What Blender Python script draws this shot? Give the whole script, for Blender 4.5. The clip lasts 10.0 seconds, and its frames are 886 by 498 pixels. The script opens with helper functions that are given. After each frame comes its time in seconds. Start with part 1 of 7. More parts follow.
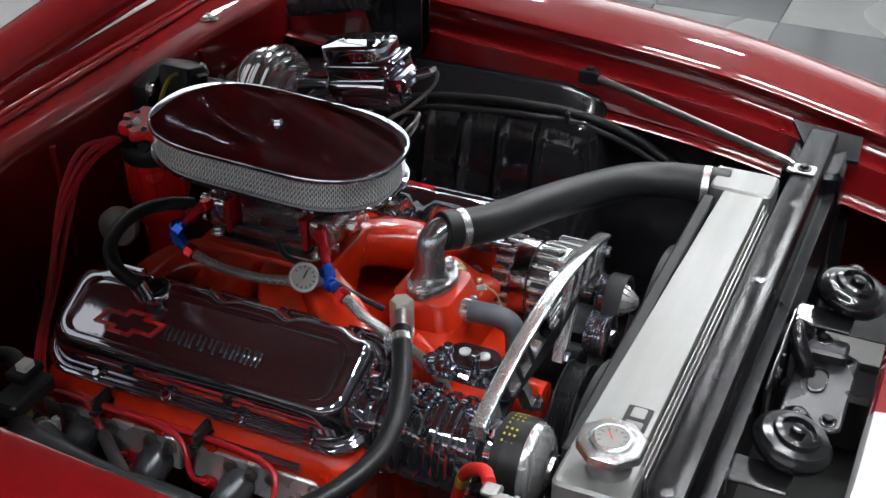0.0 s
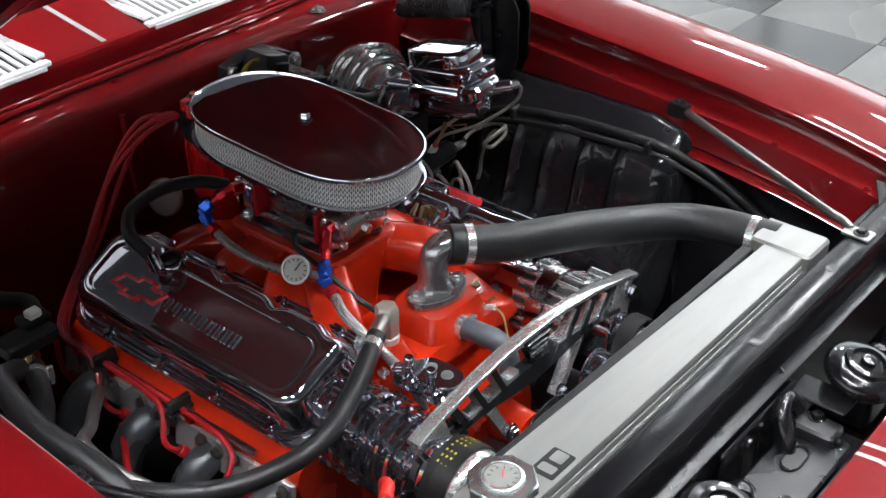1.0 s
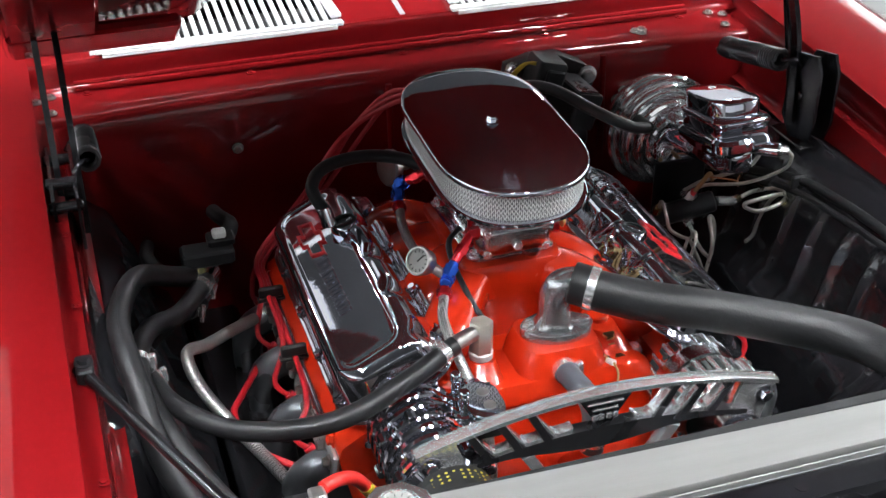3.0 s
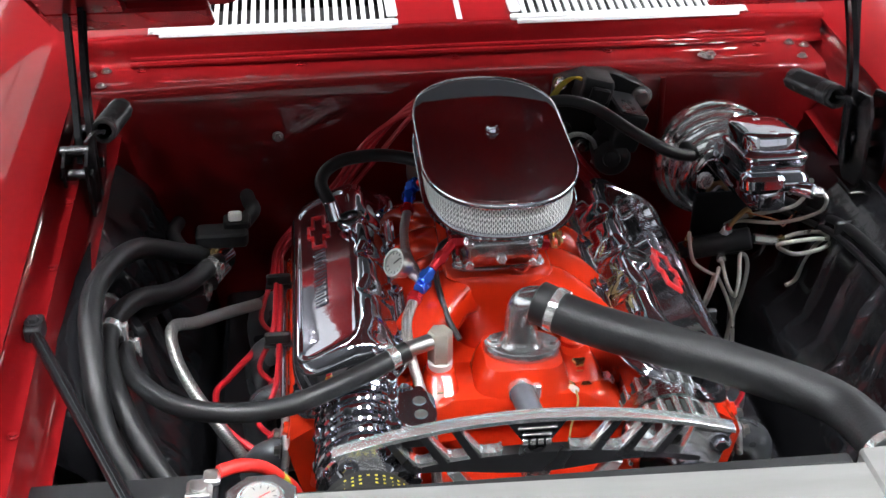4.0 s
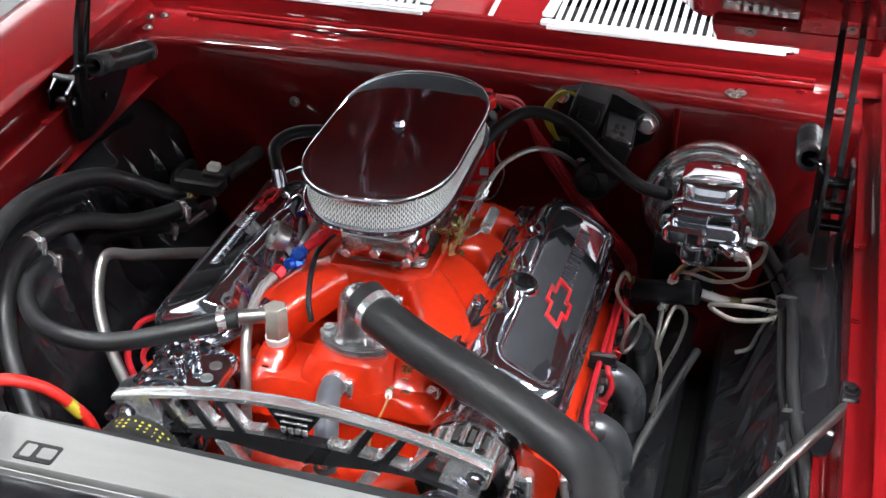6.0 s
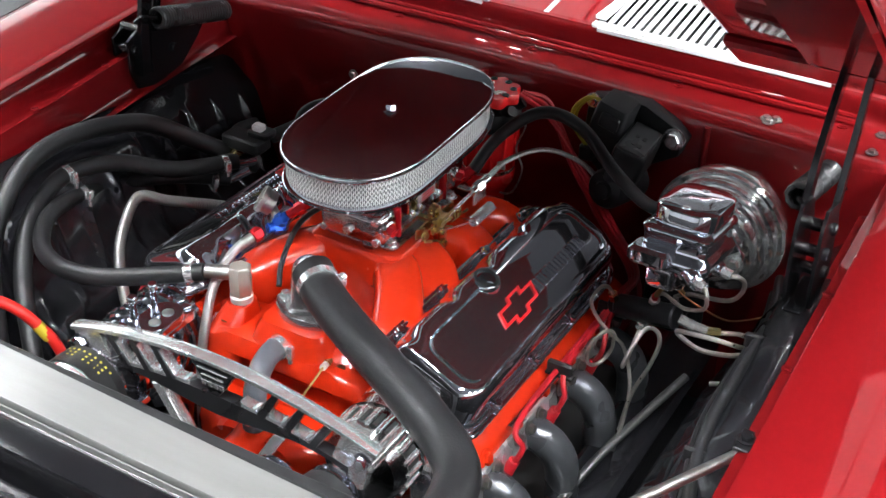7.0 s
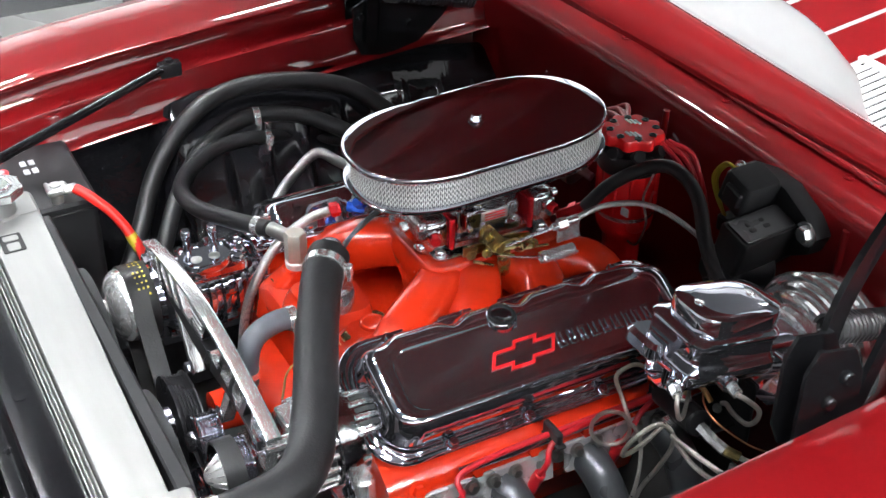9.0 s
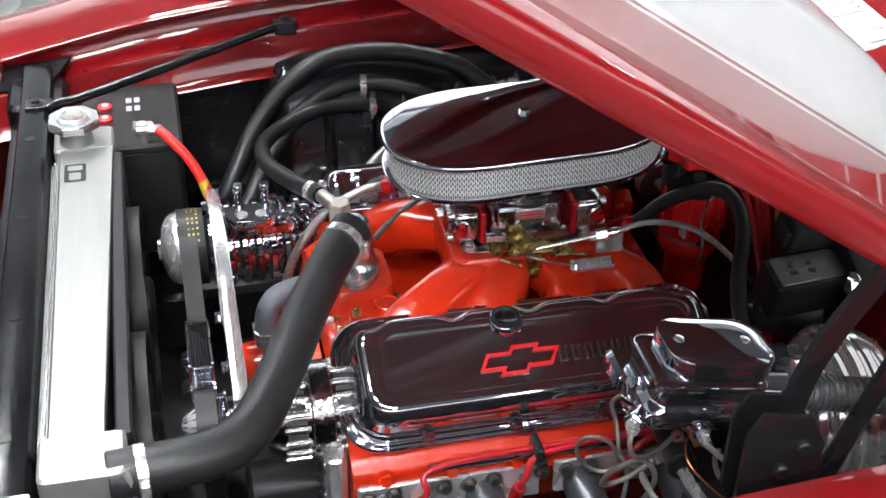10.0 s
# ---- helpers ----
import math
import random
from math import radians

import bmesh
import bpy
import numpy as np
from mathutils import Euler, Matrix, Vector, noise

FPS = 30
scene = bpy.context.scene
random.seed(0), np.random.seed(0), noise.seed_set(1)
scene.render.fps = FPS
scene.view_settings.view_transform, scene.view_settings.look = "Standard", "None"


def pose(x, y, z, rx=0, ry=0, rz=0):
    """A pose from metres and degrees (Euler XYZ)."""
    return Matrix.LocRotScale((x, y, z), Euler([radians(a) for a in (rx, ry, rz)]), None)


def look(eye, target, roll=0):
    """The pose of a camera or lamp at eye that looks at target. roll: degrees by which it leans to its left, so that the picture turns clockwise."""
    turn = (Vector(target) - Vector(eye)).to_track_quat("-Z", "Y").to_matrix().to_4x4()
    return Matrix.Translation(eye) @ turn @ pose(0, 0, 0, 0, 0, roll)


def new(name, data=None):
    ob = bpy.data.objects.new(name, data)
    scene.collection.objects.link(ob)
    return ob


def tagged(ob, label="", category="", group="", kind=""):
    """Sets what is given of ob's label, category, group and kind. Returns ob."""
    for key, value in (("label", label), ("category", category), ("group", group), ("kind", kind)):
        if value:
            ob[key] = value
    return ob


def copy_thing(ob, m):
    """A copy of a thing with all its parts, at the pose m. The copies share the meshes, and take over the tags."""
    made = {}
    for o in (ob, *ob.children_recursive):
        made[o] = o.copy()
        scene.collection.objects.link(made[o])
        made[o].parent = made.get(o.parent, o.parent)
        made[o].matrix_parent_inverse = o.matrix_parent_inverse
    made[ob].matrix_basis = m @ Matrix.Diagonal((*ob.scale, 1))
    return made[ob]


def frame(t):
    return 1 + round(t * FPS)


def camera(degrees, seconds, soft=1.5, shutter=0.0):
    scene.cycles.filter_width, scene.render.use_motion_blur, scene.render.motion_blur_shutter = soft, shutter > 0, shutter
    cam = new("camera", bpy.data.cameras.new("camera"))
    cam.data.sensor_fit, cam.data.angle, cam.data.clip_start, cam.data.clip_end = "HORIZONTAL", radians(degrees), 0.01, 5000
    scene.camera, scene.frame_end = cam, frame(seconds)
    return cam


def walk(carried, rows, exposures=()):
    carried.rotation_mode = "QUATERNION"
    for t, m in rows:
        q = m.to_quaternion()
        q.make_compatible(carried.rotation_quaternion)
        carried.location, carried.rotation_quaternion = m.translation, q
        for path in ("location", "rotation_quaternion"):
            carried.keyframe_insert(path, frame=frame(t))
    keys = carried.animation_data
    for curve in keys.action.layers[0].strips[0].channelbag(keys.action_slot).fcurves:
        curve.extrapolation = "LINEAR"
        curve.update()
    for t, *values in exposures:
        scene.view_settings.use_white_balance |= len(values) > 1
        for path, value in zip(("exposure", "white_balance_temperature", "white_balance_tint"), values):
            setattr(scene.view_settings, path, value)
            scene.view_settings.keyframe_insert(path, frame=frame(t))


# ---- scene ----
cam = camera(38.5, 10.0)
PATH = [
    (0, (-1.411, -0.916, 1.756), (0.122, -0.208, 0.684), -0.5),
    (0.5, (-1.301, -1.098, 1.754), (0.129, -0.191, 0.689), -0.4),
    (1, (-1.18, -1.252, 1.756), (0.12, -0.165, 0.694), -0.4),
    (1.5, (-1.031, -1.394, 1.758), (0.111, -0.139, 0.699), -0.5),
    (2, (-0.866, -1.49, 1.757), (0.104, -0.097, 0.7), -0.6),
    (2.5, (-0.742, -1.558, 1.75), (0.013, -0.033, 0.7), -0.4),
    (4, (-0.245, -1.67, 1.719), (-0.069, 0.04, 0.698), -0.2),
    (4.5, (-0.046, -1.686, 1.722), (0.041, 0.029, 0.696), -0.2),
    (5, (0.138, -1.687, 1.72), (0.137, 0.029, 0.694), -0.2),
    (5.5, (0.327, -1.65, 1.715), (0.082, 0.049, 0.688), -0.1),
    (7, (0.915, -1.435, 1.762), (0.08, 0.028, 0.684), 1.5),
    (7.5, (1.094, -1.329, 1.762), (0.06, -0.001, 0.683), 1.3),
    (8, (1.228, -1.175, 1.765), (0.02, -0.007, 0.68), 1.0),
    (8.5, (1.324, -1.001, 1.761), (-0.026, -0.001, 0.677), 0.9),
    (9, (1.407, -0.825, 1.76), (-0.06, -0.017, 0.667), 0.9),
    (9.5, (1.467, -0.641, 1.753), (-0.083, -0.052, 0.635), 1.0),
    (10, (1.494, -0.467, 1.757), (-0.112, -0.084, 0.628), 1.2),
]
walk(cam, [(t, look(eye, target, roll)) for t, eye, target, roll in PATH],
     exposures=[(0.0, -1.22), (1.0, -0.86), (2.5, -0.41), (5.0, -0.1), (8.5, -0.14), (10.0, -0.46)])

# ---- world and light ----
world = bpy.data.worlds.new("world")
scene.world = world
world.use_nodes = True
world.node_tree.nodes["Background"].inputs[0].default_value = (0.6, 0.65, 0.7, 1)
world.node_tree.nodes["Background"].inputs[1].default_value = 0.05

# ---- materials ----


def sock(node, *names):
    for n in names:
        if n in node.inputs:
            return node.inputs[n]


def mat(name, color, rough=0.4, metal=0.0, coat=0.0, var=0.12, scale=30.0, bump=0.0, bscale=200.0, rvar=0.06,
        stretch=(1, 1, 1), emit=0.0, flake=0.0, each=0.0):
    """A surface with colour variation at two scales, uneven roughness and fine relief."""
    m = bpy.data.materials.new(name)
    m.use_nodes = True
    nt = m.node_tree
    b = nt.nodes["Principled BSDF"]
    co = nt.nodes.new("ShaderNodeTexCoord")
    mp = nt.nodes.new("ShaderNodeMapping")
    mp.inputs["Scale"].default_value = stretch
    nt.links.new(co.outputs["Object"], mp.inputs["Vector"])
    n1 = nt.nodes.new("ShaderNodeTexNoise")
    n1.inputs["Scale"].default_value = scale
    n1.inputs["Detail"].default_value = 6
    n2 = nt.nodes.new("ShaderNodeTexNoise")
    n2.inputs["Scale"].default_value = scale * 0.17
    n2.inputs["Detail"].default_value = 3
    for n in (n1, n2):
        nt.links.new(mp.outputs[0], n.inputs["Vector"])
    add = nt.nodes.new("ShaderNodeMath")
    add.operation = "ADD"
    nt.links.new(n1.outputs[0], add.inputs[0])
    nt.links.new(n2.outputs[0], add.inputs[1])
    ramp = nt.nodes.new("ShaderNodeMapRange")
    ramp.inputs[1].default_value, ramp.inputs[2].default_value = 0.6, 1.4
    ramp.inputs[3].default_value, ramp.inputs[4].default_value = 1 - var, 1 + var
    nt.links.new(add.outputs[0], ramp.inputs[0])
    out = ramp.outputs[0]
    if each:
        info = nt.nodes.new("ShaderNodeObjectInfo")
        er = nt.nodes.new("ShaderNodeMapRange")
        er.inputs[3].default_value, er.inputs[4].default_value = 1 - each, 1 + each
        nt.links.new(info.outputs["Random"], er.inputs[0])
        mu = nt.nodes.new("ShaderNodeMath")
        mu.operation = "MULTIPLY"
        nt.links.new(out, mu.inputs[0])
        nt.links.new(er.outputs[0], mu.inputs[1])
        out = mu.outputs[0]
    mix = nt.nodes.new("ShaderNodeVectorMath")
    mix.operation = "SCALE"
    mix.inputs[0].default_value = color
    nt.links.new(out, mix.inputs["Scale"])
    nt.links.new(mix.outputs[0], b.inputs["Base Color"])
    rr = nt.nodes.new("ShaderNodeMapRange")
    rr.inputs[1].default_value, rr.inputs[2].default_value = 0.3, 0.7
    rr.inputs[3].default_value, rr.inputs[4].default_value = max(0.01, rough - rvar), rough + rvar
    nt.links.new(n2.outputs[0], rr.inputs[0])
    nt.links.new(rr.outputs[0], b.inputs["Roughness"])
    b.inputs["Metallic"].default_value = metal
    sock(b, "Coat Weight").default_value = coat
    sock(b, "Coat Roughness").default_value = 0.03
    if bump or flake:
        n3 = nt.nodes.new("ShaderNodeTexNoise")
        n3.inputs["Scale"].default_value = bscale
        n3.inputs["Detail"].default_value = 4
        nt.links.new(mp.outputs[0], n3.inputs["Vector"])
        bp = nt.nodes.new("ShaderNodeBump")
        bp.inputs["Strength"].default_value = bump
        bp.inputs["Distance"].default_value = 0.002
        nt.links.new(n3.outputs[0], bp.inputs["Height"])
        nt.links.new(bp.outputs[0], b.inputs["Normal"])
    if emit:
        sock(b, "Emission Color").default_value = (*color, 1)
        sock(b, "Emission Strength").default_value = emit
    return m


RED = mat("red_car_paint", (0.150, 0.0040, 0.0055), 0.36, metal=0.0, coat=1.0, var=0.06, scale=60, rvar=0.04)
sock(RED.node_tree.nodes["Principled BSDF"], "Specular IOR Level").default_value = 0.05
ORANGE = mat("orange_engine_enamel", (0.56, 0.026, 0.006), 0.20, coat=0.7, var=0.14, scale=40, bump=0.42, bscale=60, rvar=0.08)
CHROME = mat("polished_chrome", (0.72, 0.72, 0.79), 0.035, metal=0.985, var=0.05, scale=25, bump=0.10, bscale=14, rvar=0.02)
POLISH = mat("polished_aluminium", (0.88, 0.88, 0.88), 0.20, metal=0.85, var=0.08, scale=60, bump=0.06, bscale=300, rvar=0.06)
BRUSHED = mat("brushed_aluminium", (0.28, 0.28, 0.274), 0.44, metal=0.55, var=0.15, scale=35, bump=0.05, bscale=400, rvar=0.07, stretch=(0.12, 1, 1))
CAST = mat("cast_aluminium", (0.62, 0.62, 0.60), 0.36, metal=1, var=0.18, scale=120, bump=0.35, bscale=500)
BLACK = mat("satin_black_paint", (0.012, 0.012, 0.0135), 0.33, var=0.2, scale=30, bump=0.05, bscale=120, rvar=0.08)
INNER = mat("black_inner_paint", (0.012, 0.012, 0.014), 0.13, var=0.25, scale=25, bump=0.55, bscale=28, rvar=0.1)
RUBBER = mat("black_rubber", (0.013, 0.013, 0.014), 0.40, var=0.22, scale=50, bump=0.2, bscale=260, rvar=0.08)
PLASTIC = mat("black_plastic", (0.013, 0.013, 0.014), 0.48, var=0.15, scale=40, bump=0.12, bscale=400)
sock(BRUSHED.node_tree.nodes["Principled BSDF"], "Specular IOR Level").default_value = 0.2
for m_ in (BLACK, PLASTIC):  # dull blacks
    sock(m_.node_tree.nodes["Principled BSDF"], "Specular IOR Level").default_value = 0.22
sock(RUBBER.node_tree.nodes["Principled BSDF"], "Specular IOR Level").default_value = 0.32
WIRE = mat("red_silicone_wire", (0.42, 0.012, 0.02), 0.35, var=0.12, scale=60)
CAPRED = mat("red_distributor_plastic", (0.74, 0.014, 0.016), 0.26, coat=0.3, var=0.1, scale=50)
ANORED = mat("red_anodised_aluminium", (0.62, 0.02, 0.03), 0.22, metal=0.7, var=0.1, scale=60)
ANOBLUE = mat("blue_anodised_aluminium", (0.03, 0.12, 0.62), 0.22, metal=0.7, var=0.1, scale=60)
GOLD = mat("yellow_zinc_plate", (0.56, 0.45, 0.20), 0.26, metal=1, var=0.2, scale=90)
STEEL = mat("bare_steel", (0.42, 0.41, 0.39), 0.36, metal=1, var=0.2, scale=80, bump=0.15, bscale=300)
HEADER = mat("grey_ceramic_coating", (0.105, 0.110, 0.120), 0.28, metal=0.6, var=0.2, scale=40, bump=0.15, bscale=220)
WHITE = mat("white_plastic", (0.75, 0.75, 0.72), 0.4, var=0.06, scale=40)
YELLOW = mat("yellow_print", (0.50, 0.40, 0.03), 0.5, var=0.08, scale=80)
GREYPAINT = mat("grey_print", (0.45, 0.45, 0.46), 0.45, var=0.06, scale=80)
REDPRINT = mat("red_enamel_fill", (0.68, 0.015, 0.02), 0.3, coat=0.5, var=0.06, scale=80)
CABLE = mat("red_battery_cable", (0.62, 0.02, 0.015), 0.4, var=0.1, scale=60)
GREYHOSE = mat("grey_rubber_hose", (0.085, 0.09, 0.105), 0.5, var=0.15, scale=50, bump=0.2, bscale=260)
PLATED = mat("bright_plated_steel", (0.90, 0.90, 0.90), 0.17, metal=0.82, var=0.06, scale=40, rvar=0.05)
BOOSTER = mat("bright_zinc_plate", (0.92, 0.92, 0.92), 0.11, metal=0.9, var=0.08, scale=40, bump=0.15, bscale=40, rvar=0.04)
HINGE = mat("glossy_black_enamel", (0.007, 0.007, 0.008), 0.17, var=0.2, scale=40, bump=0.10, bscale=60)
SUPPORT = mat("gloss_black_support_paint", (0.006, 0.006, 0.007), 0.22, var=0.2, scale=30, bump=0.12, bscale=30, rvar=0.06)
sock(SUPPORT.node_tree.nodes["Principled BSDF"], "Specular IOR Level").default_value = 0.17
WHITEPAINT = mat("white_car_paint", (0.36, 0.36, 0.357), 0.36, coat=1.0, var=0.03, scale=60, rvar=0.04)
SATIN = mat("satin_cast_aluminium", (0.58, 0.58, 0.59), 0.27, metal=0.6, var=0.1, scale=90, bump=0.1, bscale=300)
# near-black that stands in for the shade inside gaps and holes
SHADE = mat("dark_gap_shade", (0.03, 0.03, 0.03), 0.7, var=0.2)
TRIM = mat("white_vent_paint", (0.66, 0.66, 0.66), 0.32, coat=0.6, var=0.05, scale=50)


def braid_material():
    m = mat("braided_steel", (0.42, 0.42, 0.41), 0.36, metal=0.9, var=0.15, scale=300)
    nt = m.node_tree
    b = nt.nodes["Principled BSDF"]
    co = nt.nodes.new("ShaderNodeTexCoord")
    w = nt.nodes.new("ShaderNodeTexChecker")
    w.inputs["Scale"].default_value = 520
    nt.links.new(co.outputs["Object"], w.inputs["Vector"])
    mp = nt.nodes.new("ShaderNodeMapping")
    mp.inputs["Rotation"].default_value = (0.6, 0.5, 0.78)
    nt.links.new(co.outputs["Object"], mp.inputs["Vector"])
    nt.links.new(mp.outputs[0], w.inputs["Vector"])
    w.inputs["Color1"].default_value = (0.62, 0.62, 0.60, 1)
    w.inputs["Color2"].default_value = (0.16, 0.16, 0.155, 1)
    nt.links.new(w.outputs["Color"], b.inputs["Base Color"])
    bp = nt.nodes.new("ShaderNodeBump")
    bp.inputs["Strength"].default_value = 0.6
    bp.inputs["Distance"].default_value = 0.002
    nt.links.new(w.outputs["Fac"], bp.inputs["Height"])
    nt.links.new(bp.outputs[0], b.inputs["Normal"])
    return m


BRAID = braid_material()
GLASS = bpy.data.materials.new("windscreen_glass")
GLASS.use_nodes = True
GLASS.node_tree.nodes["Principled BSDF"].inputs["Base Color"].default_value = (0.55, 0.62, 0.6, 1)
GLASS.node_tree.nodes["Principled BSDF"].inputs["Roughness"].default_value = 0.02
sock(GLASS.node_tree.nodes["Principled BSDF"], "Transmission Weight").default_value = 1.0

# ---- mesh tools ----


def part(name, bm, material, parent=None, label="", smooth=True, angle=40.0):
    """Links a bmesh as one mesh object, under a thing or a part."""
    me = bpy.data.meshes.new(name)
    bmesh.ops.recalc_face_normals(bm, faces=bm.faces[:])
    lim = radians(angle)
    for e in bm.edges:
        e.smooth = len(e.link_faces) != 2 or e.calc_face_angle(0) < lim
    for f in bm.faces:
        f.smooth = smooth
    bm.to_mesh(me)
    bm.free()
    me.materials.append(material)
    ob = new(name, me)
    if parent:
        ob.parent = parent
        ob.matrix_parent_inverse = parent.matrix_world.inverted()
    if label:
        ob["label"] = label
    return ob


def part_each(name, bm, material, parent=None, label=""):
    """Links every separate piece of a bmesh as a part of its own."""
    bm.verts.index_update()
    verts, faces = bm.verts[:], bm.faces[:]
    group = [-1] * len(verts)
    obs = []
    for v in verts:
        if group[v.index] >= 0:
            continue
        n = len(obs)
        group[v.index] = n
        todo, seen = [v], [v]
        while todo:
            for e in todo.pop().link_edges:
                for q in e.verts:
                    if group[q.index] < 0:
                        group[q.index] = n
                        todo.append(q)
                        seen.append(q)
        one = bmesh.new()
        new_of = {q.index: one.verts.new(q.co) for q in seen}
        for f in faces:
            if group[f.verts[0].index] == n:
                one.faces.new([new_of[q.index] for q in f.verts])
        obs.append(part(name, one, material, parent, label))
    bm.free()
    return obs


def thing(name, at, label, category, group="", kind=""):
    """An empty at the thing's base, under which its parts stand."""
    ob = new(name)
    ob.location = at
    ob.empty_display_size = 0.05
    ob.matrix_world = Matrix.Translation(at)
    return tagged(ob, label, category, group, kind)


def loose(name, bm, material, label, category, group="", kind="", **k):
    return tagged(part(name, bm, material, **k), label, category, group, kind)


def ring_loft(bm, rings, closed=True, cap0=True, cap1=True, xf=None):
    """Skin a list of rings of equal length."""
    xf = xf or Matrix()
    vs = [[bm.verts.new(xf @ Vector(p)) for p in r] for r in rings]
    n = len(vs[0])
    for a, b in zip(vs, vs[1:]):
        for i in range(n if closed else n - 1):
            j = (i + 1) % n
            try:
                bm.faces.new((a[i], a[j], b[j], b[i]))
            except ValueError:
                pass
    if closed and cap0:
        bm.faces.new(vs[0][::-1])
    if closed and cap1:
        bm.faces.new(vs[-1])
    return vs


def rrect(hx, hy, r, z=0.0, n=5, cx=0.0, cy=0.0):
    """A rounded rectangle of half sizes hx, hy."""
    pts = []
    r = min(r, hx * 0.999, hy * 0.999)
    for k, (sx, sy) in enumerate(((1, 1), (-1, 1), (-1, -1), (1, -1))):
        for i in range(n + 1):
            a = math.pi / 2 * (k + i / n)
            pts.append((cx + sx * (hx - r) + r * math.cos(a), cy + sy * (hy - r) + r * math.sin(a), z))
    return pts


def block(bm, c, s, r=0.004, bev=0.003, xf=None, n=3):
    """A box with rounded corners in plan and softened top and bottom edges; c is its centre, s its full size."""
    hx, hy, hz = s[0] / 2, s[1] / 2, s[2] / 2
    bev = min(bev, hz * 0.9, hx * 0.9, hy * 0.9)
    rings = [rrect(hx - bev, hy - bev, max(r - bev, 0.0005), -hz, n), rrect(hx, hy, r, -hz + bev, n),
             rrect(hx, hy, r, hz - bev, n), rrect(hx - bev, hy - bev, max(r - bev, 0.0005), hz, n)]
    m = Matrix.Translation(c)
    return ring_loft(bm, rings, xf=(xf or Matrix()) @ m)


def frame_to(p0, p1):
    d = Vector(p1) - Vector(p0)
    return Matrix.Translation(p0) @ d.to_track_quat("Z", "Y").to_matrix().to_4x4(), d.length


def rod(bm, p0, p1, r, r1=None, seg=16, bev=0.0, xf=None):
    """A round bar from p0 to p1."""
    m, h = frame_to(p0, p1)
    r1 = r if r1 is None else r1
    prof = [(r, 0), (r1, h)] if not bev else [(r - bev, 0), (r, bev), (r1, h - bev), (r1 - bev, h)]
    rings = [[(q * math.cos(2 * math.pi * i / seg), q * math.sin(2 * math.pi * i / seg), z) for i in range(seg)] for q, z in prof]
    return ring_loft(bm, rings, xf=(xf or Matrix()) @ m)


def turned(bm, profile, xf, seg=32):
    """A turned body: profile of (radius, height) about local z."""
    rings = [[(max(q, 0.0002) * math.cos(2 * math.pi * i / seg), max(q, 0.0002) * math.sin(2 * math.pi * i / seg), z) for i in range(seg)] for q, z in profile]
    return ring_loft(bm, rings, xf=xf)


def spline(pts, step=6):
    """Catmull-Rom through pts."""
    p = [Vector(q) for q in pts]
    p = [p[0] * 2 - p[1]] + p + [p[-1] * 2 - p[-2]]
    out = []
    for a, b, c, d in zip(p, p[1:], p[2:], p[3:]):
        for i in range(step):
            t = i / step
            out.append(0.5 * ((2 * b) + (c - a) * t + (2 * a - 5 * b + 4 * c - d) * t * t + (3 * b - a - 3 * c + d) * t ** 3))
    out.append(p[-2])
    return out


def tube(bm, pts, r, seg=10, step=6, smooth=True, rib=0.0):
    """A hose or wire through pts."""
    line = spline(pts, step) if smooth and len(pts) > 2 else [Vector(q) for q in pts]
    t0 = (line[1] - line[0]).normalized()
    up = Vector((0, 0, 1)) if abs(t0.z) < 0.9 else Vector((1, 0, 0))
    nrm = (up - t0 * up.dot(t0)).normalized()
    rings = []
    for i, q in enumerate(line):
        t = (line[min(i + 1, len(line) - 1)] - line[max(i - 1, 0)]).normalized()
        nrm = (nrm - t * nrm.dot(t)).normalized()
        bi = t.cross(nrm)
        rr = r * (1 + (rib if i % 2 else -rib))
        rings.append([q + nrm * rr * math.cos(2 * math.pi * k / seg) + bi * rr * math.sin(2 * math.pi * k / seg) for k in range(seg)])
    return ring_loft(bm, rings)


def hexbolt(bm, at, axis=(0, 0, 1), r=0.007, h=0.007, washer=True):
    m, _ = frame_to(at, Vector(at) + Vector(axis))
    if washer:
        turned(bm, [(r * 1.5, 0), (r * 1.5, 0.0015), (r * 1.1, 0.002)], m, 14)
    rings = [[(q * math.cos(math.pi * i / 3), q * math.sin(math.pi * i / 3), z) for i in range(6)] for q, z in ((r, 0.001), (r, h * 0.8), (r * 0.85, h))]
    ring_loft(bm, rings, xf=m)


def bolts(name, material, parent, spots, axis=(0, 0, 1), r=0.007, h=0.007, label=""):
    """Hex-headed bolts, each a part of its own on one shared mesh."""
    bm = bmesh.new()
    hexbolt(bm, (0, 0, 0), (0, 0, 1), r, h)
    first = part(name, bm, material, parent, label)
    for i, p in enumerate(spots):
        ob = first
        if i:
            ob = new(name, first.data)
            ob.parent = parent
            ob.matrix_parent_inverse = parent.matrix_world.inverted()
            if label:
                ob["label"] = label
        ob.matrix_basis = frame_to(p, Vector(p) + Vector(axis))[0]


def prism(bm, pts, y0, y1, bev=0.0015):
    """A plate in the xz plane from outline pts, between y0 and y1, with softened edges."""
    c = Vector((sum(p[0] for p in pts) / len(pts), sum(p[1] for p in pts) / len(pts)))

    def inset(k):
        return [(p[0] + (c.x - p[0]) * k, p[1] + (c.y - p[1]) * k) for p in pts]
    k = bev / max(0.01, max((Vector(p) - c).length for p in pts))
    ring_loft(bm, [[(x, y0, z) for x, z in inset(k)], [(x, y0 + bev, z) for x, z in pts], [(x, y1 - bev, z) for x, z in pts], [(x, y1, z) for x, z in inset(k)]])


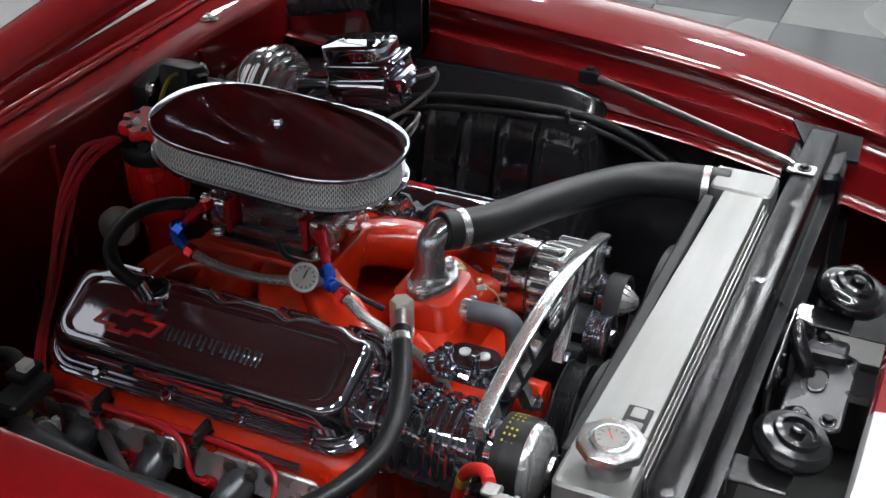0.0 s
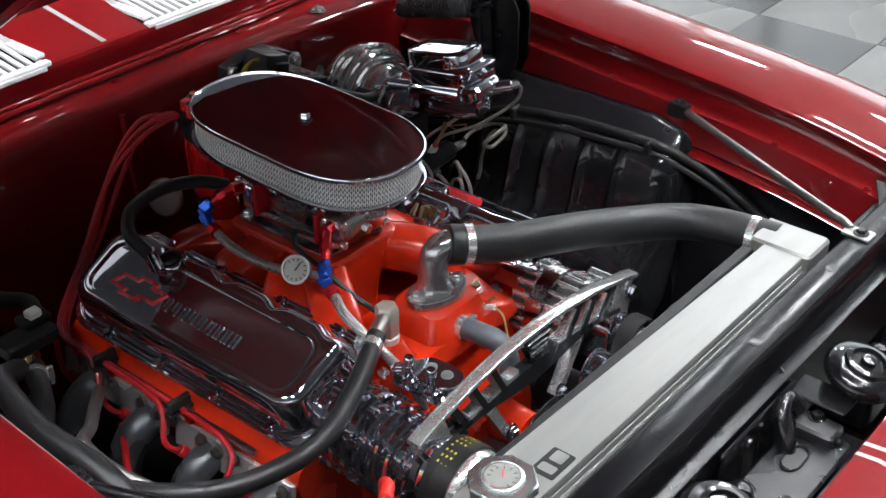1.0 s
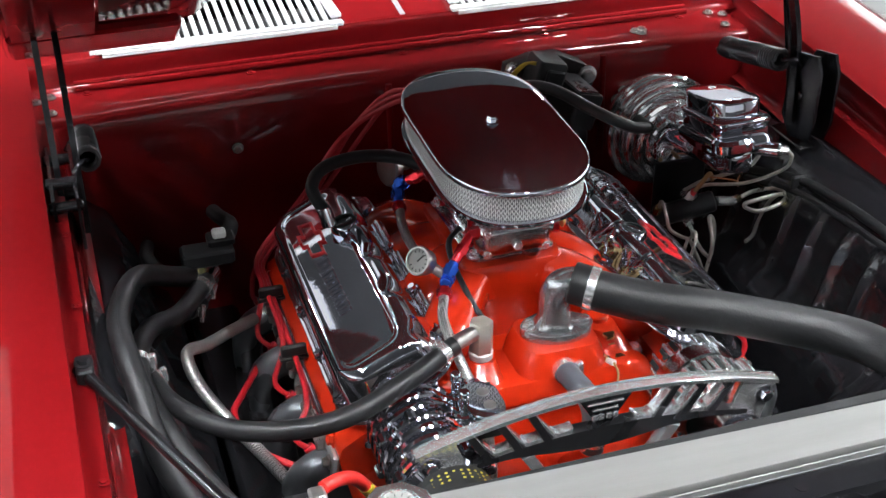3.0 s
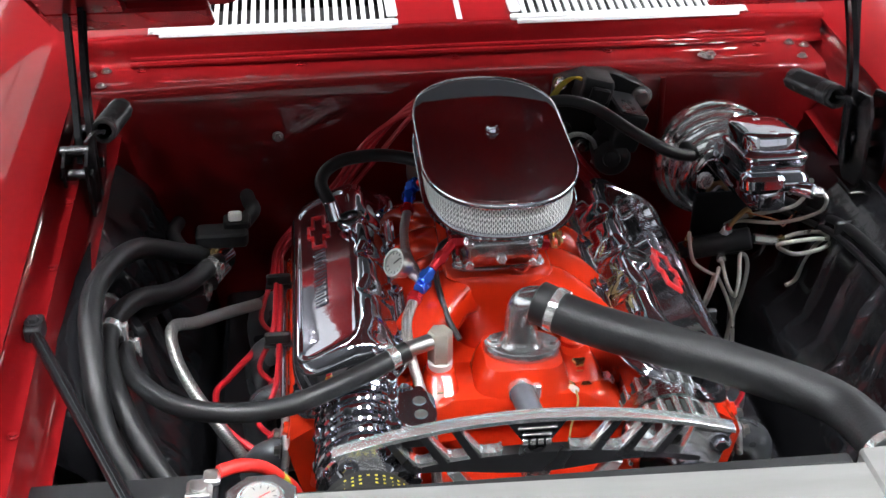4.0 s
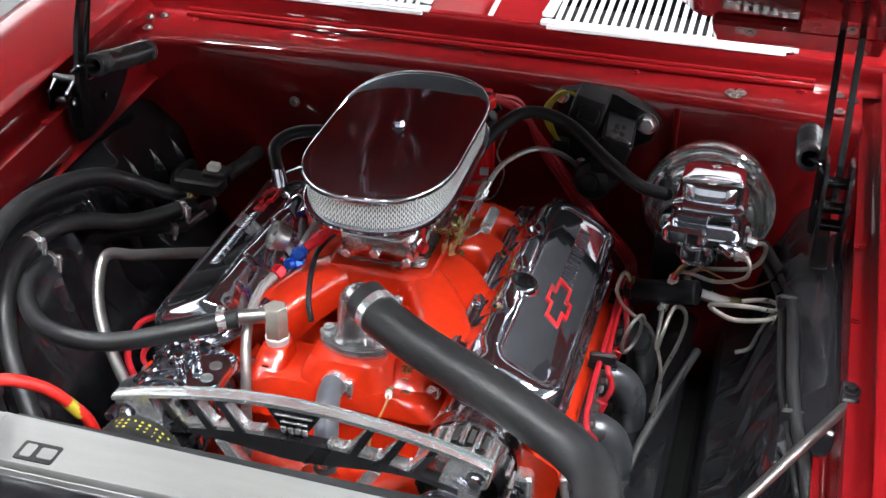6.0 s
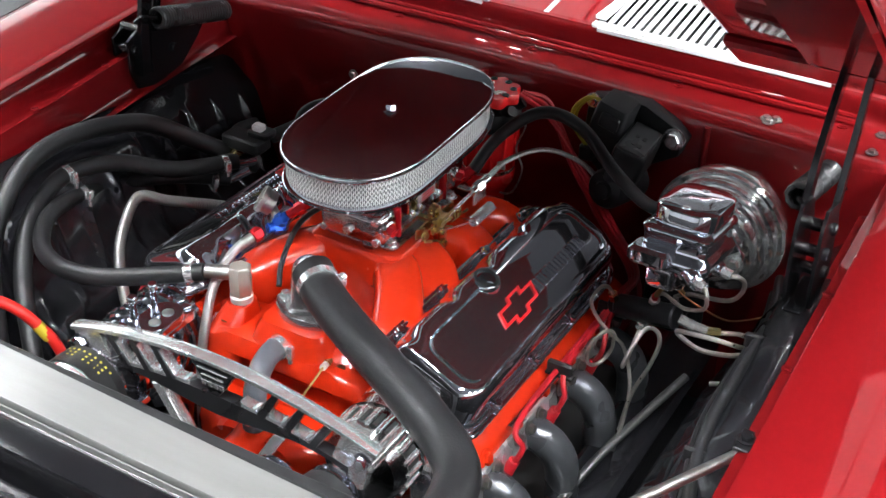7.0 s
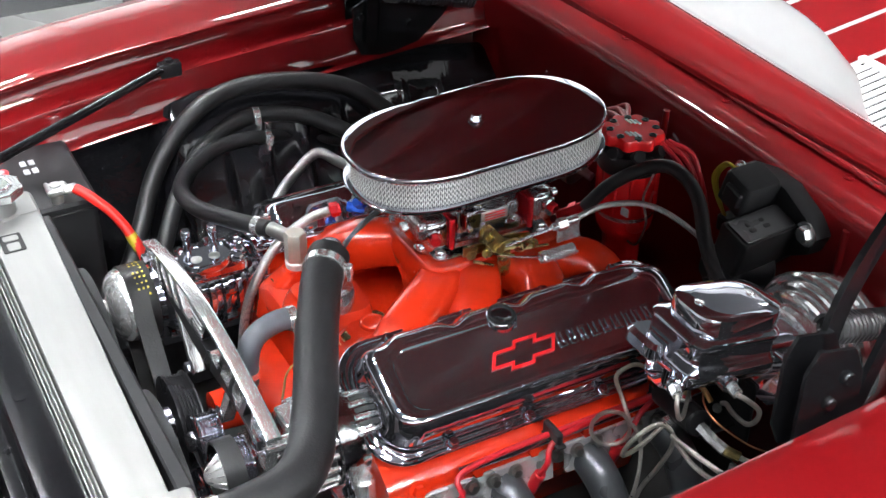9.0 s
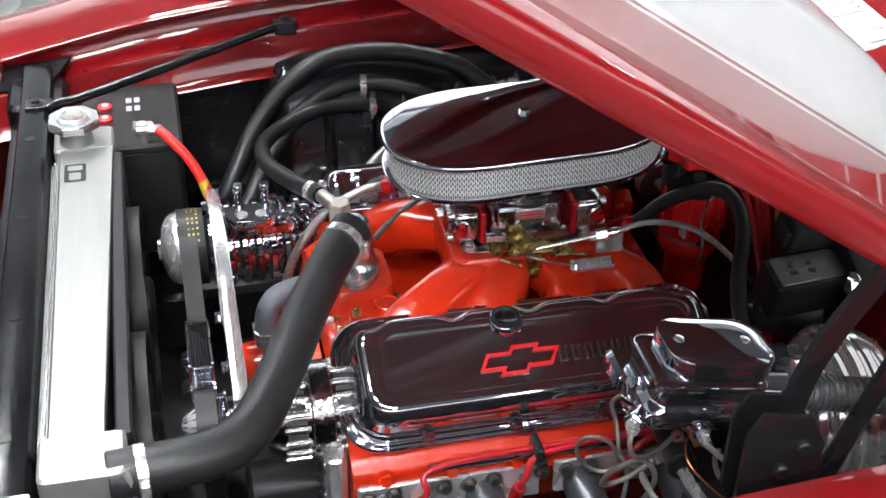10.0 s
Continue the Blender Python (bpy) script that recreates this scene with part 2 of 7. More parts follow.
def sheet(bm, rows, thick=0.0):
    """An open sheet through rows of points, with thickness downwards along its normals if given."""
    vs = [[bm.verts.new(p) for p in r] for r in rows]
    faces = []
    for a, b in zip(vs, vs[1:]):
        for i in range(len(a) - 1):
            faces.append(bm.faces.new((a[i], a[i + 1], b[i + 1], b[i])))
    if thick:
        bmesh.ops.recalc_face_normals(bm, faces=faces)
        bmesh.ops.solidify(bm, geom=faces, thickness=thick)
    return vs


def lerp_table(tab, v):
    for (a, x), (b, y) in zip(tab, tab[1:]):
        if v <= b:
            return x + (y - x) * max(0.0, (v - a) / (b - a))
    return tab[-1][1]

# ---- the showroom ----
FLOORTILE_A = mat("pale_grey_floor_tile", (0.115, 0.115, 0.110), 0.26, coat=0.0, var=0.12, scale=6, bump=0.04, bscale=60, rvar=0.08, each=0.06)
FLOORTILE_B = mat("mid_grey_floor_tile", (0.011, 0.011, 0.012), 0.18, coat=0.0, var=0.2, scale=6, bump=0.04, bscale=60, rvar=0.08, each=0.08)
for m_ in (FLOORTILE_A, FLOORTILE_B):
    sock(m_.node_tree.nodes["Principled BSDF"], "Specular IOR Level").default_value = 0.25
GROUT = mat("floor_screed", (0.05, 0.05, 0.05), 0.5, var=0.15, scale=5)
WHITEWALL = mat("pale_grey_wall_paint", (0.40, 0.40, 0.40), 0.6, var=0.05, scale=3, bump=0.1, bscale=80)
WALLPAINT = mat("grey_wall_paint", (0.07, 0.07, 0.075), 0.6, var=0.05, scale=3, bump=0.1, bscale=80)
CEILPAINT = mat("charcoal_ceiling_paint", (0.05, 0.05, 0.055), 0.7, var=0.1, scale=3)
LAMP = mat("lamp_diffuser", (0.95, 0.975, 1.0), 0.5, var=0.01, emit=410.0)
LAMPBODY = mat("white_lamp_housing", (0.7, 0.7, 0.7), 0.4, var=0.05)

ROOM = 9.5
TALL = 4.2
WEST, EAST = -5.9, 6.6
bm = bmesh.new()
block(bm, (0, 0, -0.06), (2 * ROOM, 2 * ROOM, 0.10), 0.01, 0.002)
floor = tagged(part("floor", bm, GROUT), "checkered grey tile showroom floor under the car", "floor", kind="structure")
for nm, c, s in (("wall_north", (0, ROOM + 0.1, TALL / 2), (2 * ROOM + 0.4, 0.2, TALL)), ("wall_south", (0, -ROOM - 0.1, 0.55), (2 * ROOM + 0.4, 0.2, 1.1)), ("wall_south_head", (0, -ROOM - 0.1, 3.85), (2 * ROOM + 0.4, 0.2, 0.7)),
                 ("wall_south_pier", (-7.9, -ROOM - 0.1, 2.3), (3.6, 0.2, 2.4)), ("wall_south_pier", (7.9, -ROOM - 0.1, 2.3), (3.6, 0.2, 2.4)),
                 ("wall_east", (EAST + 0.1, 0, 0.65), (0.2, 2 * ROOM, 1.3)), ("wall_west", (WEST - 0.1, 0, 0.65), (0.2, 2 * ROOM, 1.3))):
    bm = bmesh.new()
    block(bm, c, s, 0.005, 0.002)
    tagged(part(nm, bm, WHITEWALL if "south" not in nm else WALLPAINT), "plain pale grey painted showroom wall" if "south" not in nm else "plain grey painted showroom wall", "wall", kind="structure")
bm = bmesh.new()
block(bm, (0, 0, TALL + 0.1), (2 * ROOM + 0.4, 2 * ROOM + 0.4, 0.2), 0.005, 0.002)
tagged(part("ceiling", bm, CEILPAINT), "charcoal painted showroom ceiling", "ceiling", kind="structure")

# side walls above their sills: piers, head and long rows of unseen shop windows
FRAME = mat("white_window_frame", (0.7, 0.7, 0.7), 0.4, var=0.05)


def window_wall(name, x, out, number, glow):
    GLOW = mat("window_glow", (0.92, 0.97, 1.0), 0.9, var=0.03, scale=1, emit=glow)
    for c, s_ in (((x + out * 0.1, 0, 4.05), (0.2, 2 * ROOM, 0.3)), ((x + out * 0.1, -7.0, 2.6), (0.2, 5.0, 2.6)), ((x + out * 0.1, 9.3, 2.6), (0.2, 0.4, 2.6))):
        bm = bmesh.new()
        block(bm, c, s_, 0.005, 0.002)
        tagged(part(name, bm, WHITEWALL), "pale grey painted showroom wall round the windows", "wall", kind="structure")
    bm = bmesh.new()
    block(bm, (x + out * 1.2, 2.3, 2.6), (0.02, 15.4, 4.0), 0.005, 0.002)
    tagged(part("backdrop", bm, GLOW), "glow panel outside the unseen side windows, added as daylight", "sky", kind="structure")
    window = thing("window_%d" % number, (x, 1.2, 1.3), "unseen long white framed shop window with a glow panel behind", "window", kind="structure")
    for k in range(7):
        bm = bmesh.new()
        block(bm, (x + out * 0.1, -4.45 + 2.26 * k, 2.6), (0.08, 0.09, 2.6), 0.005, 0.003)
        part("mullion", bm, FRAME, window)
    for z in (1.33, 3.87):
        bm = bmesh.new()
        block(bm, (x + out * 0.1, 2.3, z), (0.09, 13.5, 0.06), 0.005, 0.003)
        part("window_rail", bm, FRAME, window)


window_wall("wall_west", WEST, -1, 1, 1.5)
# the east window is added; its strong glow brightens the driver side
window_wall("wall_east", EAST, 1, 2, 3.4)

# unseen front window and faint glow panel, added as fill from the front
GLOW_S = mat("front_glow", (0.94, 0.97, 1.0), 0.9, var=0.03, scale=1, emit=0.12)
bm = bmesh.new()
block(bm, (0, -ROOM - 1.2, 2.3), (13.5, 0.02, 3.6), 0.005, 0.002)
tagged(part("backdrop", bm, GLOW_S), "faint glow panel added outside the unseen front window", "sky", kind="structure")
front = thing("window_3", (0, -ROOM, 1.1), "added unseen white framed front window with a faint glow panel behind", "window", kind="structure")
for k in range(7):
    bm = bmesh.new()
    block(bm, (-6.1 + 12.2 * k / 6, -ROOM - 0.1, 2.3), (0.09, 0.08, 2.4), 0.005, 0.003)
    part("mullion", bm, FRAME, front)
for z in (1.13, 3.47):
    bm = bmesh.new()
    block(bm, (0, -ROOM - 0.1, z), (12.2, 0.09, 0.06), 0.005, 0.003)
    part("window_rail", bm, FRAME, front)

lamp = thing("ceiling_light", (0, 0, TALL), "short twin-tube fluorescent ceiling light, switched on", "ceiling light", "showroom ceiling lights")
bm = bmesh.new()
block(bm, (0, 0, TALL - 0.03), (0.30, 0.66, 0.06), 0.01, 0.005)
part("back_plate", bm, LAMPBODY, lamp)
for x in (-0.09, 0.09):
    bm = bmesh.new()
    rod(bm, (x, -0.29, TALL - 0.085), (x, 0.29, TALL - 0.085), 0.024, seg=12, bev=0.004)
    part("tube", bm, LAMP, lamp)
LIGHTS = [(x, y) for x in (-1.6, 1.6, 3.0) for y in (-1.8, -1.0, -0.2)] + [(-3.0, -1.0), (-3.0, 0.9)] + [(-0.5, -2.2), (0.6, -2.2)]
LIGHTS += [(5.4, y) for y in (-0.2, 1.6, 3.4)] + [(x, 8.2) for x in (-5.0, 5.0)]
for i, (x, y) in enumerate(LIGHTS):
    if i == 0:
        lamp.location = (x, y, TALL)
    else:
        copy_thing(lamp, Matrix.Translation((x, y, TALL)))

# large diffuser panels in the ceiling behind the car
PANEL = mat("panel_diffuser", (0.96, 0.98, 1.0), 0.6, var=0.01, emit=0.65)
panel = thing("ceiling_panel_light", (0, 0, TALL), "large white diffuser ceiling light, switched on", "ceiling light", "ceiling panel lights")
bm = bmesh.new()
block(bm, (0, 0, TALL - 0.02), (0.60, 1.80, 0.04), 0.01, 0.005)
part("frame", bm, LAMPBODY, panel)
bm = bmesh.new()
block(bm, (0, 0, TALL - 0.043), (0.57, 1.77, 0.006), 0.01, 0.002)
part("diffuser", bm, PANEL, panel)
for k in range(5):
    if k == 0:
        panel.location = (-1.9, 2.35, TALL)
    else:
        copy_thing(panel, Matrix.Translation((-1.9 + 0.62 * k, 2.35, TALL)))
for k in range(2):
    copy_thing(panel, Matrix.Translation((-2.2 + 0.62 * k, 5.1, TALL)))

# ---- car body ----
car = thing("car", (0, 0.0, 0.0), "glossy red classic coupe with its hood open over the engine bay", "car")

# height of the fender's inner edge along the car
LIP = [(-1.15, 0.680), (-0.8, 0.745), (-0.625, 0.778), (-0.5, 0.802), (-0.33, 0.822), (-0.15, 0.837), (0.13, 0.860), (0.3, 0.872), (0.8, 0.905), (1.2, 0.935)]
# the passenger fender sits a little higher and closer in
INSET = {1: 0.0, -1: 0.036}
RAISE = {1: 0.0, -1: 0.012}


def fender(side):
    bm = bmesh.new()
    rows = []
    for k in range(36):
        y = -1.15 + 2.35 * k / 35
        z = lerp_table(LIP, y) + RAISE[side]
        taper = 1.0 - 0.06 * max(0, (-0.6 - y)) / 0.5
        prof = [(0.632, z - 0.128), (0.645, z - 0.124), (0.652, z - 0.112), (0.656, z - 0.070), (0.660, z - 0.056), (0.678, z - 0.052), (0.694, z - 0.046), (0.703, z - 0.034), (0.704, z - 0.014), (0.698, z - 0.0085), (0.687, z - 0.0075), (0.6845, z - 0.0045), (0.685, z - 0.001), (0.688, z + 0.0008), (0.712, z + 0.005),
                (0.76, z + 0.012), (0.81, z + 0.015), (0.86, z + 0.010), (0.90, z - 0.008), (0.925, z - 0.04), (0.938, z - 0.10), (0.945, z - 0.25), (0.935, 0.30)]
        rows.append([(side * (x - INSET[side]) * taper, y, h) for x, h in prof])
    sheet(bm, rows, 0.0)
    return part("fender", bm, RED, car, angle=50)


def fender_bolts(side):
    bolts("fender_bolt", RED, car, [(side * (0.666 - INSET[side]), y, lerp_table(LIP, y) + RAISE[side] - 0.0535) for y in (-0.62, -0.45, -0.12, 0.05)], (0, 0, 1), 0.005, 0.004)


def wheelhouse(side):
    """Black inner fender: a ledge, a ribbed drop, and the arch over the wheel."""
    bm = bmesh.new()
    rows = []
    for k in range(129):
        y = -0.27 + 0.645 * k / 128
        f = min(1.0, max(0.0, (y + 0.27) / 0.05))
        rise = 0.731 + 0.012 * f - 0.03 * max(0, y - 0.15) / 0.2
        rib = 0.013 * max(0.0, math.cos((y + 0.2) / 0.075 * 2 * math.pi)) ** 6
        prof = [(0.662, rise + 0.004), (0.650, rise + 0.004), (0.636, rise), (0.604, rise - 0.030), (0.592, rise - 0.038),
                (0.580 - rib * 0.3, rise - 0.055), (0.566 - rib, rise - 0.10), (0.552 - rib, rise - 0.16), (0.536 - rib * 0.5, rise - 0.20), (0.505, rise - 0.225), (0.49, rise - 0.26), (0.47, 0.30)]
        rows.append([(side * (x - INSET[side] * 0.7), y, h) for x, h in prof])
    # front of the arch curving down
    front = []
    for k in range(6):
        a = k / 5
        y = -0.27 - 0.05 * math.sin(a * 1.57)
        front.append([(side * (x - INSET[side] * 0.7 + 0.03 * a), y, h - 0.10 * a * a) for x, h in ((0.662, 0.735), (0.650, 0.735), (0.636, 0.731), (0.604, 0.701), (0.592, 0.693), (0.58, 0.676), (0.566, 0.631), (0.552, 0.571), (0.536, 0.531), (0.50, 0.506), (0.48, 0.47), (0.47, 0.30))])
    sheet(bm, front[::-1] + rows[1:], 0.0)
    ob = part("inner_fender", bm, INNER, car, "black ribbed inner fender", angle=60)
    bm = bmesh.new()
    rows = []
    for k in range(16):
        y = -0.76 + 0.46 * k / 15
        z = lerp_table(LIP, y) - 0.115
        rows.append([(side * (x - INSET[side] * 0.7), y, h) for x, h in ((0.648, z), (0.655, z - 0.03), (0.66, z - 0.12), (0.65, z - 0.25), (0.62, 0.28))])
    sheet(bm, rows, 0.0)
    part("front_apron", bm, INNER, car, angle=60)
    return ob


for s in (1, -1):
    fender(s)
    fender_bolts(s)
    wheelhouse(s)

# firewall with its stepped upper ledge
bm = bmesh.new()
rows = []
for k in range(41):
    x = -0.66 + 1.32 * k / 40
    bulge = 0.012 * (1 if -0.10 < x < 0.36 else 0)
    lip = 0.395 + 0.030 * max(0.0, 1 - (abs(x) / 0.60) ** 2)
    base = 0.374 + 0.5 * (lip - 0.395) - bulge * 0.5
    rows.append([(x, 0.40, 0.25), (x, base + 0.006, 0.45), (x, base, 0.70), (x, base + (lip - 0.021 - base) * 0.70, 0.79), (x, lip - 0.021, 0.826), (x, lip - 0.018, 0.832), (x, lip - 0.014, 0.837), (x, lip - 0.004, 0.841), (x, 0.480, 0.843)])
sheet(bm, rows, 0.0)
firewall = part("firewall", bm, RED, car, "red painted firewall", angle=50)
bolts("firewall_bolt", STEEL, firewall, [(-0.327, 0.383, 0.744), (0.394, 0.384, 0.731), (0.408, 0.385, 0.746)], (0, -1, 0), 0.0068, 0.007)
# pressed seam on the firewall
bm = bmesh.new()
for x in (0.365, -0.05):
    rod(bm, (x, 0.380, 0.62), (x, 0.391, 0.822), 0.006, seg=10)
part_each("firewall_seam", bm, RED, firewall)

# cowl step and top panel
bm = bmesh.new()
rows = []
for k in range(53):
    x = -0.69 + 1.38 * k / 52
    crown = 0.010 * (1 - (x / 0.7) ** 2)
    dip = 0.006 * math.exp(-((x - 0.02) / 0.05) ** 2)
    rows.append([(x, 0.478, 0.843), (x, 0.492, 0.845), (x, 0.498, 0.853 + dip), (x, 0.495, 0.868 + crown * 0.5), (x, 0.488, 0.885 + crown), (x, 0.492, 0.894 + crown), (x, 0.50, 0.896 + crown)])
sheet(bm, rows, 0.0)
part("cowl_step", bm, RED, car, angle=50)


def cowl_top(bm, x0, x1, y0, y1, n=20):
    rows = []
    for k in range(n + 1):
        x = x0 + (x1 - x0) * k / n
        c = 0.010 * (1 - (x / 0.7) ** 2)
        rows.append([(x, y0 + (y1 - y0) * j / 6, 0.896 + c + 0.14 * (y0 + (y1 - y0) * j / 6 - 0.50)) for j in range(7)])
    sheet(bm, rows, 0.0)


bm = bmesh.new()
cowl_top(bm, -0.69, 0.69, 0.64, 0.95)
cowl_top(bm, -0.105, 0.105, 0.50, 0.64)
cowl_top(bm, 0.535, 0.69, 0.50, 0.64, 6)
cowl_top(bm, -0.69, -0.535, 0.50, 0.64, 6)
cowl = part("cowl_panel", bm, RED, car, "red cowl panel behind the hood")


def cowl_z(x, y):
    return 0.896 + 0.010 * (1 - (x / 0.7) ** 2) + 0.14 * (y - 0.50)


for s in (1, -1):
    bm = bmesh.new()
    cx = s * 0.32
    for (a, b, c, d) in ((0.102, 0.538, 0.490, 0.506), (0.102, 0.538, 0.635, 0.650), (0.102, 0.122, 0.506, 0.635), (0.522, 0.538, 0.506, 0.635)):
        block(bm, (s * (a + b) / 2, (c + d) / 2, cowl_z(cx, (c + d) / 2) + 0.002), (b - a, d - c, 0.008), 0.002, 0.0015)
    block(bm, (s * 0.32, 0.4885, cowl_z(cx, 0.49) - 0.002), (0.412, 0.004, 0.008), 0.001, 0.001)
    part("cowl_vent", bm, TRIM, cowl, "white painted slotted cowl vent")
    # dark block under the slats, its colour standing for shade in the vent
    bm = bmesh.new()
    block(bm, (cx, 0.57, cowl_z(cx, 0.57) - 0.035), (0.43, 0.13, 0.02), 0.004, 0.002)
    part("vent_shade_block", bm, SHADE, cowl)

for x, w in ((0.010, 0.010), (0.113, 0.012), (0.541, 0.010), (-0.113, 0.012), (-0.541, 0.010)):
    bm = bmesh.new()
    sheet(bm, [[(q, y, cowl_z(q, y) + 0.0012) for y in (0.497, 0.56, 0.64, 0.80)] for q in (x - w / 2, x + w / 2)], 0.0006)
    part("pinstripe", bm, WHITEPAINT, cowl)

# rubber seal across the cowl
bm = bmesh.new()
for zz, yy, r in ((0.849, 0.484, 0.0060), (0.856, 0.492, 0.0045)):
    tube(bm, [(-0.58, yy, zz), (-0.3, yy - 0.004, zz + 0.003), (0, yy - 0.005, zz + 0.004), (0.3, yy - 0.004, zz + 0.003), (0.58, yy, zz)], r, 8)
part("cowl_seal_strip", bm, RED, car, "painted seal channel along the cowl")
bolts("ledge_clip", STEEL, car, [(0.447, 0.430, 0.8435), (0.462, 0.434, 0.8435), (0.454, 0.420, 0.8435)], (0, 0, 1), 0.007, 0.006)
bolts("corner_screw", STEEL, car, [(s * x, y, z) for s in (1, -1) for x, y, z in ((0.645, 0.455, 0.8445), (0.624, 0.405, 0.8440), (0.622, 0.470, 0.8445))], (0, 0, 1), 0.0065, 0.006)
bolts("cowl_screw", RED, car, [(x, 0.470, 0.8435) for x in (-0.56, -0.28, 0.0, 0.28, 0.56)], (0, 0, 1), 0.006, 0.004)

# raised hood, opened by 33 degrees
HOODM = Matrix.Translation((0, 0.44, 0.950)) @ Matrix.Rotation(radians(-33.2), 4, "X") @ Matrix.Diagonal((1, -1, 1, 1))
# local: x across, y forward along the hood, z out of the upper face
HLEN = 1.16
HREAR = 0.100  # the hinges carry the rear edge up and forward


def hood_h(x):
    a = abs(x)
    return 0.0 if a > 0.40 else (0.070 * (1 - math.cos(math.pi * (0.40 - a) / 0.09)) / 2 if a > 0.31 else 0.070 + 0.006 * (1 - (a / 0.31) ** 2))


bm = bmesh.new()
rows = []
xs = [-0.675, -0.672, -0.665, -0.62, -0.55, -0.48, -0.432, -0.418, -0.40, -0.385, -0.37, -0.355, -0.34, -0.325, -0.31, -0.26, -0.18, -0.13, -0.115, -0.10, -0.05]
xs = xs + [0.0] + [-x for x in xs[::-1]]
for k in range(25):
    y = HREAR + (HLEN - HREAR) * k / 24
    fade = min(1.0, (HLEN - y) / 0.35) * (0.40 + 0.60 * min(1.0, y / 0.20))
    row = [(-0.672, y, -0.036), (-0.676, y, -0.030)]
    row += [(x, y, (-0.006 if abs(x) > 0.674 else -0.002 if abs(x) > 0.67 else 0.012 * (1 - (x / 0.675) ** 2)) + hood_h(x) * fade) for x in xs]
    row += [(0.676, y, -0.030), (0.672, y, -0.036)]
    rows.append([HOODM @ Vector(p) for p in row])
sheet(bm, rows, 0.0)
hood = part("hood", bm, RED, car, "open red hood with white stripes and a raised centre section", angle=50)
hood.data.materials.append(WHITEPAINT)
for poly in hood.data.polygons:
    ax = abs(poly.center.x)
    if 0.13 < ax < 0.40 or 0.418 < ax < 0.432:
        poly.material_index = 1
# inner skin under the outer panel
bm = bmesh.new()
rows = []
for k in range(25):
    y = HREAR + 0.004 + (HLEN - HREAR - 0.008) * k / 24
    fade = min(1.0, (HLEN - y) / 0.35) * (0.40 + 0.60 * min(1.0, y / 0.20))
    rows.append([HOODM @ Vector((x * 0.985, y, 0.012 * (1 - (x / 0.675) ** 2) + hood_h(x) * fade - 0.012)) for x in xs])
sheet(bm, rows, 0.0)
part("hood_inner_skin", bm, RED, hood, angle=50)
W = 0.660
for c, s_ in (((0.54, HREAR + 0.06, -0.030), (0.256, 0.12, 0.02)), ((-0.54, HREAR + 0.06, -0.030), (0.256, 0.12, 0.02)), ((0, HLEN - 0.06, -0.030), (2 * W, 0.12, 0.02)), ((-0.60, (HLEN + HREAR) / 2, -0.030), (0.13, HLEN - HREAR - 0.24, 0.02)),
              ((0.60, (HLEN + HREAR) / 2, -0.030), (0.13, HLEN - HREAR - 0.24, 0.02)), ((0, HLEN / 2 + 0.20, 0.010), (0.14, HLEN - 0.52, 0.02)), ((-0.30, 0.82, -0.028), (0.46, 0.08, 0.02)), ((0.30, 0.82, -0.028), (0.46, 0.08, 0.02))):
    bm = bmesh.new()
    block(bm, c, s_, 0.006, 0.006, xf=HOODM)
    part("hood_inner_frame", bm, RED, hood)

# header panel and grille opening in front of the radiator support
bm = bmesh.new()
rows = []
HX = [-0.70, -0.62, -0.54, -0.48, -0.435, -0.42, -0.34, -0.26, -0.18, -0.13, -0.085, -0.05, 0.0, 0.017, 0.024, 0.040, 0.047, 0.08, 0.12, 0.17, 0.26, 0.34, 0.42, 0.435, 0.48, 0.54, 0.62, 0.70]
for x in HX:
    b = -0.012 * (1 - (x / 0.7) ** 2)
    c = 0.742 - 0.045 * (x / 0.7) ** 2
    rows.append([(x, -0.868 + b, c - 0.060), (x, -0.872 + b, c - 0.010), (x, -0.878 + b, c), (x, -0.905 + b, c + 0.003), (x, -0.95 + b, c - 0.003), (x, -1.02 + b, c - 0.030), (x, -1.05 + b, c - 0.065), (x, -1.06 + b, 0.55)])
sheet(bm, rows, 0.0)
header = part("header_panel", bm, RED, car, "red front header panel with white stripes")
header.data.materials.append(WHITEPAINT)
for poly in header.data.polygons:
    x = poly.center.x
    if -0.42 < x < -0.085 or 0.17 < x < 0.42 or 0.017 < x < 0.024 or 0.040 < x < 0.047:
        poly.material_index = 1
bm = bmesh.new()
block(bm, (0, -1.0, 0.40), (1.5, 0.02, 0.40), 0.004, 0.004)
part("grille_panel", bm, PLASTIC, car)

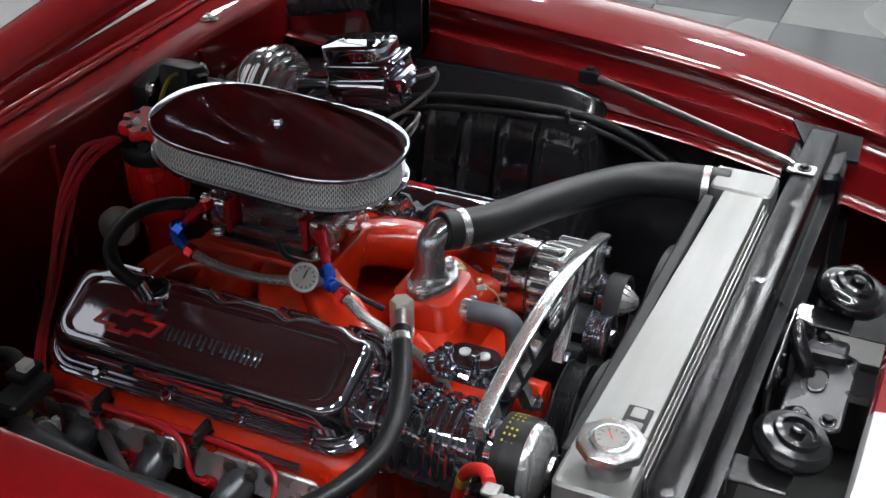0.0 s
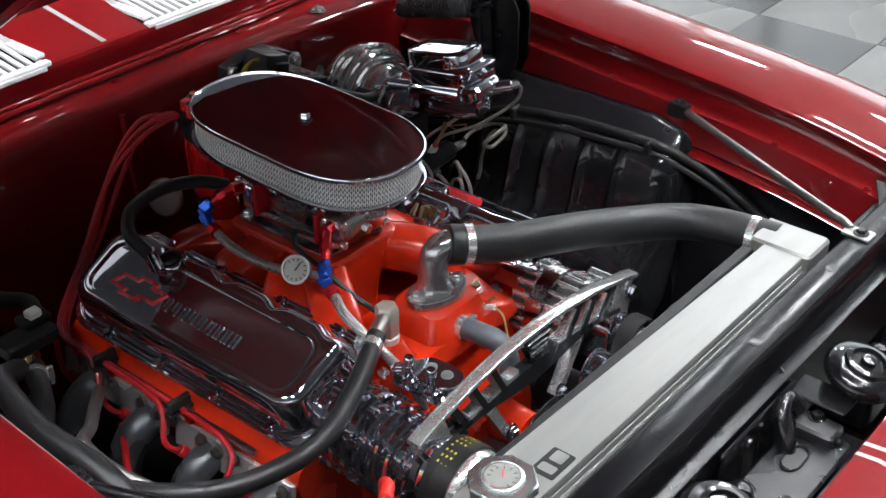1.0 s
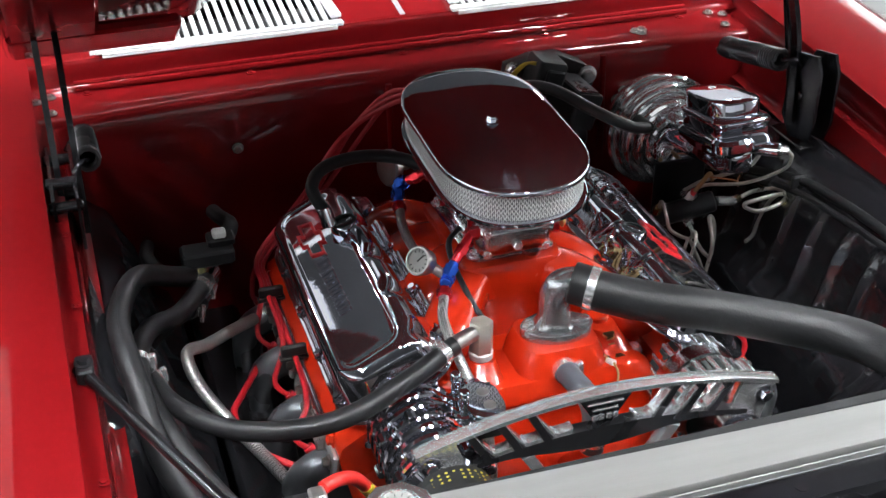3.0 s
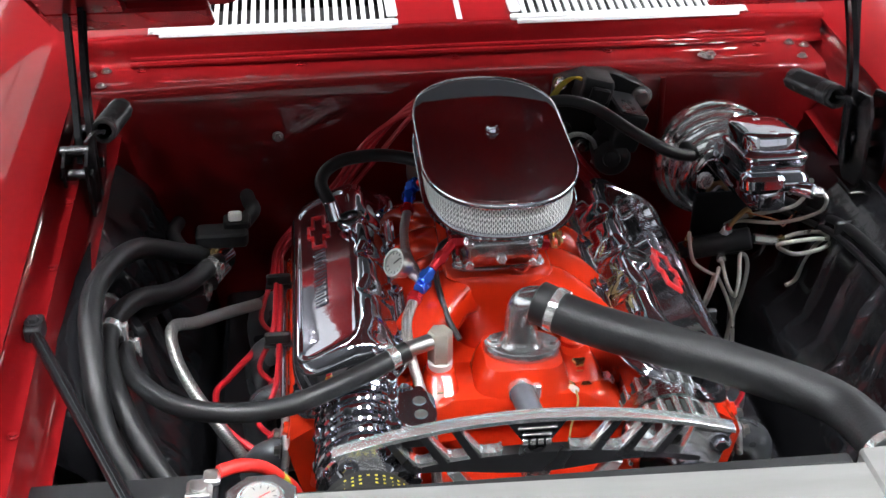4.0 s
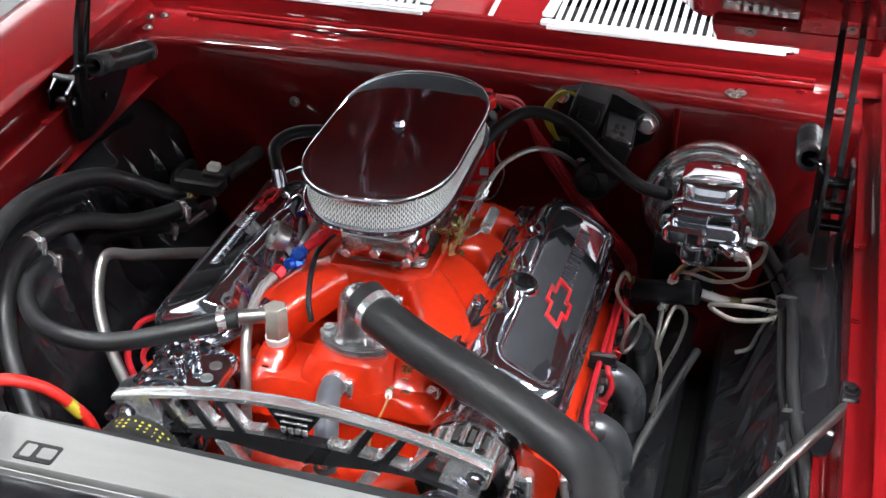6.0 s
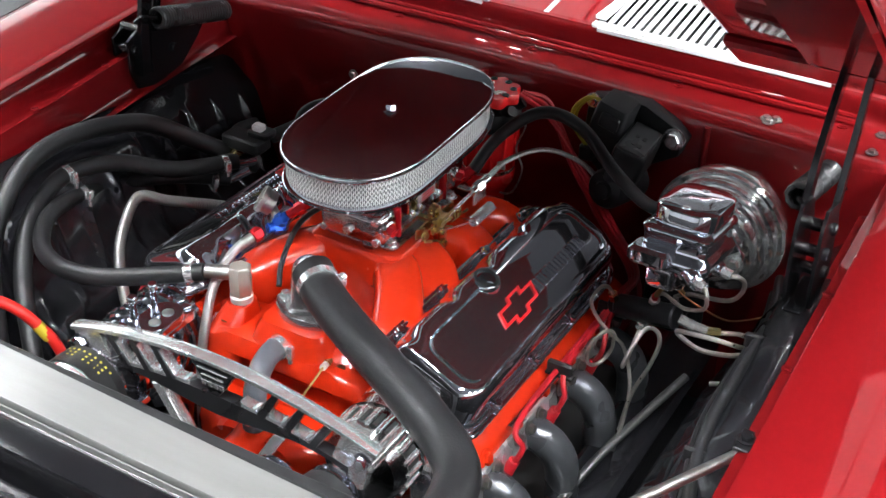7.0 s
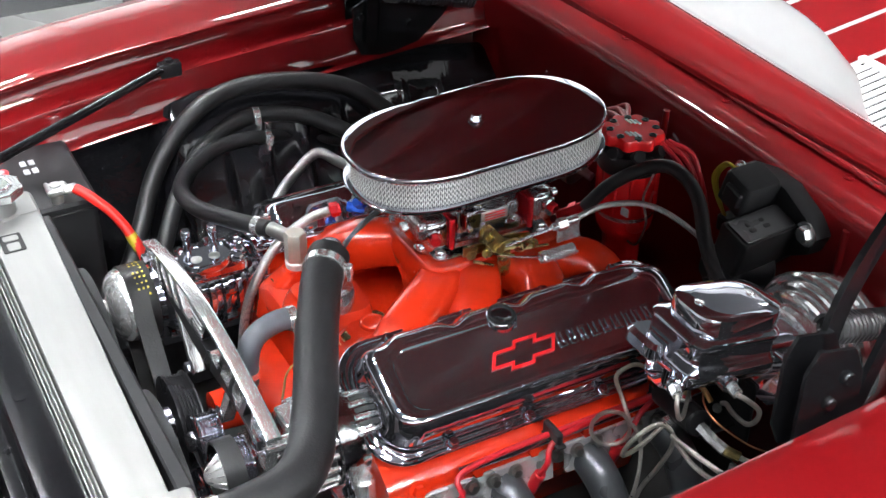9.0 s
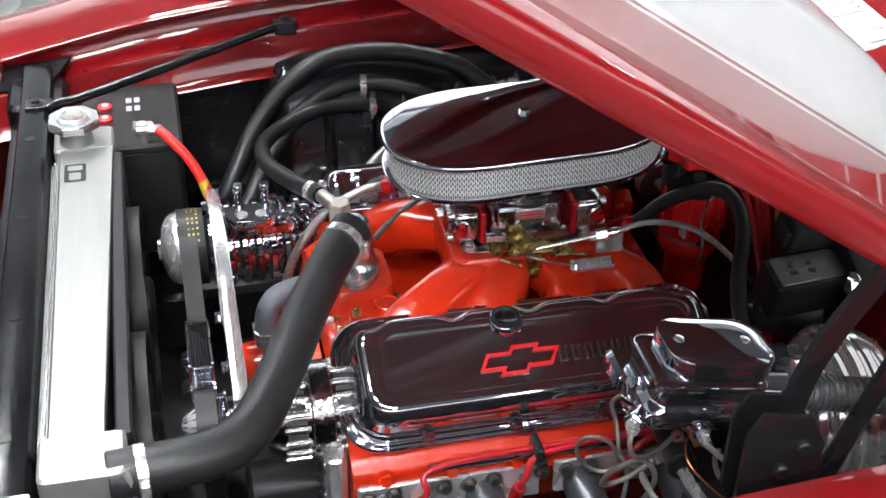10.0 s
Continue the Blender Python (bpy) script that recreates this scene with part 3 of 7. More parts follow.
# windscreen with bright trim and wiper arms
bm = bmesh.new()
rows = [[(x, 0.97 + 0.50 * j / 6 + 0.10 * (x / 0.7) ** 2, 0.985 + 0.36 * j / 6) for j in range(7)] for x in [-0.70 + 1.4 * k / 16 for k in range(17)]]
sheet(bm, rows, 0.004)
part("windscreen", bm, GLASS, car, "tinted windscreen glass")
bm = bmesh.new()
tube(bm, [(x, 0.962 + 0.10 * (x / 0.7) ** 2, 0.984) for x in [-0.70 + 1.4 * k / 12 for k in range(13)]], 0.012, 8, 2)
part("windscreen_trim", bm, POLISH, car, "polished windscreen moulding")
for x0 in (0.50, -0.12):
    bm = bmesh.new()
    tube(bm, [(x0, 0.88, 0.985), (x0 - 0.12, 0.93, 1.005), (x0 - 0.30, 0.965, 1.015)], 0.006, 8)
    turned(bm, [(0.016, 0), (0.016, 0.02), (0.010, 0.03)], Matrix.Translation((x0, 0.88, 0.965)), 16)
    arm = part("wiper_arm", bm, POLISH, car, "polished wiper arm")
    bm = bmesh.new()
    tube(bm, [(x0 - 0.08, 0.965, 1.00), (x0 - 0.30, 0.975, 1.01), (x0 - 0.50, 0.985, 1.01)], 0.007, 6)
    part("wiper_blade", bm, RUBBER, arm)
bm = bmesh.new()
block(bm, (0, 1.30, 0.75), (1.36, 0.5, 0.35), 0.05, 0.03)
part("dashboard", bm, PLASTIC, car)

# hinges on both sides
SPRING = mat("dark_spring_steel", (0.045, 0.045, 0.047), 0.28, metal=0.4, var=0.2, scale=60)


def hinge(s):
    bm = bmesh.new()
    for x in (0.606, 0.640):
        pts = [(0.055, 0.79), (0.07, 0.755), (0.12, 0.745), (0.150, 0.775), (0.145, 0.86), (0.125, 0.900), (0.07, 0.912), (0.055, 0.885)] if s > 0 else [(0.085, 0.79), (0.10, 0.755), (0.15, 0.745), (0.22, 0.760), (0.27, 0.80), (0.30, 0.835), (0.26, 0.855), (0.16, 0.845), (0.115, 0.865), (0.085, 0.85)]
        ring_loft(bm, [[(s * (x - 0.0025), y, z) for y, z in pts], [(s * (x + 0.0025), y, z) for y, z in pts]])
    block(bm, (s * 0.623, 0.13, 0.735), (0.04, 0.10, 0.006), 0.003, 0.002)
    ob = part("hood_hinge", bm, HINGE, car, "black hood hinge with a coil spring")
    for line, x, w in (([(0.118, 0.778), (0.124, 0.860), (0.136, 0.925), (0.162, 0.985), (0.200, 1.045), (0.235, 1.095)], 0.600, 0.013),
                       ([(0.160, 0.790), (0.185, 0.870), (0.215, 0.960), (0.245, 1.060)], 0.630, 0.010)):
        bm = bmesh.new()
        pts = spline([(x, y, z) for y, z in line], 4)
        rings = []
        for i, q in enumerate(pts):
            d = (pts[min(i + 1, len(pts) - 1)] - pts[max(i - 1, 0)]).normalized()
            n = Vector((0, d.z, -d.y)) * w
            rings.append([(s * (x + dx), q.y + n.y * f, q.z + n.z * f) for dx, f in ((-0.003, -0.92), (-0.006, -1), (0.003, -1), (0.003, 1), (-0.006, 1), (-0.003, 0.92))])
        ring_loft(bm, rings)
        part("hinge_arm", bm, HINGE, ob)
    bm = bmesh.new()
    p0, p1 = Vector((s * 0.582, 0.140, 0.882)), Vector((s * 0.582, 0.325, 0.836))
    m, h = frame_to(p0, p1)
    n = 26 * 10
    tube(bm, [m @ Vector((0.0165 * math.cos(2 * math.pi * i / 10), 0.0165 * math.sin(2 * math.pi * i / 10), h * i / n)) for i in range(n + 1)], 0.0042, 6, 1, smooth=False)
    part("hinge_spring", bm, SPRING, ob, "dark grey steel coil spring")
    bm = bmesh.new()
    for q in ((0.10, 0.83), (0.12, 0.79), (0.12, 0.86)) if s > 0 else ((0.10, 0.83), (0.20, 0.80), (0.25, 0.835), (0.12, 0.86)):
        rod(bm, (s * 0.598, *q), (s * 0.648, *q), 0.009, seg=12, bev=0.002)
    tube(bm, [(s * 0.582, 0.140, 0.882), (s * 0.592, 0.118, 0.890), (s * 0.606, 0.11, 0.878)], 0.004, 6)
    tube(bm, [(s * 0.582, 0.325, 0.836), (s * 0.60, 0.332, 0.825), (s * 0.612, 0.32, 0.815)], 0.004, 6)
    part_each("hinge_pin", bm, HINGE, ob)


hinge(1)
hinge(-1)

# radiator support and the brace rods that run back to the fenders
bm = bmesh.new()
prof = [(-0.671, 0.60), (-0.672, 0.744), (-0.675, 0.756), (-0.682, 0.760), (-0.714, 0.760), (-0.719, 0.7595), (-0.722, 0.756), (-0.724, 0.735), (-0.726, 0.712), (-0.730, 0.709), (-0.744, 0.708), (-0.746, 0.60)]
ring_loft(bm, [[(x, y, z) for y, z in prof] for x in (-0.62, -0.60, -0.3, 0.0, 0.3, 0.60, 0.62)])
for s in (1, -1):
    block(bm, (s * 0.56, -0.70, 0.56), (0.12, 0.10, 0.36), 0.02, 0.008)
support = part("radiator_support", bm, SUPPORT, car, "gloss black radiator support crossmember")
# thin black discs on the support, standing for the shade in its holes
bm = bmesh.new()
for x in (-0.35, -0.12, 0.12, 0.35):
    turned(bm, [(0.008, 0), (0.008, 0.0006)], Matrix.Translation((x, -0.700, 0.7601)), 14)
part_each("support_hole_shade", bm, HINGE, support)
for s in (1, -1):
    bm = bmesh.new()
    fx = 0.50 if s > 0 else 0.475
    bx, bz = (0.672, 0.764) if s > 0 else (0.640, 0.792)
    tube(bm, [(s * bx, -0.262, bz), (s * (bx - 0.017), -0.290, bz), (s * fx, -0.60, 0.768), (s * (fx - 0.022), -0.655, 0.767), (s * (fx - 0.032), -0.675, 0.763)], 0.0068 if s > 0 else 0.0085, 10, 5)
    block(bm, (s * 0.463, -0.690, 0.7625), (0.03, 0.045, 0.004), 0.004, 0.001)
    brace = part("brace_rod", bm, STEEL if s > 0 else HINGE, car, "bright plated brace rod from fender to radiator support" if s > 0 else "black brace rod from fender to radiator support")
    bm = bmesh.new()
    block(bm, (s * (bx - 0.008), -0.262, bz - 0.002), (0.022, 0.04, 0.026), 0.004, 0.002)
    part("brace_bracket", bm, BLACK, brace)
    bolts("brace_bolt", BLACK, brace, [(s * 0.463, -0.694, 0.7645), (s * (bx - 0.008), -0.262, bz + 0.011)], (0, 0, 1), 0.008, 0.007)
    # corner gusset between support and fender
    bm = bmesh.new()
    ring_loft(bm, [[(s * 0.56, -0.685, z), (s * 0.645, -0.64, z + 0.015), (s * 0.655, -0.76, z), (s * 0.58, -0.765, z - 0.01)] for z in (0.738, 0.744)])
    part("corner_gusset", bm, SUPPORT, support)

# unseen pan, added and coloured dark as shade, so that the bay is closed below
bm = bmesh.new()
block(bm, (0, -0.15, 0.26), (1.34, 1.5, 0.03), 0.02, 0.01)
part("bay_shade_pan", bm, SHADE, car)
for s in (1, -1):
    bm = bmesh.new()
    block(bm, (s * 0.40, -0.2, 0.36), (0.09, 1.4, 0.12), 0.01, 0.01)
    part("frame_rail", bm, INNER, car)
    bm = bmesh.new()
    turned(bm, [(0.20, -0.10), (0.30, -0.11), (0.325, -0.09), (0.33, 0.0), (0.325, 0.09), (0.30, 0.11), (0.20, 0.10)], Matrix.Translation((s * 0.78, 0.05, 0.331)) @ Matrix.Rotation(radians(90), 4, "Y"), 40)
    part("tyre", bm, RUBBER, car)

# the rest of the body behind the windscreen, plain
for s in (1, -1):
    bm = bmesh.new()
    rows = []
    for k in range(19):
        y = 1.20 + 2.20 * k / 18
        z = 0.935 - 0.03 * max(0.0, y - 2.6)
        w = 1.0 - 0.05 * max(0.0, y - 2.4)
        rows.append([(s * x * w, y, h) for x, h in ((0.64, z + 0.015), (0.72, z + 0.014), (0.86, z + 0.008), (0.905, z - 0.010), (0.928, z - 0.045), (0.942, z - 0.12), (0.948, z - 0.28), (0.935, 0.42), (0.915, 0.30))])
    sheet(bm, rows, 0.0)
    part("quarter_panel", bm, RED, car, angle=50)
    bm = bmesh.new()
    sheet(bm, [[(s * (0.70 - 0.10 * j / 4), 1.30 + (0.42 + 0.012 * k) * j / 4 * (1 - k / 8) + 1.55 * k / 8, 0.945 + 0.37 * j / 4 * (1 - 0.10 * (k / 8) ** 3)) for j in range(5)] for k in range(9)], 0.004)
    part("side_window", bm, GLASS, car)
    bm = bmesh.new()
    turned(bm, [(0.20, -0.10), (0.30, -0.11), (0.325, -0.09), (0.33, 0.0), (0.325, 0.09), (0.30, 0.11), (0.20, 0.10)], Matrix.Translation((s * 0.78, 2.75, 0.331)) @ Matrix.Rotation(radians(90), 4, "Y"), 40)
    part("tyre", bm, RUBBER, car)
bm = bmesh.new()
sheet(bm, [[(x, 1.47 + 1.15 * k / 10 + 0.05 * (x / 0.6) ** 2 * (1 - k / 10), 1.335 + 0.03 * (1 - (x / 0.62) ** 2) + 0.03 * math.sin(math.pi * k / 10)) for x in [-0.62 + 1.24 * j / 16 for j in range(17)]] for k in range(11)], 0.004)
part("roof", bm, RED, car)
bm = bmesh.new()
sheet(bm, [[(x, 2.62 + 0.40 * k / 6, 1.335 - 0.375 * k / 6 + 0.03 * (1 - (x / 0.62) ** 2)) for x in [-0.62 + 1.24 * j / 12 for j in range(13)]] for k in range(7)], 0.004)
part("rear_window", bm, GLASS, car)
bm = bmesh.new()
sheet(bm, [[(x, 3.02 + 0.38 * min(k, 8) / 8, (0.955 - 0.03 * k / 8 if k <= 8 else 0.925 - 0.16 * (k - 8)) + 0.02 * (1 - (x / 0.66) ** 2)) for x in [-0.66 + 1.32 * j / 12 for j in range(13)]] for k in range(12)], 0.004)
part("trunk_lid", bm, RED, car)
bm = bmesh.new()
block(bm, (0, 2.25, 0.60), (1.36, 1.9, 0.60), 0.05, 0.03)
part("cabin_interior", bm, PLASTIC, car)

# ---- engine ----
engine = thing("engine", (0, 0, 0.30), "orange painted V8 engine block with iron heads and intake manifold", "engine")

bm = bmesh.new()
ring_loft(bm, [rrect(0.17, 0.27, 0.03, 0.30, cy=-0.03), rrect(0.19, 0.275, 0.03, 0.40, cy=-0.03), rrect(0.20, 0.275, 0.03, 0.50, cy=-0.03), rrect(0.17, 0.26, 0.02, 0.60, cy=-0.02)])
part("engine_block", bm, ORANGE, engine)


def head(s, cy):
    bm = bmesh.new()
    prof = [(0.145, 0.52), (0.150, 0.655), (0.172, 0.664), (0.232, 0.637), (0.290, 0.606), (0.316, 0.590), (0.322, 0.572), (0.318, 0.552), (0.304, 0.49), (0.27, 0.455), (0.18, 0.45)]
    ys = [-0.262, -0.256, -0.12, 0.0, 0.12, 0.25, 0.256]
    rings = []
    for y in ys:
        k = 0.985 if abs(y) > 0.2555 else 1.0
        rings.append([(s * (0.235 + (x - 0.235) * k), cy + y, 0.55 + (z - 0.55) * k) for x, z in prof])
    ring_loft(bm, rings)
    ob = part("cylinder_head", bm, ORANGE, engine)
    bolts("head_bolt", ORANGE, ob, [(s * 0.319, cy - 0.22 + 0.088 * i, 0.577) for i in range(6)], (s * 0.95, 0, 0.3), 0.010, 0.008)
    bm = bmesh.new()
    for y0 in (-0.255, 0.01):
        block(bm, (0, cy + y0 + 0.12, 0), (0.011, 0.246, 0.050), 0.01, 0.002, xf=Matrix.Translation((s * 0.325, 0, 0.546)) @ Matrix.Rotation(s * radians(-8), 4, "Y"))
    part_each("header_flange", bm, SATIN, ob)
    bolts("header_bolt", STEEL, ob, [(s * 0.331, cy - 0.245 + 0.0335 * i, (0.562 if i % 2 else 0.558)) for i in range(0, 15) if i % 4 != 2], (s, 0, 0.15), 0.0075, 0.010)
    return ob


VCY = {1: -0.037, -1: -0.012}
for s in (1, -1):
    head(s, VCY[s])

# intake manifold
bm = bmesh.new()
ring_loft(bm, [rrect(0.150, 0.235, 0.03, 0.53), rrect(0.150, 0.235, 0.03, 0.575), rrect(0.13, 0.21, 0.03, 0.585)])
ring_loft(bm, [rrect(0.058, 0.095, 0.04, 0.57), rrect(0.064, 0.105, 0.04, 0.655), rrect(0.075, 0.114, 0.04, 0.695), rrect(0.083, 0.116, 0.035, 0.714), rrect(0.081, 0.113, 0.03, 0.725), rrect(0.080, 0.112, 0.02, 0.733), rrect(0.077, 0.109, 0.02, 0.736)])
part("intake_manifold", bm, ORANGE, engine)
for s in (1, -1):
    for yp, yh in ((-0.085, -0.178), (-0.03, -0.065), (0.03, 0.062), (0.085, 0.172)):
        bm = bmesh.new()
        c = VCY[s]
        line = spline([(s * 0.02, yp * 0.9, 0.698), (s * 0.065, yp * 1.05, 0.698), (s * 0.105, (yp + yh) / 2 * 1.08, 0.688), (s * 0.14, yh + c * 0.5, 0.660), (s * 0.178, yh + c * 0.6, 0.620)], 5)
        rings = []
        for i, q in enumerate(line):
            t = (line[min(i + 1, len(line) - 1)] - line[max(i - 1, 0)]).normalized()
            side = t.cross(Vector((0, 0, 1))).normalized()
            up = side.cross(t)
            a, b = 0.033 + 0.010 * i / len(line), 0.031 + 0.010 * i / len(line)
            ring = []
            for k in range(18):
                th = 2 * math.pi * k / 18
                cx, cz = math.cos(th), math.sin(th)
                ring.append(q + side * a * math.copysign(abs(cx) ** 0.6, cx) + up * b * math.copysign(abs(cz) ** 0.6, cz))
            rings.append(ring)
        ring_loft(bm, rings)
        part("intake_runner", bm, ORANGE, engine)
    # flange bolted to the head
    bm = bmesh.new()
    m = Matrix.Translation((s * 0.160, VCY[s] * 0.5, 0.634)) @ Matrix.Rotation(s * radians(45), 4, "Y")
    block(bm, (0, 0, 0), (0.055, 0.47, 0.016), 0.01, 0.004, xf=m)
    part("intake_flange", bm, ORANGE, engine)
    bolts("intake_bolt", STEEL, engine, [(s * 0.158, y, 0.648) for y in (-0.22, -0.12, -0.005, 0.115, 0.21)], (-s * 0.7, 0, 0.7), 0.008, 0.009)

# front water crossover with the thermostat boss
bm = bmesh.new()
ring_loft(bm, [rrect(0.135, 0.036, 0.02, 0.614, cy=-0.252), rrect(0.150, 0.048, 0.025, 0.628, cy=-0.257), rrect(0.140, 0.050, 0.03, 0.648, cy=-0.256), rrect(0.115, 0.044, 0.03, 0.660, cy=-0.256)])
ring_loft(bm, [rrect(0.060, 0.046, 0.03, 0.616, cx=0.008, cy=-0.247), rrect(0.072, 0.060, 0.03, 0.634, cx=0.008, cy=-0.247), rrect(0.070, 0.056, 0.03, 0.650, cx=0.008, cy=-0.247), rrect(0.060, 0.051, 0.025, 0.682, cx=0.010, cy=-0.244), rrect(0.053, 0.046, 0.02, 0.695, cx=0.011, cy=-0.242)])
ring_loft(bm, [rrect(0.030, 0.050, 0.02, 0.60, cx=-0.108, cy=-0.262), rrect(0.028, 0.042, 0.02, 0.650, cx=-0.106, cy=-0.262), rrect(0.022, 0.026, 0.015, 0.672, cx=-0.104, cy=-0.250), rrect(0.019, 0.020, 0.014, 0.681, cx=-0.103, cy=-0.247)])
ring_loft(bm, [rrect(0.030, 0.050, 0.02, 0.60, cx=0.100, cy=-0.235), rrect(0.030, 0.045, 0.02, 0.660, cx=0.095, cy=-0.232), rrect(0.020, 0.030, 0.015, 0.684, cx=0.090, cy=-0.218)])
rod(bm, (0.003, -0.27, 0.668), (0.003, -0.300, 0.669), 0.020, 0.016, 16)
part("water_crossover", bm, ORANGE, engine)
bolts("crossover_bolt", GOLD, engine, [(-0.107, -0.277, 0.656), (0.091, -0.250, 0.672), (0.060, -0.194, 0.668), (0.097, -0.283, 0.650)], (0, -0.2, 1), 0.0105, 0.010)
bolts("crossover_bolt", PLATED, engine, [(-0.121, -0.205, 0.660), (0.128, -0.262, 0.650), (-0.130, -0.268, 0.648)], (0, -0.2, 1), 0.009, 0.010)

bosses = [(0.119, -0.089, 0.668), (0.106, -0.014, 0.664), (-0.126, -0.149, 0.676), (0.115, 0.075, 0.668), (-0.118, 0.03, 0.668), (0.112, 0.155, 0.668), (-0.118, 0.12, 0.668)]
for p in bosses:
    bm = bmesh.new()
    turned(bm, [(0.020, -0.03), (0.017, 0.0), (0.0155, 0.004), (0.013, 0.005)], Matrix.Translation(p), 20)
    part("bolt_boss", bm, ORANGE, engine)
bolts("intake_bolt", GOLD, engine, [(x, y, z + 0.005) for x, y, z in bosses], (0.1, 0, 1), 0.0085, 0.010)
sensor = thing("temperature_sensor", (0.072, -0.268, 0.645), "small brass temperature sensor with a tan wire", "sensor")
bm = bmesh.new()
rod(bm, (0.070, -0.262, 0.650), (0.076, -0.288, 0.660), 0.0085, 0.007, 6)
part("hex_body", bm, GOLD, sensor)
bm = bmesh.new()
rod(bm, (0.075, -0.286, 0.659), (0.079, -0.300, 0.664), 0.005, seg=10)
part("terminal", bm, WHITE, sensor)
bm = bmesh.new()
tube(bm, [(0.079, -0.300, 0.664), (0.078, -0.318, 0.655), (0.066, -0.336, 0.625), (0.064, -0.345, 0.58)], 0.0016, 6)
part("wire", bm, mat("tan_wire", (0.35, 0.22, 0.07), 0.45, var=0.1), sensor)
bm = bmesh.new()
turned(bm, [(0.019, -0.03), (0.018, 0.0), (0.016, 0.002), (0.0145, -0.001), (0.001, -0.001)], Matrix.Translation((0.090, -0.212, 0.690)), 24)
part("blanking_boss", bm, ORANGE, engine)

# front cover and water pump
bm = bmesh.new()
ring_loft(bm, [[(x, -0.300 - d, z) for x, _, z in ring] for ring, d in ((([(p[0], 0, 0.475 + p[1]) for p in rrect(0.15, 0.090, 0.05)]), 0.0), (([(p[0], 0, 0.475 + p[1]) for p in rrect(0.14, 0.085, 0.05)]), 0.035), (([(p[0], 0, 0.50 + p[1]) for p in rrect(0.08, 0.060, 0.05)]), 0.075))])
rod(bm, (0, -0.36, 0.54), (0, -0.43, 0.54), 0.035, 0.03, 20)
part("water_pump", bm, ORANGE, engine)

# headers
for s in (1, -1):
    for i, y in enumerate((-0.222, -0.090, 0.045, 0.175)):
        bm = bmesh.new()
        yy = y + VCY[s]
        tube(bm, [(s * 0.312, yy, 0.535), (s * 0.340, yy + 0.001, 0.531), (s * 0.364, yy + 0.008, 0.508), (s * 0.371, yy + 0.024, 0.455), (s * 0.360, yy + 0.055, 0.34)], 0.0262, 16)
        part("header_tube", bm, HEADER, engine)

# ---- valve covers ----


def valve_cover(s):
    """Chrome cover in its own frame: u outward, v along the engine, n out of the top face."""
    vc = thing("valve_cover", (s * 0.235, VCY[s], 0.60), "chromed valve cover with red badge outline and embossed lettering", "valve cover", "valve covers")
    tilt = Matrix.Rotation(s * radians(28), 4, "Y")
    M = Matrix.Translation((s * 0.251, VCY[s], 0.710)) @ tilt @ Matrix.Diagonal((s, 1, 1, 1))
    if s < 0:
        M = Matrix.Translation((-0.251, VCY[s], 0.710)) @ Matrix.Rotation(math.pi, 4, "Z") @ Matrix.Rotation(radians(28), 4, "Y")
    bm = bmesh.new()

    def wob(pts, k):
        """Scallops along the inner edge, where the bolts sit."""
        out = []
        for x, y, z in pts:
            out.append((x + (0.010 * k * max(0, math.cos(y / 0.105 * 2 * math.pi)) ** 2 if x < -0.03 else 0), y, z))
        return out

    def rr(hx, hy, r, z, cx=0.0, cy=0.0):
        # extra points along the long sides so that the scallops show
        base = rrect(hx, hy, r, z, 7, cx, cy)
        out = []
        for a, b in zip(base, base[1:] + base[:1]):
            out.append(a)
            L = math.hypot(a[0] - b[0], a[1] - b[1])
            if abs(a[0] - b[0]) < 1e-5 and L > 0.1:
                for i in range(1, 40):
                    out.append(tuple(a[j] + (b[j] - a[j]) * i / 40 for j in range(3)))
        return out
    rings = [rr(0.093, 0.267, 0.053, -0.0640), rr(0.0955, 0.2695, 0.054, -0.0615), rr(0.0955, 0.2695, 0.054, -0.0585), rr(0.093, 0.267, 0.053, -0.0555), rr(0.0895, 0.2635, 0.051, -0.0560), rr(0.0875, 0.2615, 0.050, -0.0535), rr(0.0850, 0.2590, 0.049, -0.0535), rr(0.0830, 0.2570, 0.048, -0.0560),
             rr(0.080, 0.254, 0.046, -0.055), rr(0.0775, 0.2515, 0.044, -0.050), wob(rr(0.075, 0.248, 0.042, -0.030), 0.6), wob(rr(0.071, 0.243, 0.04, -0.014), 1),
             wob(rr(0.067, 0.238, 0.037, -0.0055), 1), wob(rr(0.062, 0.233, 0.034, -0.001), 1), wob(rr(0.056, 0.227, 0.03, 0.0005), 0.8),
             rr(0.046, 0.214, 0.026, 0.0005, 0.004), rr(0.044, 0.212, 0.024, -0.0012, 0.004), rr(0.042, 0.210, 0.022, -0.0015, 0.004)]
    n = min(len(r) for r in rings)
    rings = [r for r in rings]
    ring_loft(bm, rings, xf=M)
    part("cover_shell", bm, CHROME, vc, angle=55)
    # raised rib round the panel
    # badge: red outline of a stepped cross
    L, w, ha, hc = 0.047, 0.0165, 0.0100, 0.0180
    o = [(p + 0.55 * q, q) for p, q in ((-L, -ha), (-w, -ha), (-w, -hc), (w, -hc), (w, -ha), (L, -ha), (L, ha), (w, ha), (w, hc), (-w, hc), (-w, ha), (-L, ha))]
    bm = bmesh.new()
    cu, cv = 0.014, (-0.030 if s > 0 else -0.119)
    oo = [Vector((cu - a[1], cv + a[0])) for a in o]
    mid = []
    for k, q in enumerate(oo):
        d0, d1 = (q - oo[k - 1]).normalized(), (oo[(k + 1) % len(oo)] - q).normalized()
        n0, n1 = Vector((-d0.y, d0.x)), Vector((-d1.y, d1.x))
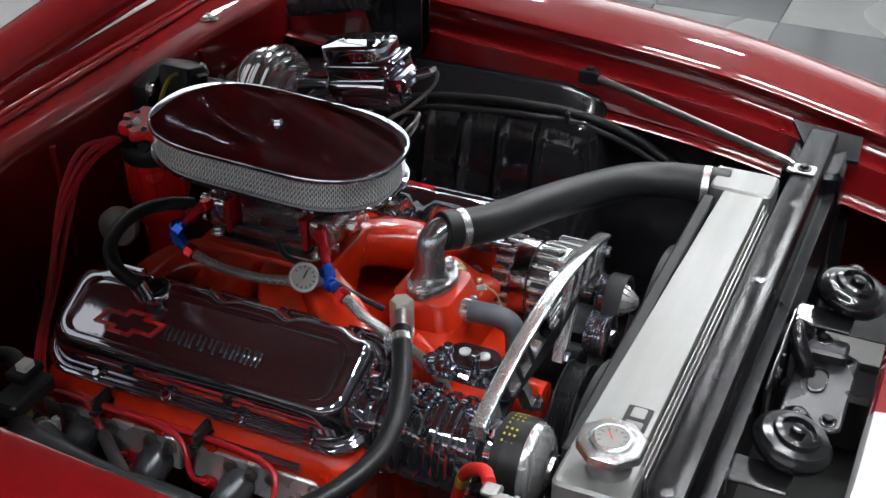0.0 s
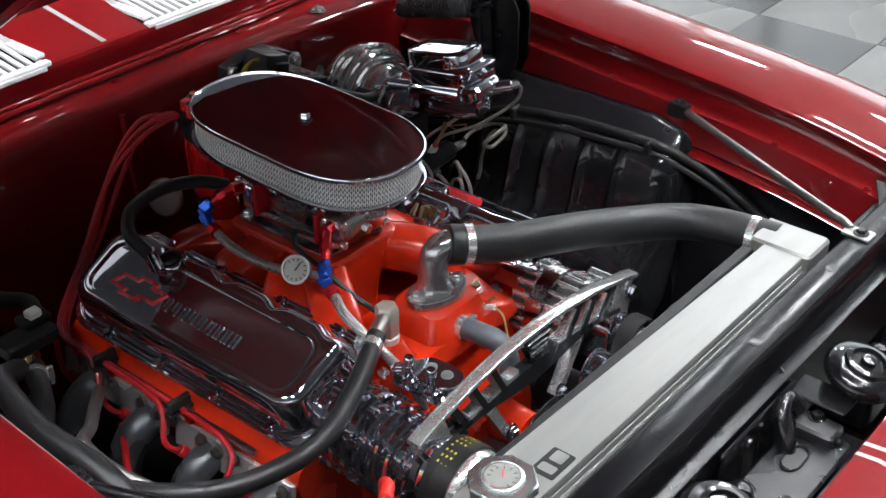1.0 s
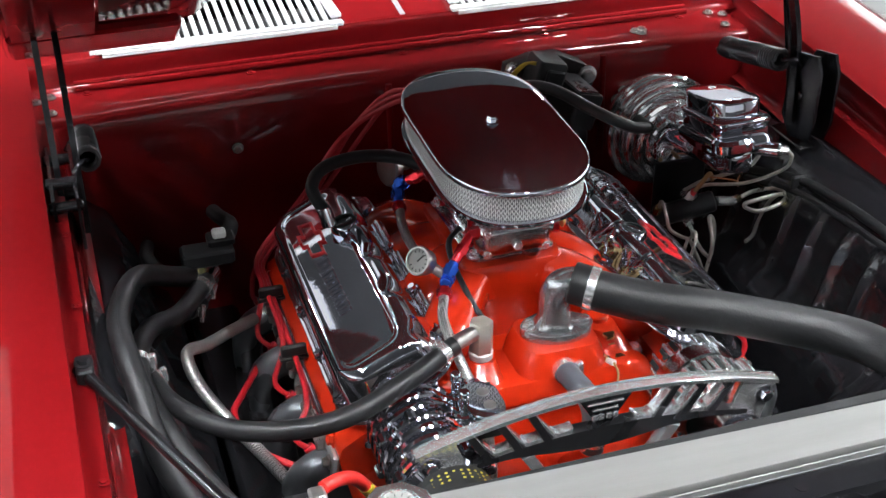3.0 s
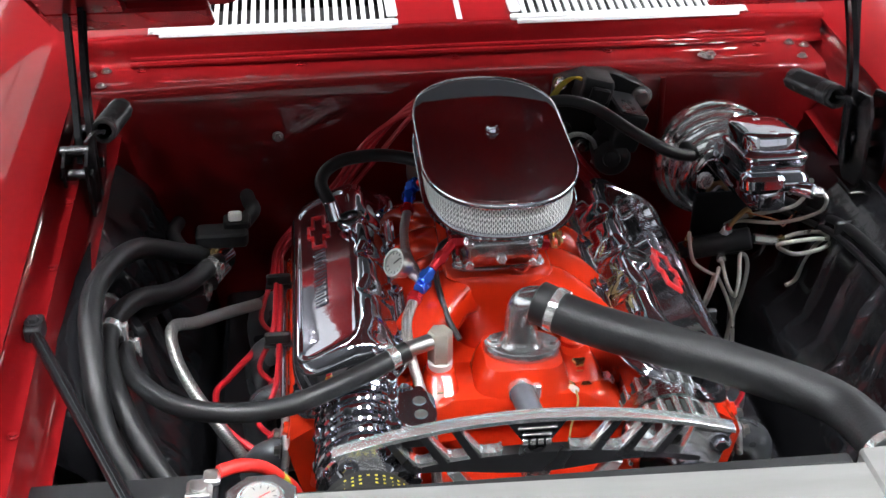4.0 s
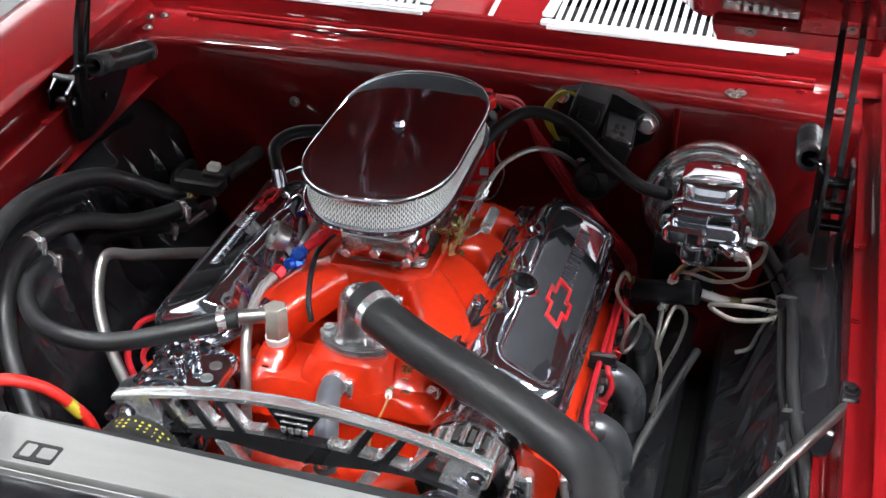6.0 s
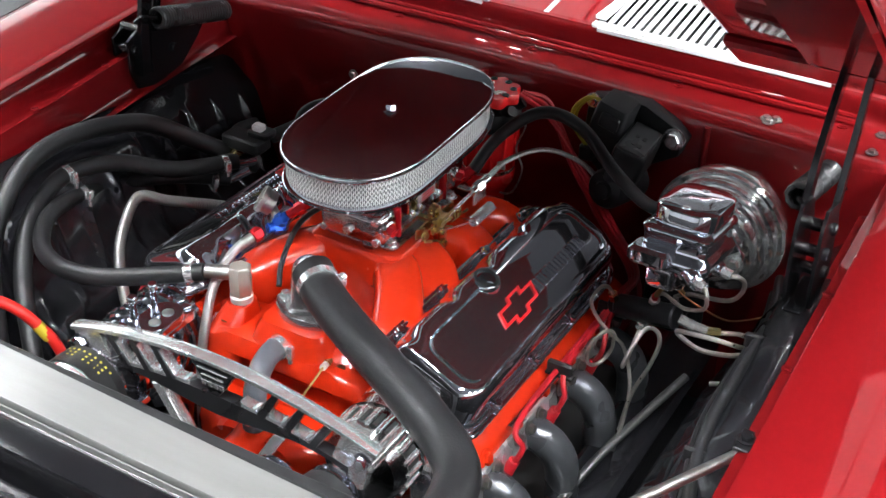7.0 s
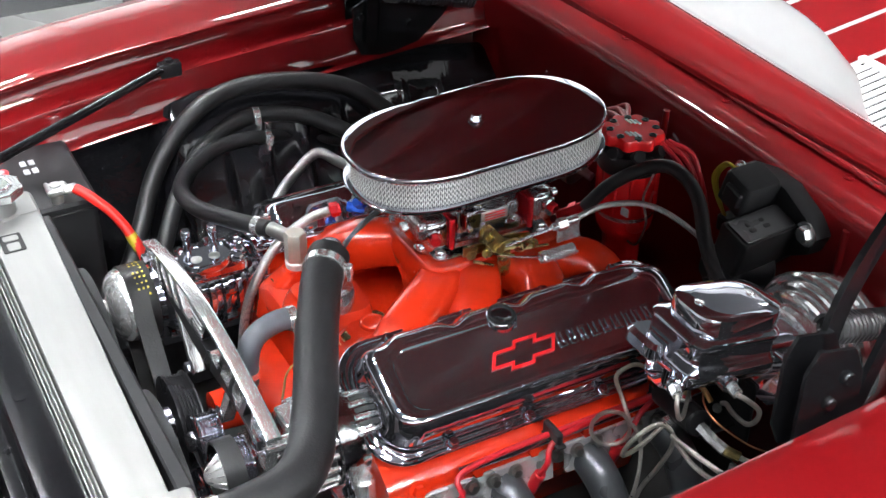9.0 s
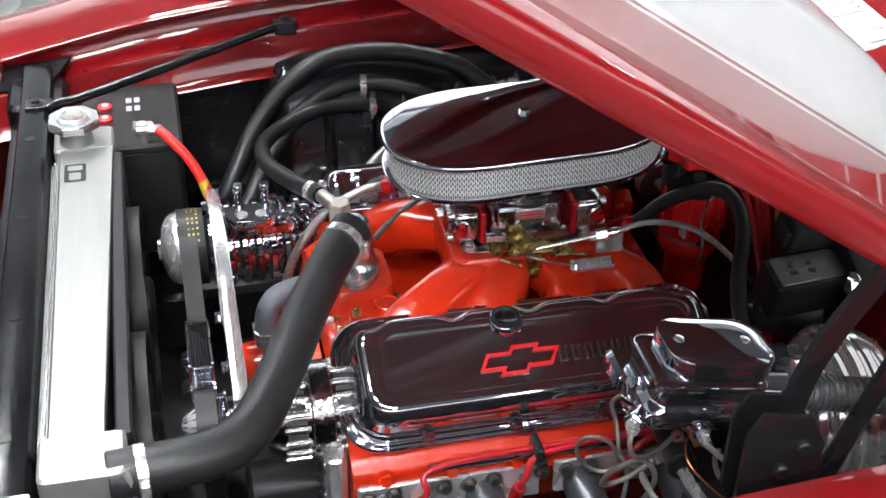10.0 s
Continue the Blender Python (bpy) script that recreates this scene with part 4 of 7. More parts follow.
        mid.append((n0 + n1) / (1 + n0.dot(n1)))
    ring_loft(bm, [[(q.x + n.x * w, q.y + n.y * w, z) for q, n in zip(oo, mid)] for w, z in ((0.0021, -0.002), (0.0021, 0.0014), (-0.0021, 0.0014), (-0.0021, -0.002))], cap0=False, cap1=False, xf=M)
    part("badge_outline", bm, REDPRINT, vc, "red enamelled badge outline")
    # nine embossed lettering bars
    v = 0.024 if s > 0 else -0.060
    for w in (0.0135, 0.0135, 0.0125, 0.0145, 0.0135, 0.0145, 0.0115, 0.0125, 0.0130):
        bm = bmesh.new()
        block(bm, (0.014, v + w * 0.16, -0.0003), (0.022, w * 0.34, 0.0032), 0.0015, 0.001, xf=M)
        block(bm, (0.014, v + w * 0.76, -0.0003), (0.022, w * 0.34, 0.0032), 0.0015, 0.001, xf=M)
        block(bm, (0.014 + (0.0085 if w > 0.013 else -0.0085), v + w / 2, -0.0003), (0.005, w * 0.9, 0.0028), 0.0015, 0.001, xf=M)
        part("lettering_bar", bm, CHROME, vc)
        v += w + 0.0048
    # breather boss and grommet
    bm = bmesh.new()
    bv = -0.037 if s > 0 else -0.105
    turned(bm, [(0.026, -0.02), (0.0235, -0.002), (0.0212, 0.003), (0.0200, 0.0042), (0.0185, 0.003)], M @ Matrix.Translation((-0.045, bv, 0)) @ Matrix.Rotation(radians(-14), 4, "Y"), 28)
    part("breather_boss", bm, CHROME, vc)
    bm = bmesh.new()
    turned(bm, [(0.0192, 0.003), (0.0188, 0.0055), (0.0150, 0.006), (0.0140, -0.012), (0.001, -0.012)], M @ Matrix.Translation((-0.045, bv, 0)) @ Matrix.Rotation(radians(-14), 4, "Y"), 28)
    part("grommet", bm, RUBBER, vc)
    bolts("cover_bolt", CHROME, vc, [M @ Vector((*q, -0.055)) for q in ((-0.084, -0.18), (-0.084, -0.06), (-0.084, 0.07), (-0.084, 0.19), (0.085, -0.16), (0.085, -0.04), (0.085, 0.08), (0.085, 0.19))], M.to_3x3() @ Vector((0, 0, 1)), 0.0065, 0.010)


valve_cover(1)
valve_cover(-1)

# ---- air cleaner ----


def oval(k, z, grow=0.0, n=96):
    """Oval outline with straight sides; k scales, grow offsets outward."""
    pts = []
    for i in range(n):
        a = 2 * math.pi * i / n
        c, s = math.cos(a), math.sin(a)
        e = 2 / 2.35
        x = (0.1095 * k + grow) * math.copysign(abs(c) ** e, c)
        y = (0.1372 * k + grow) * math.copysign(abs(s) ** e, s) + (0.0617 * k if s >= 0 else -0.0617 * k)
        pts.append((x, y, z))
    return pts


ACM = Matrix.Translation((0, 0.0017, 0.905)) @ Matrix.Rotation(0.040, 4, "X") @ Matrix.Translation((0, 0, -0.8955))
ac = thing("air_cleaner", (0, 0, 0.81), "oval chrome air cleaner with silver mesh filter on the carburetor", "air cleaner")
bm = bmesh.new()
ring_loft(bm, [oval(1, 0.8935, -0.004), oval(1, 0.8935, 0.0018), oval(1, 0.8950, 0.0028), oval(1, 0.9005, 0.0026), oval(1, 0.9028, 0.0008), oval(1, 0.9037, -0.0025), oval(0.9, 0.9052), oval(0.6, 0.9066), oval(0.3, 0.9072), oval(0.05, 0.9074)], xf=ACM)
part("lid", bm, CHROME, ac, "polished chrome lid mirroring the dark red hood")
bm = bmesh.new()
ring_loft(bm, [oval(1, 0.8435, -0.030), oval(1, 0.8435, 0.000), oval(1, 0.8455, 0.0022), oval(1, 0.8495, 0.0022), oval(1, 0.8512, 0.000), oval(1, 0.8512, -0.03)], xf=ACM)
ring_loft(bm, [oval(0.62, 0.812), oval(0.72, 0.820), oval(0.82, 0.830), oval(1, 0.8425, -0.004)], xf=ACM)
part("base_pan", bm, CHROME, ac)
bm = bmesh.new()
ring_loft(bm, [oval(1, 0.851, -0.008), oval(1, 0.8945, -0.008)], cap0=False, cap1=False, xf=ACM)
part("filter_element", bm, mat("grey_filter_gauze", (0.16, 0.16, 0.16), 0.7, var=0.3, scale=300), ac)
# expanded wire mesh: strands that zigzag between neighbours
bm = bmesh.new()
line = [Vector(p) for p in oval(1, 0.0, -0.0045, 480)]
acc, pts = 0.0, []
per = sum((a - b).length for a, b in zip(line, line[1:] + line[:1]))
N = 340
step = per / N
nxt = 0.0
for a, b in zip(line, line[1:] + line[:1]):
    L = (b - a).length
    while nxt <= acc + L and len(pts) < N:
        pts.append((a + (b - a) * ((nxt - acc) / L), (b - a).normalized()))
        nxt += step
    acc += L
for i, (p, t) in enumerate(pts):
    nr = Vector((t.y, -t.x, 0))
    lev = 10
    left, right = [], []
    for j in range(lev + 1):
        z = 0.852 + 0.042 * j / lev
        off = step * 0.27 * (1 if (j + i) % 2 else -1)
        dpt = 0.0010 * (1 if j % 2 else -1)
        q = p + t * off + nr * dpt
        left.append(bm.verts.new((q.x - t.x * 0.00062, q.y - t.y * 0.00062, z)))
        right.append(bm.verts.new((q.x + t.x * 0.00062, q.y + t.y * 0.00062, z)))
    for j in range(lev):
        bm.faces.new((left[j], right[j], right[j + 1], left[j + 1]))
bmesh.ops.transform(bm, matrix=ACM, verts=bm.verts)
part("filter_mesh", bm, mat("silver_filter_wire", (0.85, 0.85, 0.83), 0.4, metal=0.35, var=0.1, scale=200), ac, "silver expanded wire mesh", smooth=False)
bm = bmesh.new()
hexbolt(bm, (0, 0.001, 0.9165), (0, 0, 1), 0.0080, 0.0105)
part("wing_nut", bm, CHROME, ac)

# ---- carburetor ----
carb = thing("carburetor", (0, 0, 0.736), "polished four-barrel carburetor with red metering plates on the orange intake", "carburetor")
CARBM = mat("polished_zinc_casting", (0.50, 0.50, 0.50), 0.16, metal=1, var=0.22, scale=70, bump=0.35, bscale=130, rvar=0.1)
bm = bmesh.new()
block(bm, (0, 0, 0.7395), (0.132, 0.190, 0.007), 0.014, 0.002)
part("base_plate", bm, CARBM, carb)
bm = bmesh.new()
block(bm, (0, 0, 0.752), (0.112, 0.150, 0.018), 0.015, 0.004)
block(bm, (0, 0, 0.779), (0.092, 0.112, 0.042), 0.010, 0.006)
turned(bm, [(0.060, 0.796), (0.066, 0.801), (0.066, 0.806), (0.060, 0.808), (0.058, 0.822)], Matrix(), 40)
part("main_body", bm, CARBM, carb)
bolts("base_nut", POLISH, carb, [(x * 0.058, y * 0.086, 0.743) for x in (-1, 1) for y in (-1, 1)], (0, 0, 1), 0.0075, 0.010)
for s in (-1, 1):
    bm = bmesh.new()
    ring_loft(bm, [[(x, s * d, 0.776 + z) for x, z, _ in rrect(hx, hz, 0.012, 0, 4)] for hx, hz, d in ((0.056, 0.0245, 0.073), (0.058, 0.0265, 0.077), (0.058, 0.0265, 0.100), (0.054, 0.0235, 0.108), (0.048, 0.019, 0.114), (0.044, 0.016, 0.1155))])
    bowl = part("fuel_bowl", bm, CARBM, carb)
    for x in (-0.046, 0.046):
        for z in (0.759, 0.793):
            bm = bmesh.new()
            rod(bm, (x, s * 0.098, z), (x, s * 0.1165, z), 0.0062, seg=12, bev=0.001)
            part("bowl_screw", bm, POLISH, bowl)
    bm = bmesh.new()
    rod(bm, (0, s * 0.108, 0.770), (0, s * 0.122, 0.770), 0.008, seg=6, bev=0.001)
    part("sight_plug", bm, POLISH, bowl)
    bm = bmesh.new()
    rod(bm, (-0.052, s * 0.096, 0.790), (-0.074, s * 0.100, 0.792), 0.0105, seg=6, bev=0.001)
    part("inlet_nut", bm, ANORED, bowl)
    bm = bmesh.new()
    rod(bm, (0.040, s * 0.093, 0.785), (0.062, s * 0.098, 0.780), 0.013, seg=16, bev=0.002)
    part("inlet_boss", bm, CARBM, bowl)
    bm = bmesh.new()
    rod(bm, (0.060, s * 0.098, 0.780), (0.072, s * 0.101, 0.7785), 0.0085, seg=6, bev=0.001)
    part("inlet_plug", bm, ANORED, bowl)
    bm = bmesh.new()
    block(bm, (0, s * 0.0665, 0.775), (0.122, 0.010, 0.052), 0.006, 0.002)
    part("metering_plate", bm, ANORED, carb, "red anodised metering plate")
    bm = bmesh.new()
    rod(bm, (0.010, s * 0.055, 0.800), (0.010, s * 0.062, 0.836), 0.0075, seg=14)
    part("vent_tube", bm, CARBM, carb)
    bm = bmesh.new()
    turned(bm, [(0.014, 0), (0.016, 0.003), (0.016, 0.008), (0.010, 0.011)], Matrix.Translation((0.030, s * 0.098, 0.742)), 20)
    part("pump_housing", bm, CARBM, carb)
bm = bmesh.new()
block(bm, (0.054, -0.004, 0.792), (0.022, 0.090, 0.030), 0.005, 0.004)
block(bm, (0.060, 0.030, 0.772), (0.020, 0.030, 0.018), 0.005, 0.004)
part("choke_housing", bm, CARBM, carb)
bm = bmesh.new()
for y in (-0.042, -0.020, 0.034):
    rod(bm, (0.062, y, 0.781), (0.069, y, 0.781), 0.0045, seg=10, bev=0.001)
part_each("housing_screw", bm, POLISH, carb)
bm = bmesh.new()
block(bm, (0.0662, -0.002, 0.796), (0.003, 0.044, 0.016), 0.001, 0.001)
plate = part("name_plate", bm, CAST, carb, "pale maker's plate with small print")
bm = bmesh.new()
for k in range(3):
    block(bm, (0.0681, -0.002, 0.7915 + 0.0045 * k), (0.001, 0.034, 0.0016), 0.0004, 0.0003)
part_each("print_bar", bm, REDPRINT, plate)
# small vacuum lines round the base
bm = bmesh.new()
tube(bm, [(-0.058, -0.02, 0.756), (-0.085, -0.05, 0.752), (-0.095, -0.11, 0.745), (-0.085, -0.17, 0.712), (-0.07, -0.20, 0.690)], 0.0045, 8)
part("vacuum_tube", bm, RUBBER, carb)
# throttle linkage
bm = bmesh.new()
rod(bm, (0.060, -0.012, 0.758), (0.102, -0.012, 0.758), 0.0065, seg=12)
for lever, x in (([(-0.044, 0.778), (-0.042, 0.796), (-0.026, 0.800), (-0.016, 0.788), (-0.002, 0.772), (0.012, 0.764), (0.010, 0.746), (0.012, 0.716), (0.002, 0.704), (-0.010, 0.710), (-0.012, 0.745), (-0.028, 0.752), (-0.034, 0.768)], 0.094),
                 ([(-0.064, 0.752), (-0.064, 0.766), (-0.040, 0.768), (0.010, 0.770), (0.046, 0.764), (0.050, 0.752), (0.036, 0.746), (-0.020, 0.750)], 0.086)):
    ring_loft(bm, [[(x - 0.0016, y, z) for y, z in lever], [(x + 0.0016, y, z) for y, z in lever]])
turned(bm, [(0.0075, 0.0), (0.0125, 0.0), (0.0125, 0.005), (0.0075, 0.005), (0.0075, 0.0)], Matrix.Translation((0.0955, -0.030, 0.786)) @ Matrix.Rotation(radians(90), 4, "Y"), 20)
for q in ((-0.056, 0.759), (0.040, 0.757), (0.002, 0.714), (-0.012, 0.758), (-0.003, 0.738)):
    hexbolt(bm, (0.0955, *q), (1, 0, 0), 0.0055, 0.006)
part("throttle_lever", bm, GOLD, carb, "gold zinc throttle linkage")
for (x, y, z, r, w) in ((0.092, 0.028, 0.750, 0.012, 0.003), (0.096, -0.030, 0.756, 0.009, 0.0025), (0.090, 0.052, 0.744, 0.008, 0.003)):
    bm = bmesh.new()
    mm = Matrix.Translation((x, y, z)) @ Matrix.Rotation(radians(90), 4, "Y")
    turned(bm, [(r, 0), (r, w), (r * 0.5, w + 0.0005), (r * 0.45, w + 0.006)], mm, 18)
    part("linkage_cam", bm, GOLD, carb)
for p0, p1 in (((0.097, -0.030, 0.756), (0.099, 0.028, 0.752)), ((0.094, 0.03, 0.743), (0.096, 0.075, 0.738)), ((0.093, -0.05, 0.744), (0.098, -0.02, 0.731))):
    bm = bmesh.new()
    rod(bm, p0, p1, 0.0025, seg=8)
    part("linkage_rod", bm, GOLD, carb)
bm = bmesh.new()
tube(bm, [(0.100, 0.02, 0.765), (0.108, 0.005, 0.775), (0.104, -0.012, 0.768), (0.098, -0.006, 0.752), (0.104, 0.012, 0.742)], 0.002, 6)
part("spring_clip", bm, GOLD, carb)
bm = bmesh.new()
n = 14 * 8
tube(bm, [(0.122 + 0.0078 * math.cos(2 * math.pi * i / 8), 0.045 + 0.060 * i / n, 0.738 + 0.0078 * math.sin(2 * math.pi * i / 8)) for i in range(n + 1)], 0.0021, 5, 1, smooth=False)
tube(bm, [(0.122, 0.045, 0.740), (0.110, 0.01, 0.744), (0.094, -0.012, 0.744)], 0.0015, 5)
part("return_spring", bm, POLISH, carb)
bm = bmesh.new()
rod(bm, (0.096, 0.0, 0.757), (0.105, 0.095, 0.775), 0.003, seg=8)
rod(bm, (0.103, 0.075, 0.771), (0.108, 0.118, 0.780), 0.0065, seg=12, bev=0.001)
rod(bm, (0.1035, 0.085, 0.773), (0.1055, 0.099, 0.776), 0.0095, seg=6)
block(bm, (0.098, 0.108, 0.758), (0.004, 0.040, 0.040), 0.004, 0.001)
block(bm, (0.075, 0.125, 0.742), (0.05, 0.012, 0.004), 0.003, 0.001)
part("cable_bracket", bm, POLISH, carb)

bm = bmesh.new()
tube(bm, [(0.107, 0.112, 0.779), (0.125, 0.155, 0.800), (0.165, 0.205, 0.806), (0.21, 0.255, 0.770), (0.235, 0.31, 0.70), (0.24, 0.37, 0.67)], 0.0042, 8)
loose("throttle_cable", bm, BRAID, "braided steel throttle cable running to the firewall", "cable")

# ---- distributor ----
DX, DY = 0.033, 0.260
dist = thing("distributor", (DX, DY, 0.62), "red capped distributor with red leads at the rear of the engine", "distributor")
DM = Matrix.Translation((DX, DY, 0.0))
bm = bmesh.new()
turned(bm, [(0.030, 0.62), (0.032, 0.675), (0.040, 0.685), (0.0445, 0.695), (0.0455, 0.70), (0.0460, 0.712), (0.0445, 0.714), (0.0445, 0.722), (0.0462, 0.724), (0.0475, 0.798), (0.0455, 0.806)], DM, 40)
housing = part("housing", bm, CAPRED, dist)
bm = bmesh.new()
for i in range(12):
    a = 2 * math.pi * i / 12
    rod(bm, (DX + 0.0462 * math.cos(a), DY + 0.0462 * math.sin(a), 0.727), (DX + 0.0470 * math.cos(a), DY + 0.0470 * math.sin(a), 0.796), 0.0034, 0.0028, 8)
part_each("rib", bm, CAPRED, housing)
bm = bmesh.new()
turned(bm, [(0.0440, 0.7145), (0.0452, 0.715), (0.0452, 0.7215), (0.0440, 0.722)], DM, 40)
part("clamp_band", bm, PLATED, dist, "bright steel clamp band")
bm = bmesh.new()
block(bm, (DX + 0.030, DY - 0.036, 0.738), (0.022, 0.004, 0.014), 0.002, 0.001, xf=DM @ Matrix.Rotation(radians(10), 4, "Z") @ DM.inverted())
part("maker_plate", bm, GREYPAINT, dist, "small pale maker's plate")
bm = bmesh.new()
turned(bm, [(0.048, 0.796), (0.051, 0.80), (0.051, 0.822), (0.046, 0.828)], DM, 36)
part("cap", bm, PLASTIC, dist, "black distributor cap")
bm = bmesh.new()
for i in range(8):
    a = 2 * math.pi * (i + 0.5) / 8
    rod(bm, (DX + 0.034 * math.cos(a), DY + 0.034 * math.sin(a), 0.824), (DX + 0.054 * math.cos(a), DY + 0.054 * math.sin(a), 0.838), 0.010, 0.009, 10)
part_each("cap_tower", bm, PLASTIC, dist)
bm = bmesh.new()
pts = []
for i in range(64):
    a = 2 * math.pi * i / 64
    r = 0.0455 + 0.0042 * math.cos(8 * a)
    pts.append((r * math.cos(a), r * math.sin(a), 0))
ring_loft(bm, [[(x * 0.99, y * 0.99, 0.842) for x, y, z in pts], [(x, y, 0.845) for x, y, z in pts], [(x, y, 0.855) for x, y, z in pts], [(x * 0.96, y * 0.96, 0.859) for x, y, z in pts]], xf=DM)
top = part("wire_retainer", bm, CAPRED, dist, "red plastic wire retainer")
bm = bmesh.new()
for dx, dy in ((0.017, -0.012), (-0.017, 0.012)):
    for k in range(3):
        block(bm, (DX + dx + (0.007 * k - 0.007) * 0.6, DY + dy + (0.007 * k - 0.007) * 0.8, 0.8597), (0.016, 0.004, 0.002), 0.001, 0.0005)
part_each("print_bar", bm, WHITE, top)
bm = bmesh.new()
for i in range(8):
    a = 2 * math.pi * (i + 0.5) / 8
    p = (DX + 0.0355 * math.cos(a), DY + 0.0355 * math.sin(a))
    turned(bm, [(0.0058, 0.857), (0.0058, 0.8605), (0.0035, 0.8610), (0.0030, 0.8595), (0.0005, 0.8595)], Matrix.Translation((*p, 0)), 12)
part_each("terminal", bm, PLASTIC, dist)
bm = bmesh.new()
turned(bm, [(0.002, 0), (0.029, 0.001), (0.032, 0.005), (0.031, 0.016), (0.022, 0.020), (0.008, 0.021), (0.007, 0.045)], frame_to((-0.100, 0.245, 0.735), (0.0, 0.275, 0.715))[0], 28)
part("vacuum_can", bm, STEEL, dist, "grey vacuum advance canister")

# thin wire loop hanging beside the distributor
bm = bmesh.new()
tube(bm, [(0.095, 0.262, 0.815), (0.103, 0.25, 0.808), (0.089, 0.25, 0.766), (0.102, 0.25, 0.730), (0.085, 0.25, 0.681), (0.055, 0.25, 0.676), (0.030, 0.262, 0.690)], 0.0018, 6)
loose("wire_loop", bm, BRAID, "thin grey wire looped beside the distributor", "wire")

# spark plug leads
def lead(pts, label="red silicone spark plug lead", boot=True):
    t = thing("spark_plug_lead", pts[-1], label, "spark plug lead", "spark plug leads")
    bm = bmesh.new()
    tube(bm, pts, 0.0044, 8)
    part("wire", bm, WIRE, t)
    if boot:
        bm = bmesh.new()
        a, b = Vector(pts[-2]), Vector(pts[-1])
        d = (b - a).normalized()
        rod(bm, b - d * 0.012, b + d * 0.030, 0.0085, 0.0105, 12, 0.001)
        part("boot", bm, WIRE, t)


for i, y in enumerate((-0.222, -0.090, 0.045, 0.175)):
    # driver side: down from the cap, along under the cover's edge, then into the head
    yy = y + VCY[1] + 0.045
    o = 0.006 * i
    w = 0.013 * i
    lead([(0.07, 0.30 - o, 0.845), (0.11 + o, 0.325 - w, 0.825 - o), (0.155 + w, 0.315 - o, 0.74), (0.24 + o, 0.285 + o, 0.655), (0.318 + o, 0.235, 0.606 + o * 0.7), (0.327 + o, 0.16, 0.605 + o * 0.7),
          (0.332 + o, yy + 0.04, 0.602 + o * 0.4), (0.352, yy + 0.005, 0.575), (0.338, yy, 0.540)] if i < 3 else
         [(0.07, 0.30, 0.845), (0.12, 0.33, 0.80), (0.22, 0.30, 0.66), (0.322, 0.25, 0.60), (0.345, 0.215, 0.56), (0.335, yy, 0.535)])
    yy = y + VCY[-1] + 0.045
    lead([(-0.02, 0.29 - o, 0.845), (-0.07 - o, 0.320 - w, 0.838 - o), (-0.14 - w, 0.315 - w, 0.780), (-0.215 - w, 0.285 - o, 0.69), (-0.318 - o, 0.235, 0.606 + o * 0.7), (-0.330 - o, 0.15, 0.600 + o * 0.7),
          (-0.335 - o, yy + 0.05, 0.595 + o * 0.4), (-0.365, yy + 0.01, 0.555), (-0.340, yy, 0.525)] if i < 3 else
         [(-0.02, 0.29, 0.845), (-0.08, 0.31, 0.82), (-0.21, 0.285, 0.68), (-0.322, 0.25, 0.60), (-0.350, 0.215, 0.555), (-0.338, yy, 0.53)])
# wire looms on the covers
for s in (1, -1):
    for y in ((-0.058, 0.12) if s > 0 else (-0.05, 0.12)):
        bm = bmesh.new()
        block(bm, (s * 0.333, y, 0.610), (0.040, 0.010, 0.020), 0.004, 0.003)
        block(bm, (s * 0.333, y + 0.002, 0.596), (0.044, 0.014, 0.005), 0.002, 0.001)
        loose("wire_loom", bm, PLASTIC, "black plastic spark lead loom clip", "loom", "spark lead looms")
    bm = bmesh.new()
    rod(bm, (s * 0.325, -0.20, 0.592), (s * 0.325, 0.20, 0.592), 0.006, seg=12, bev=0.001)
    loose("loom_bar", bm, CHROME, "chrome rail carrying the spark leads below the valve cover", "bar")

# ---- thermostat housing and upper radiator hose ----
NECK = mat("dull_cast_aluminium", (0.46, 0.46, 0.47), 0.20, metal=0.9, var=0.15, scale=90, bump=0.15, bscale=260)
neck = thing("water_neck", (0.012, -0.242, 0.687), "polished aluminium thermostat housing elbow", "thermostat housing")
bm = bmesh.new()
pts = [(0.052 * math.cos(a) * (1 if abs(math.cos(a)) > 0.75 else 0.95), 0.034 * math.sin(a)) for a in [2 * math.pi * i / 40 for i in range(40)]]
R = Matrix.Translation((0.012, -0.242, 0)) @ Matrix.Rotation(radians(-8), 4, "Z")
ring_loft(bm, [[(x, y, 0.6955) for x, y in pts], [(x, y, 0.707) for x, y in pts], [(x * 0.97, y * 0.97, 0.709) for x, y in pts]], xf=R)
part("flange", bm, NECK, neck)
bm = bmesh.new()
turned(bm, [(0.031, 0.708), (0.027, 0.713), (0.0235, 0.722), (0.0225, 0.745)], Matrix.Translation((0.010, -0.238, 0)), 28)
tube(bm, [(0.010, -0.238, 0.732), (0.010, -0.238, 0.752), (0.016, -0.242, 0.772), (0.034, -0.252, 0.7795), (0.065, -0.275, 0.772)], 0.0222, 20, 5)
part("elbow", bm, NECK, neck)
bolts("flange_bolt", POLISH, neck, [(-0.028, -0.238, 0.708), (0.052, -0.250, 0.708)], (0, 0, 1), 0.0085, 0.010)


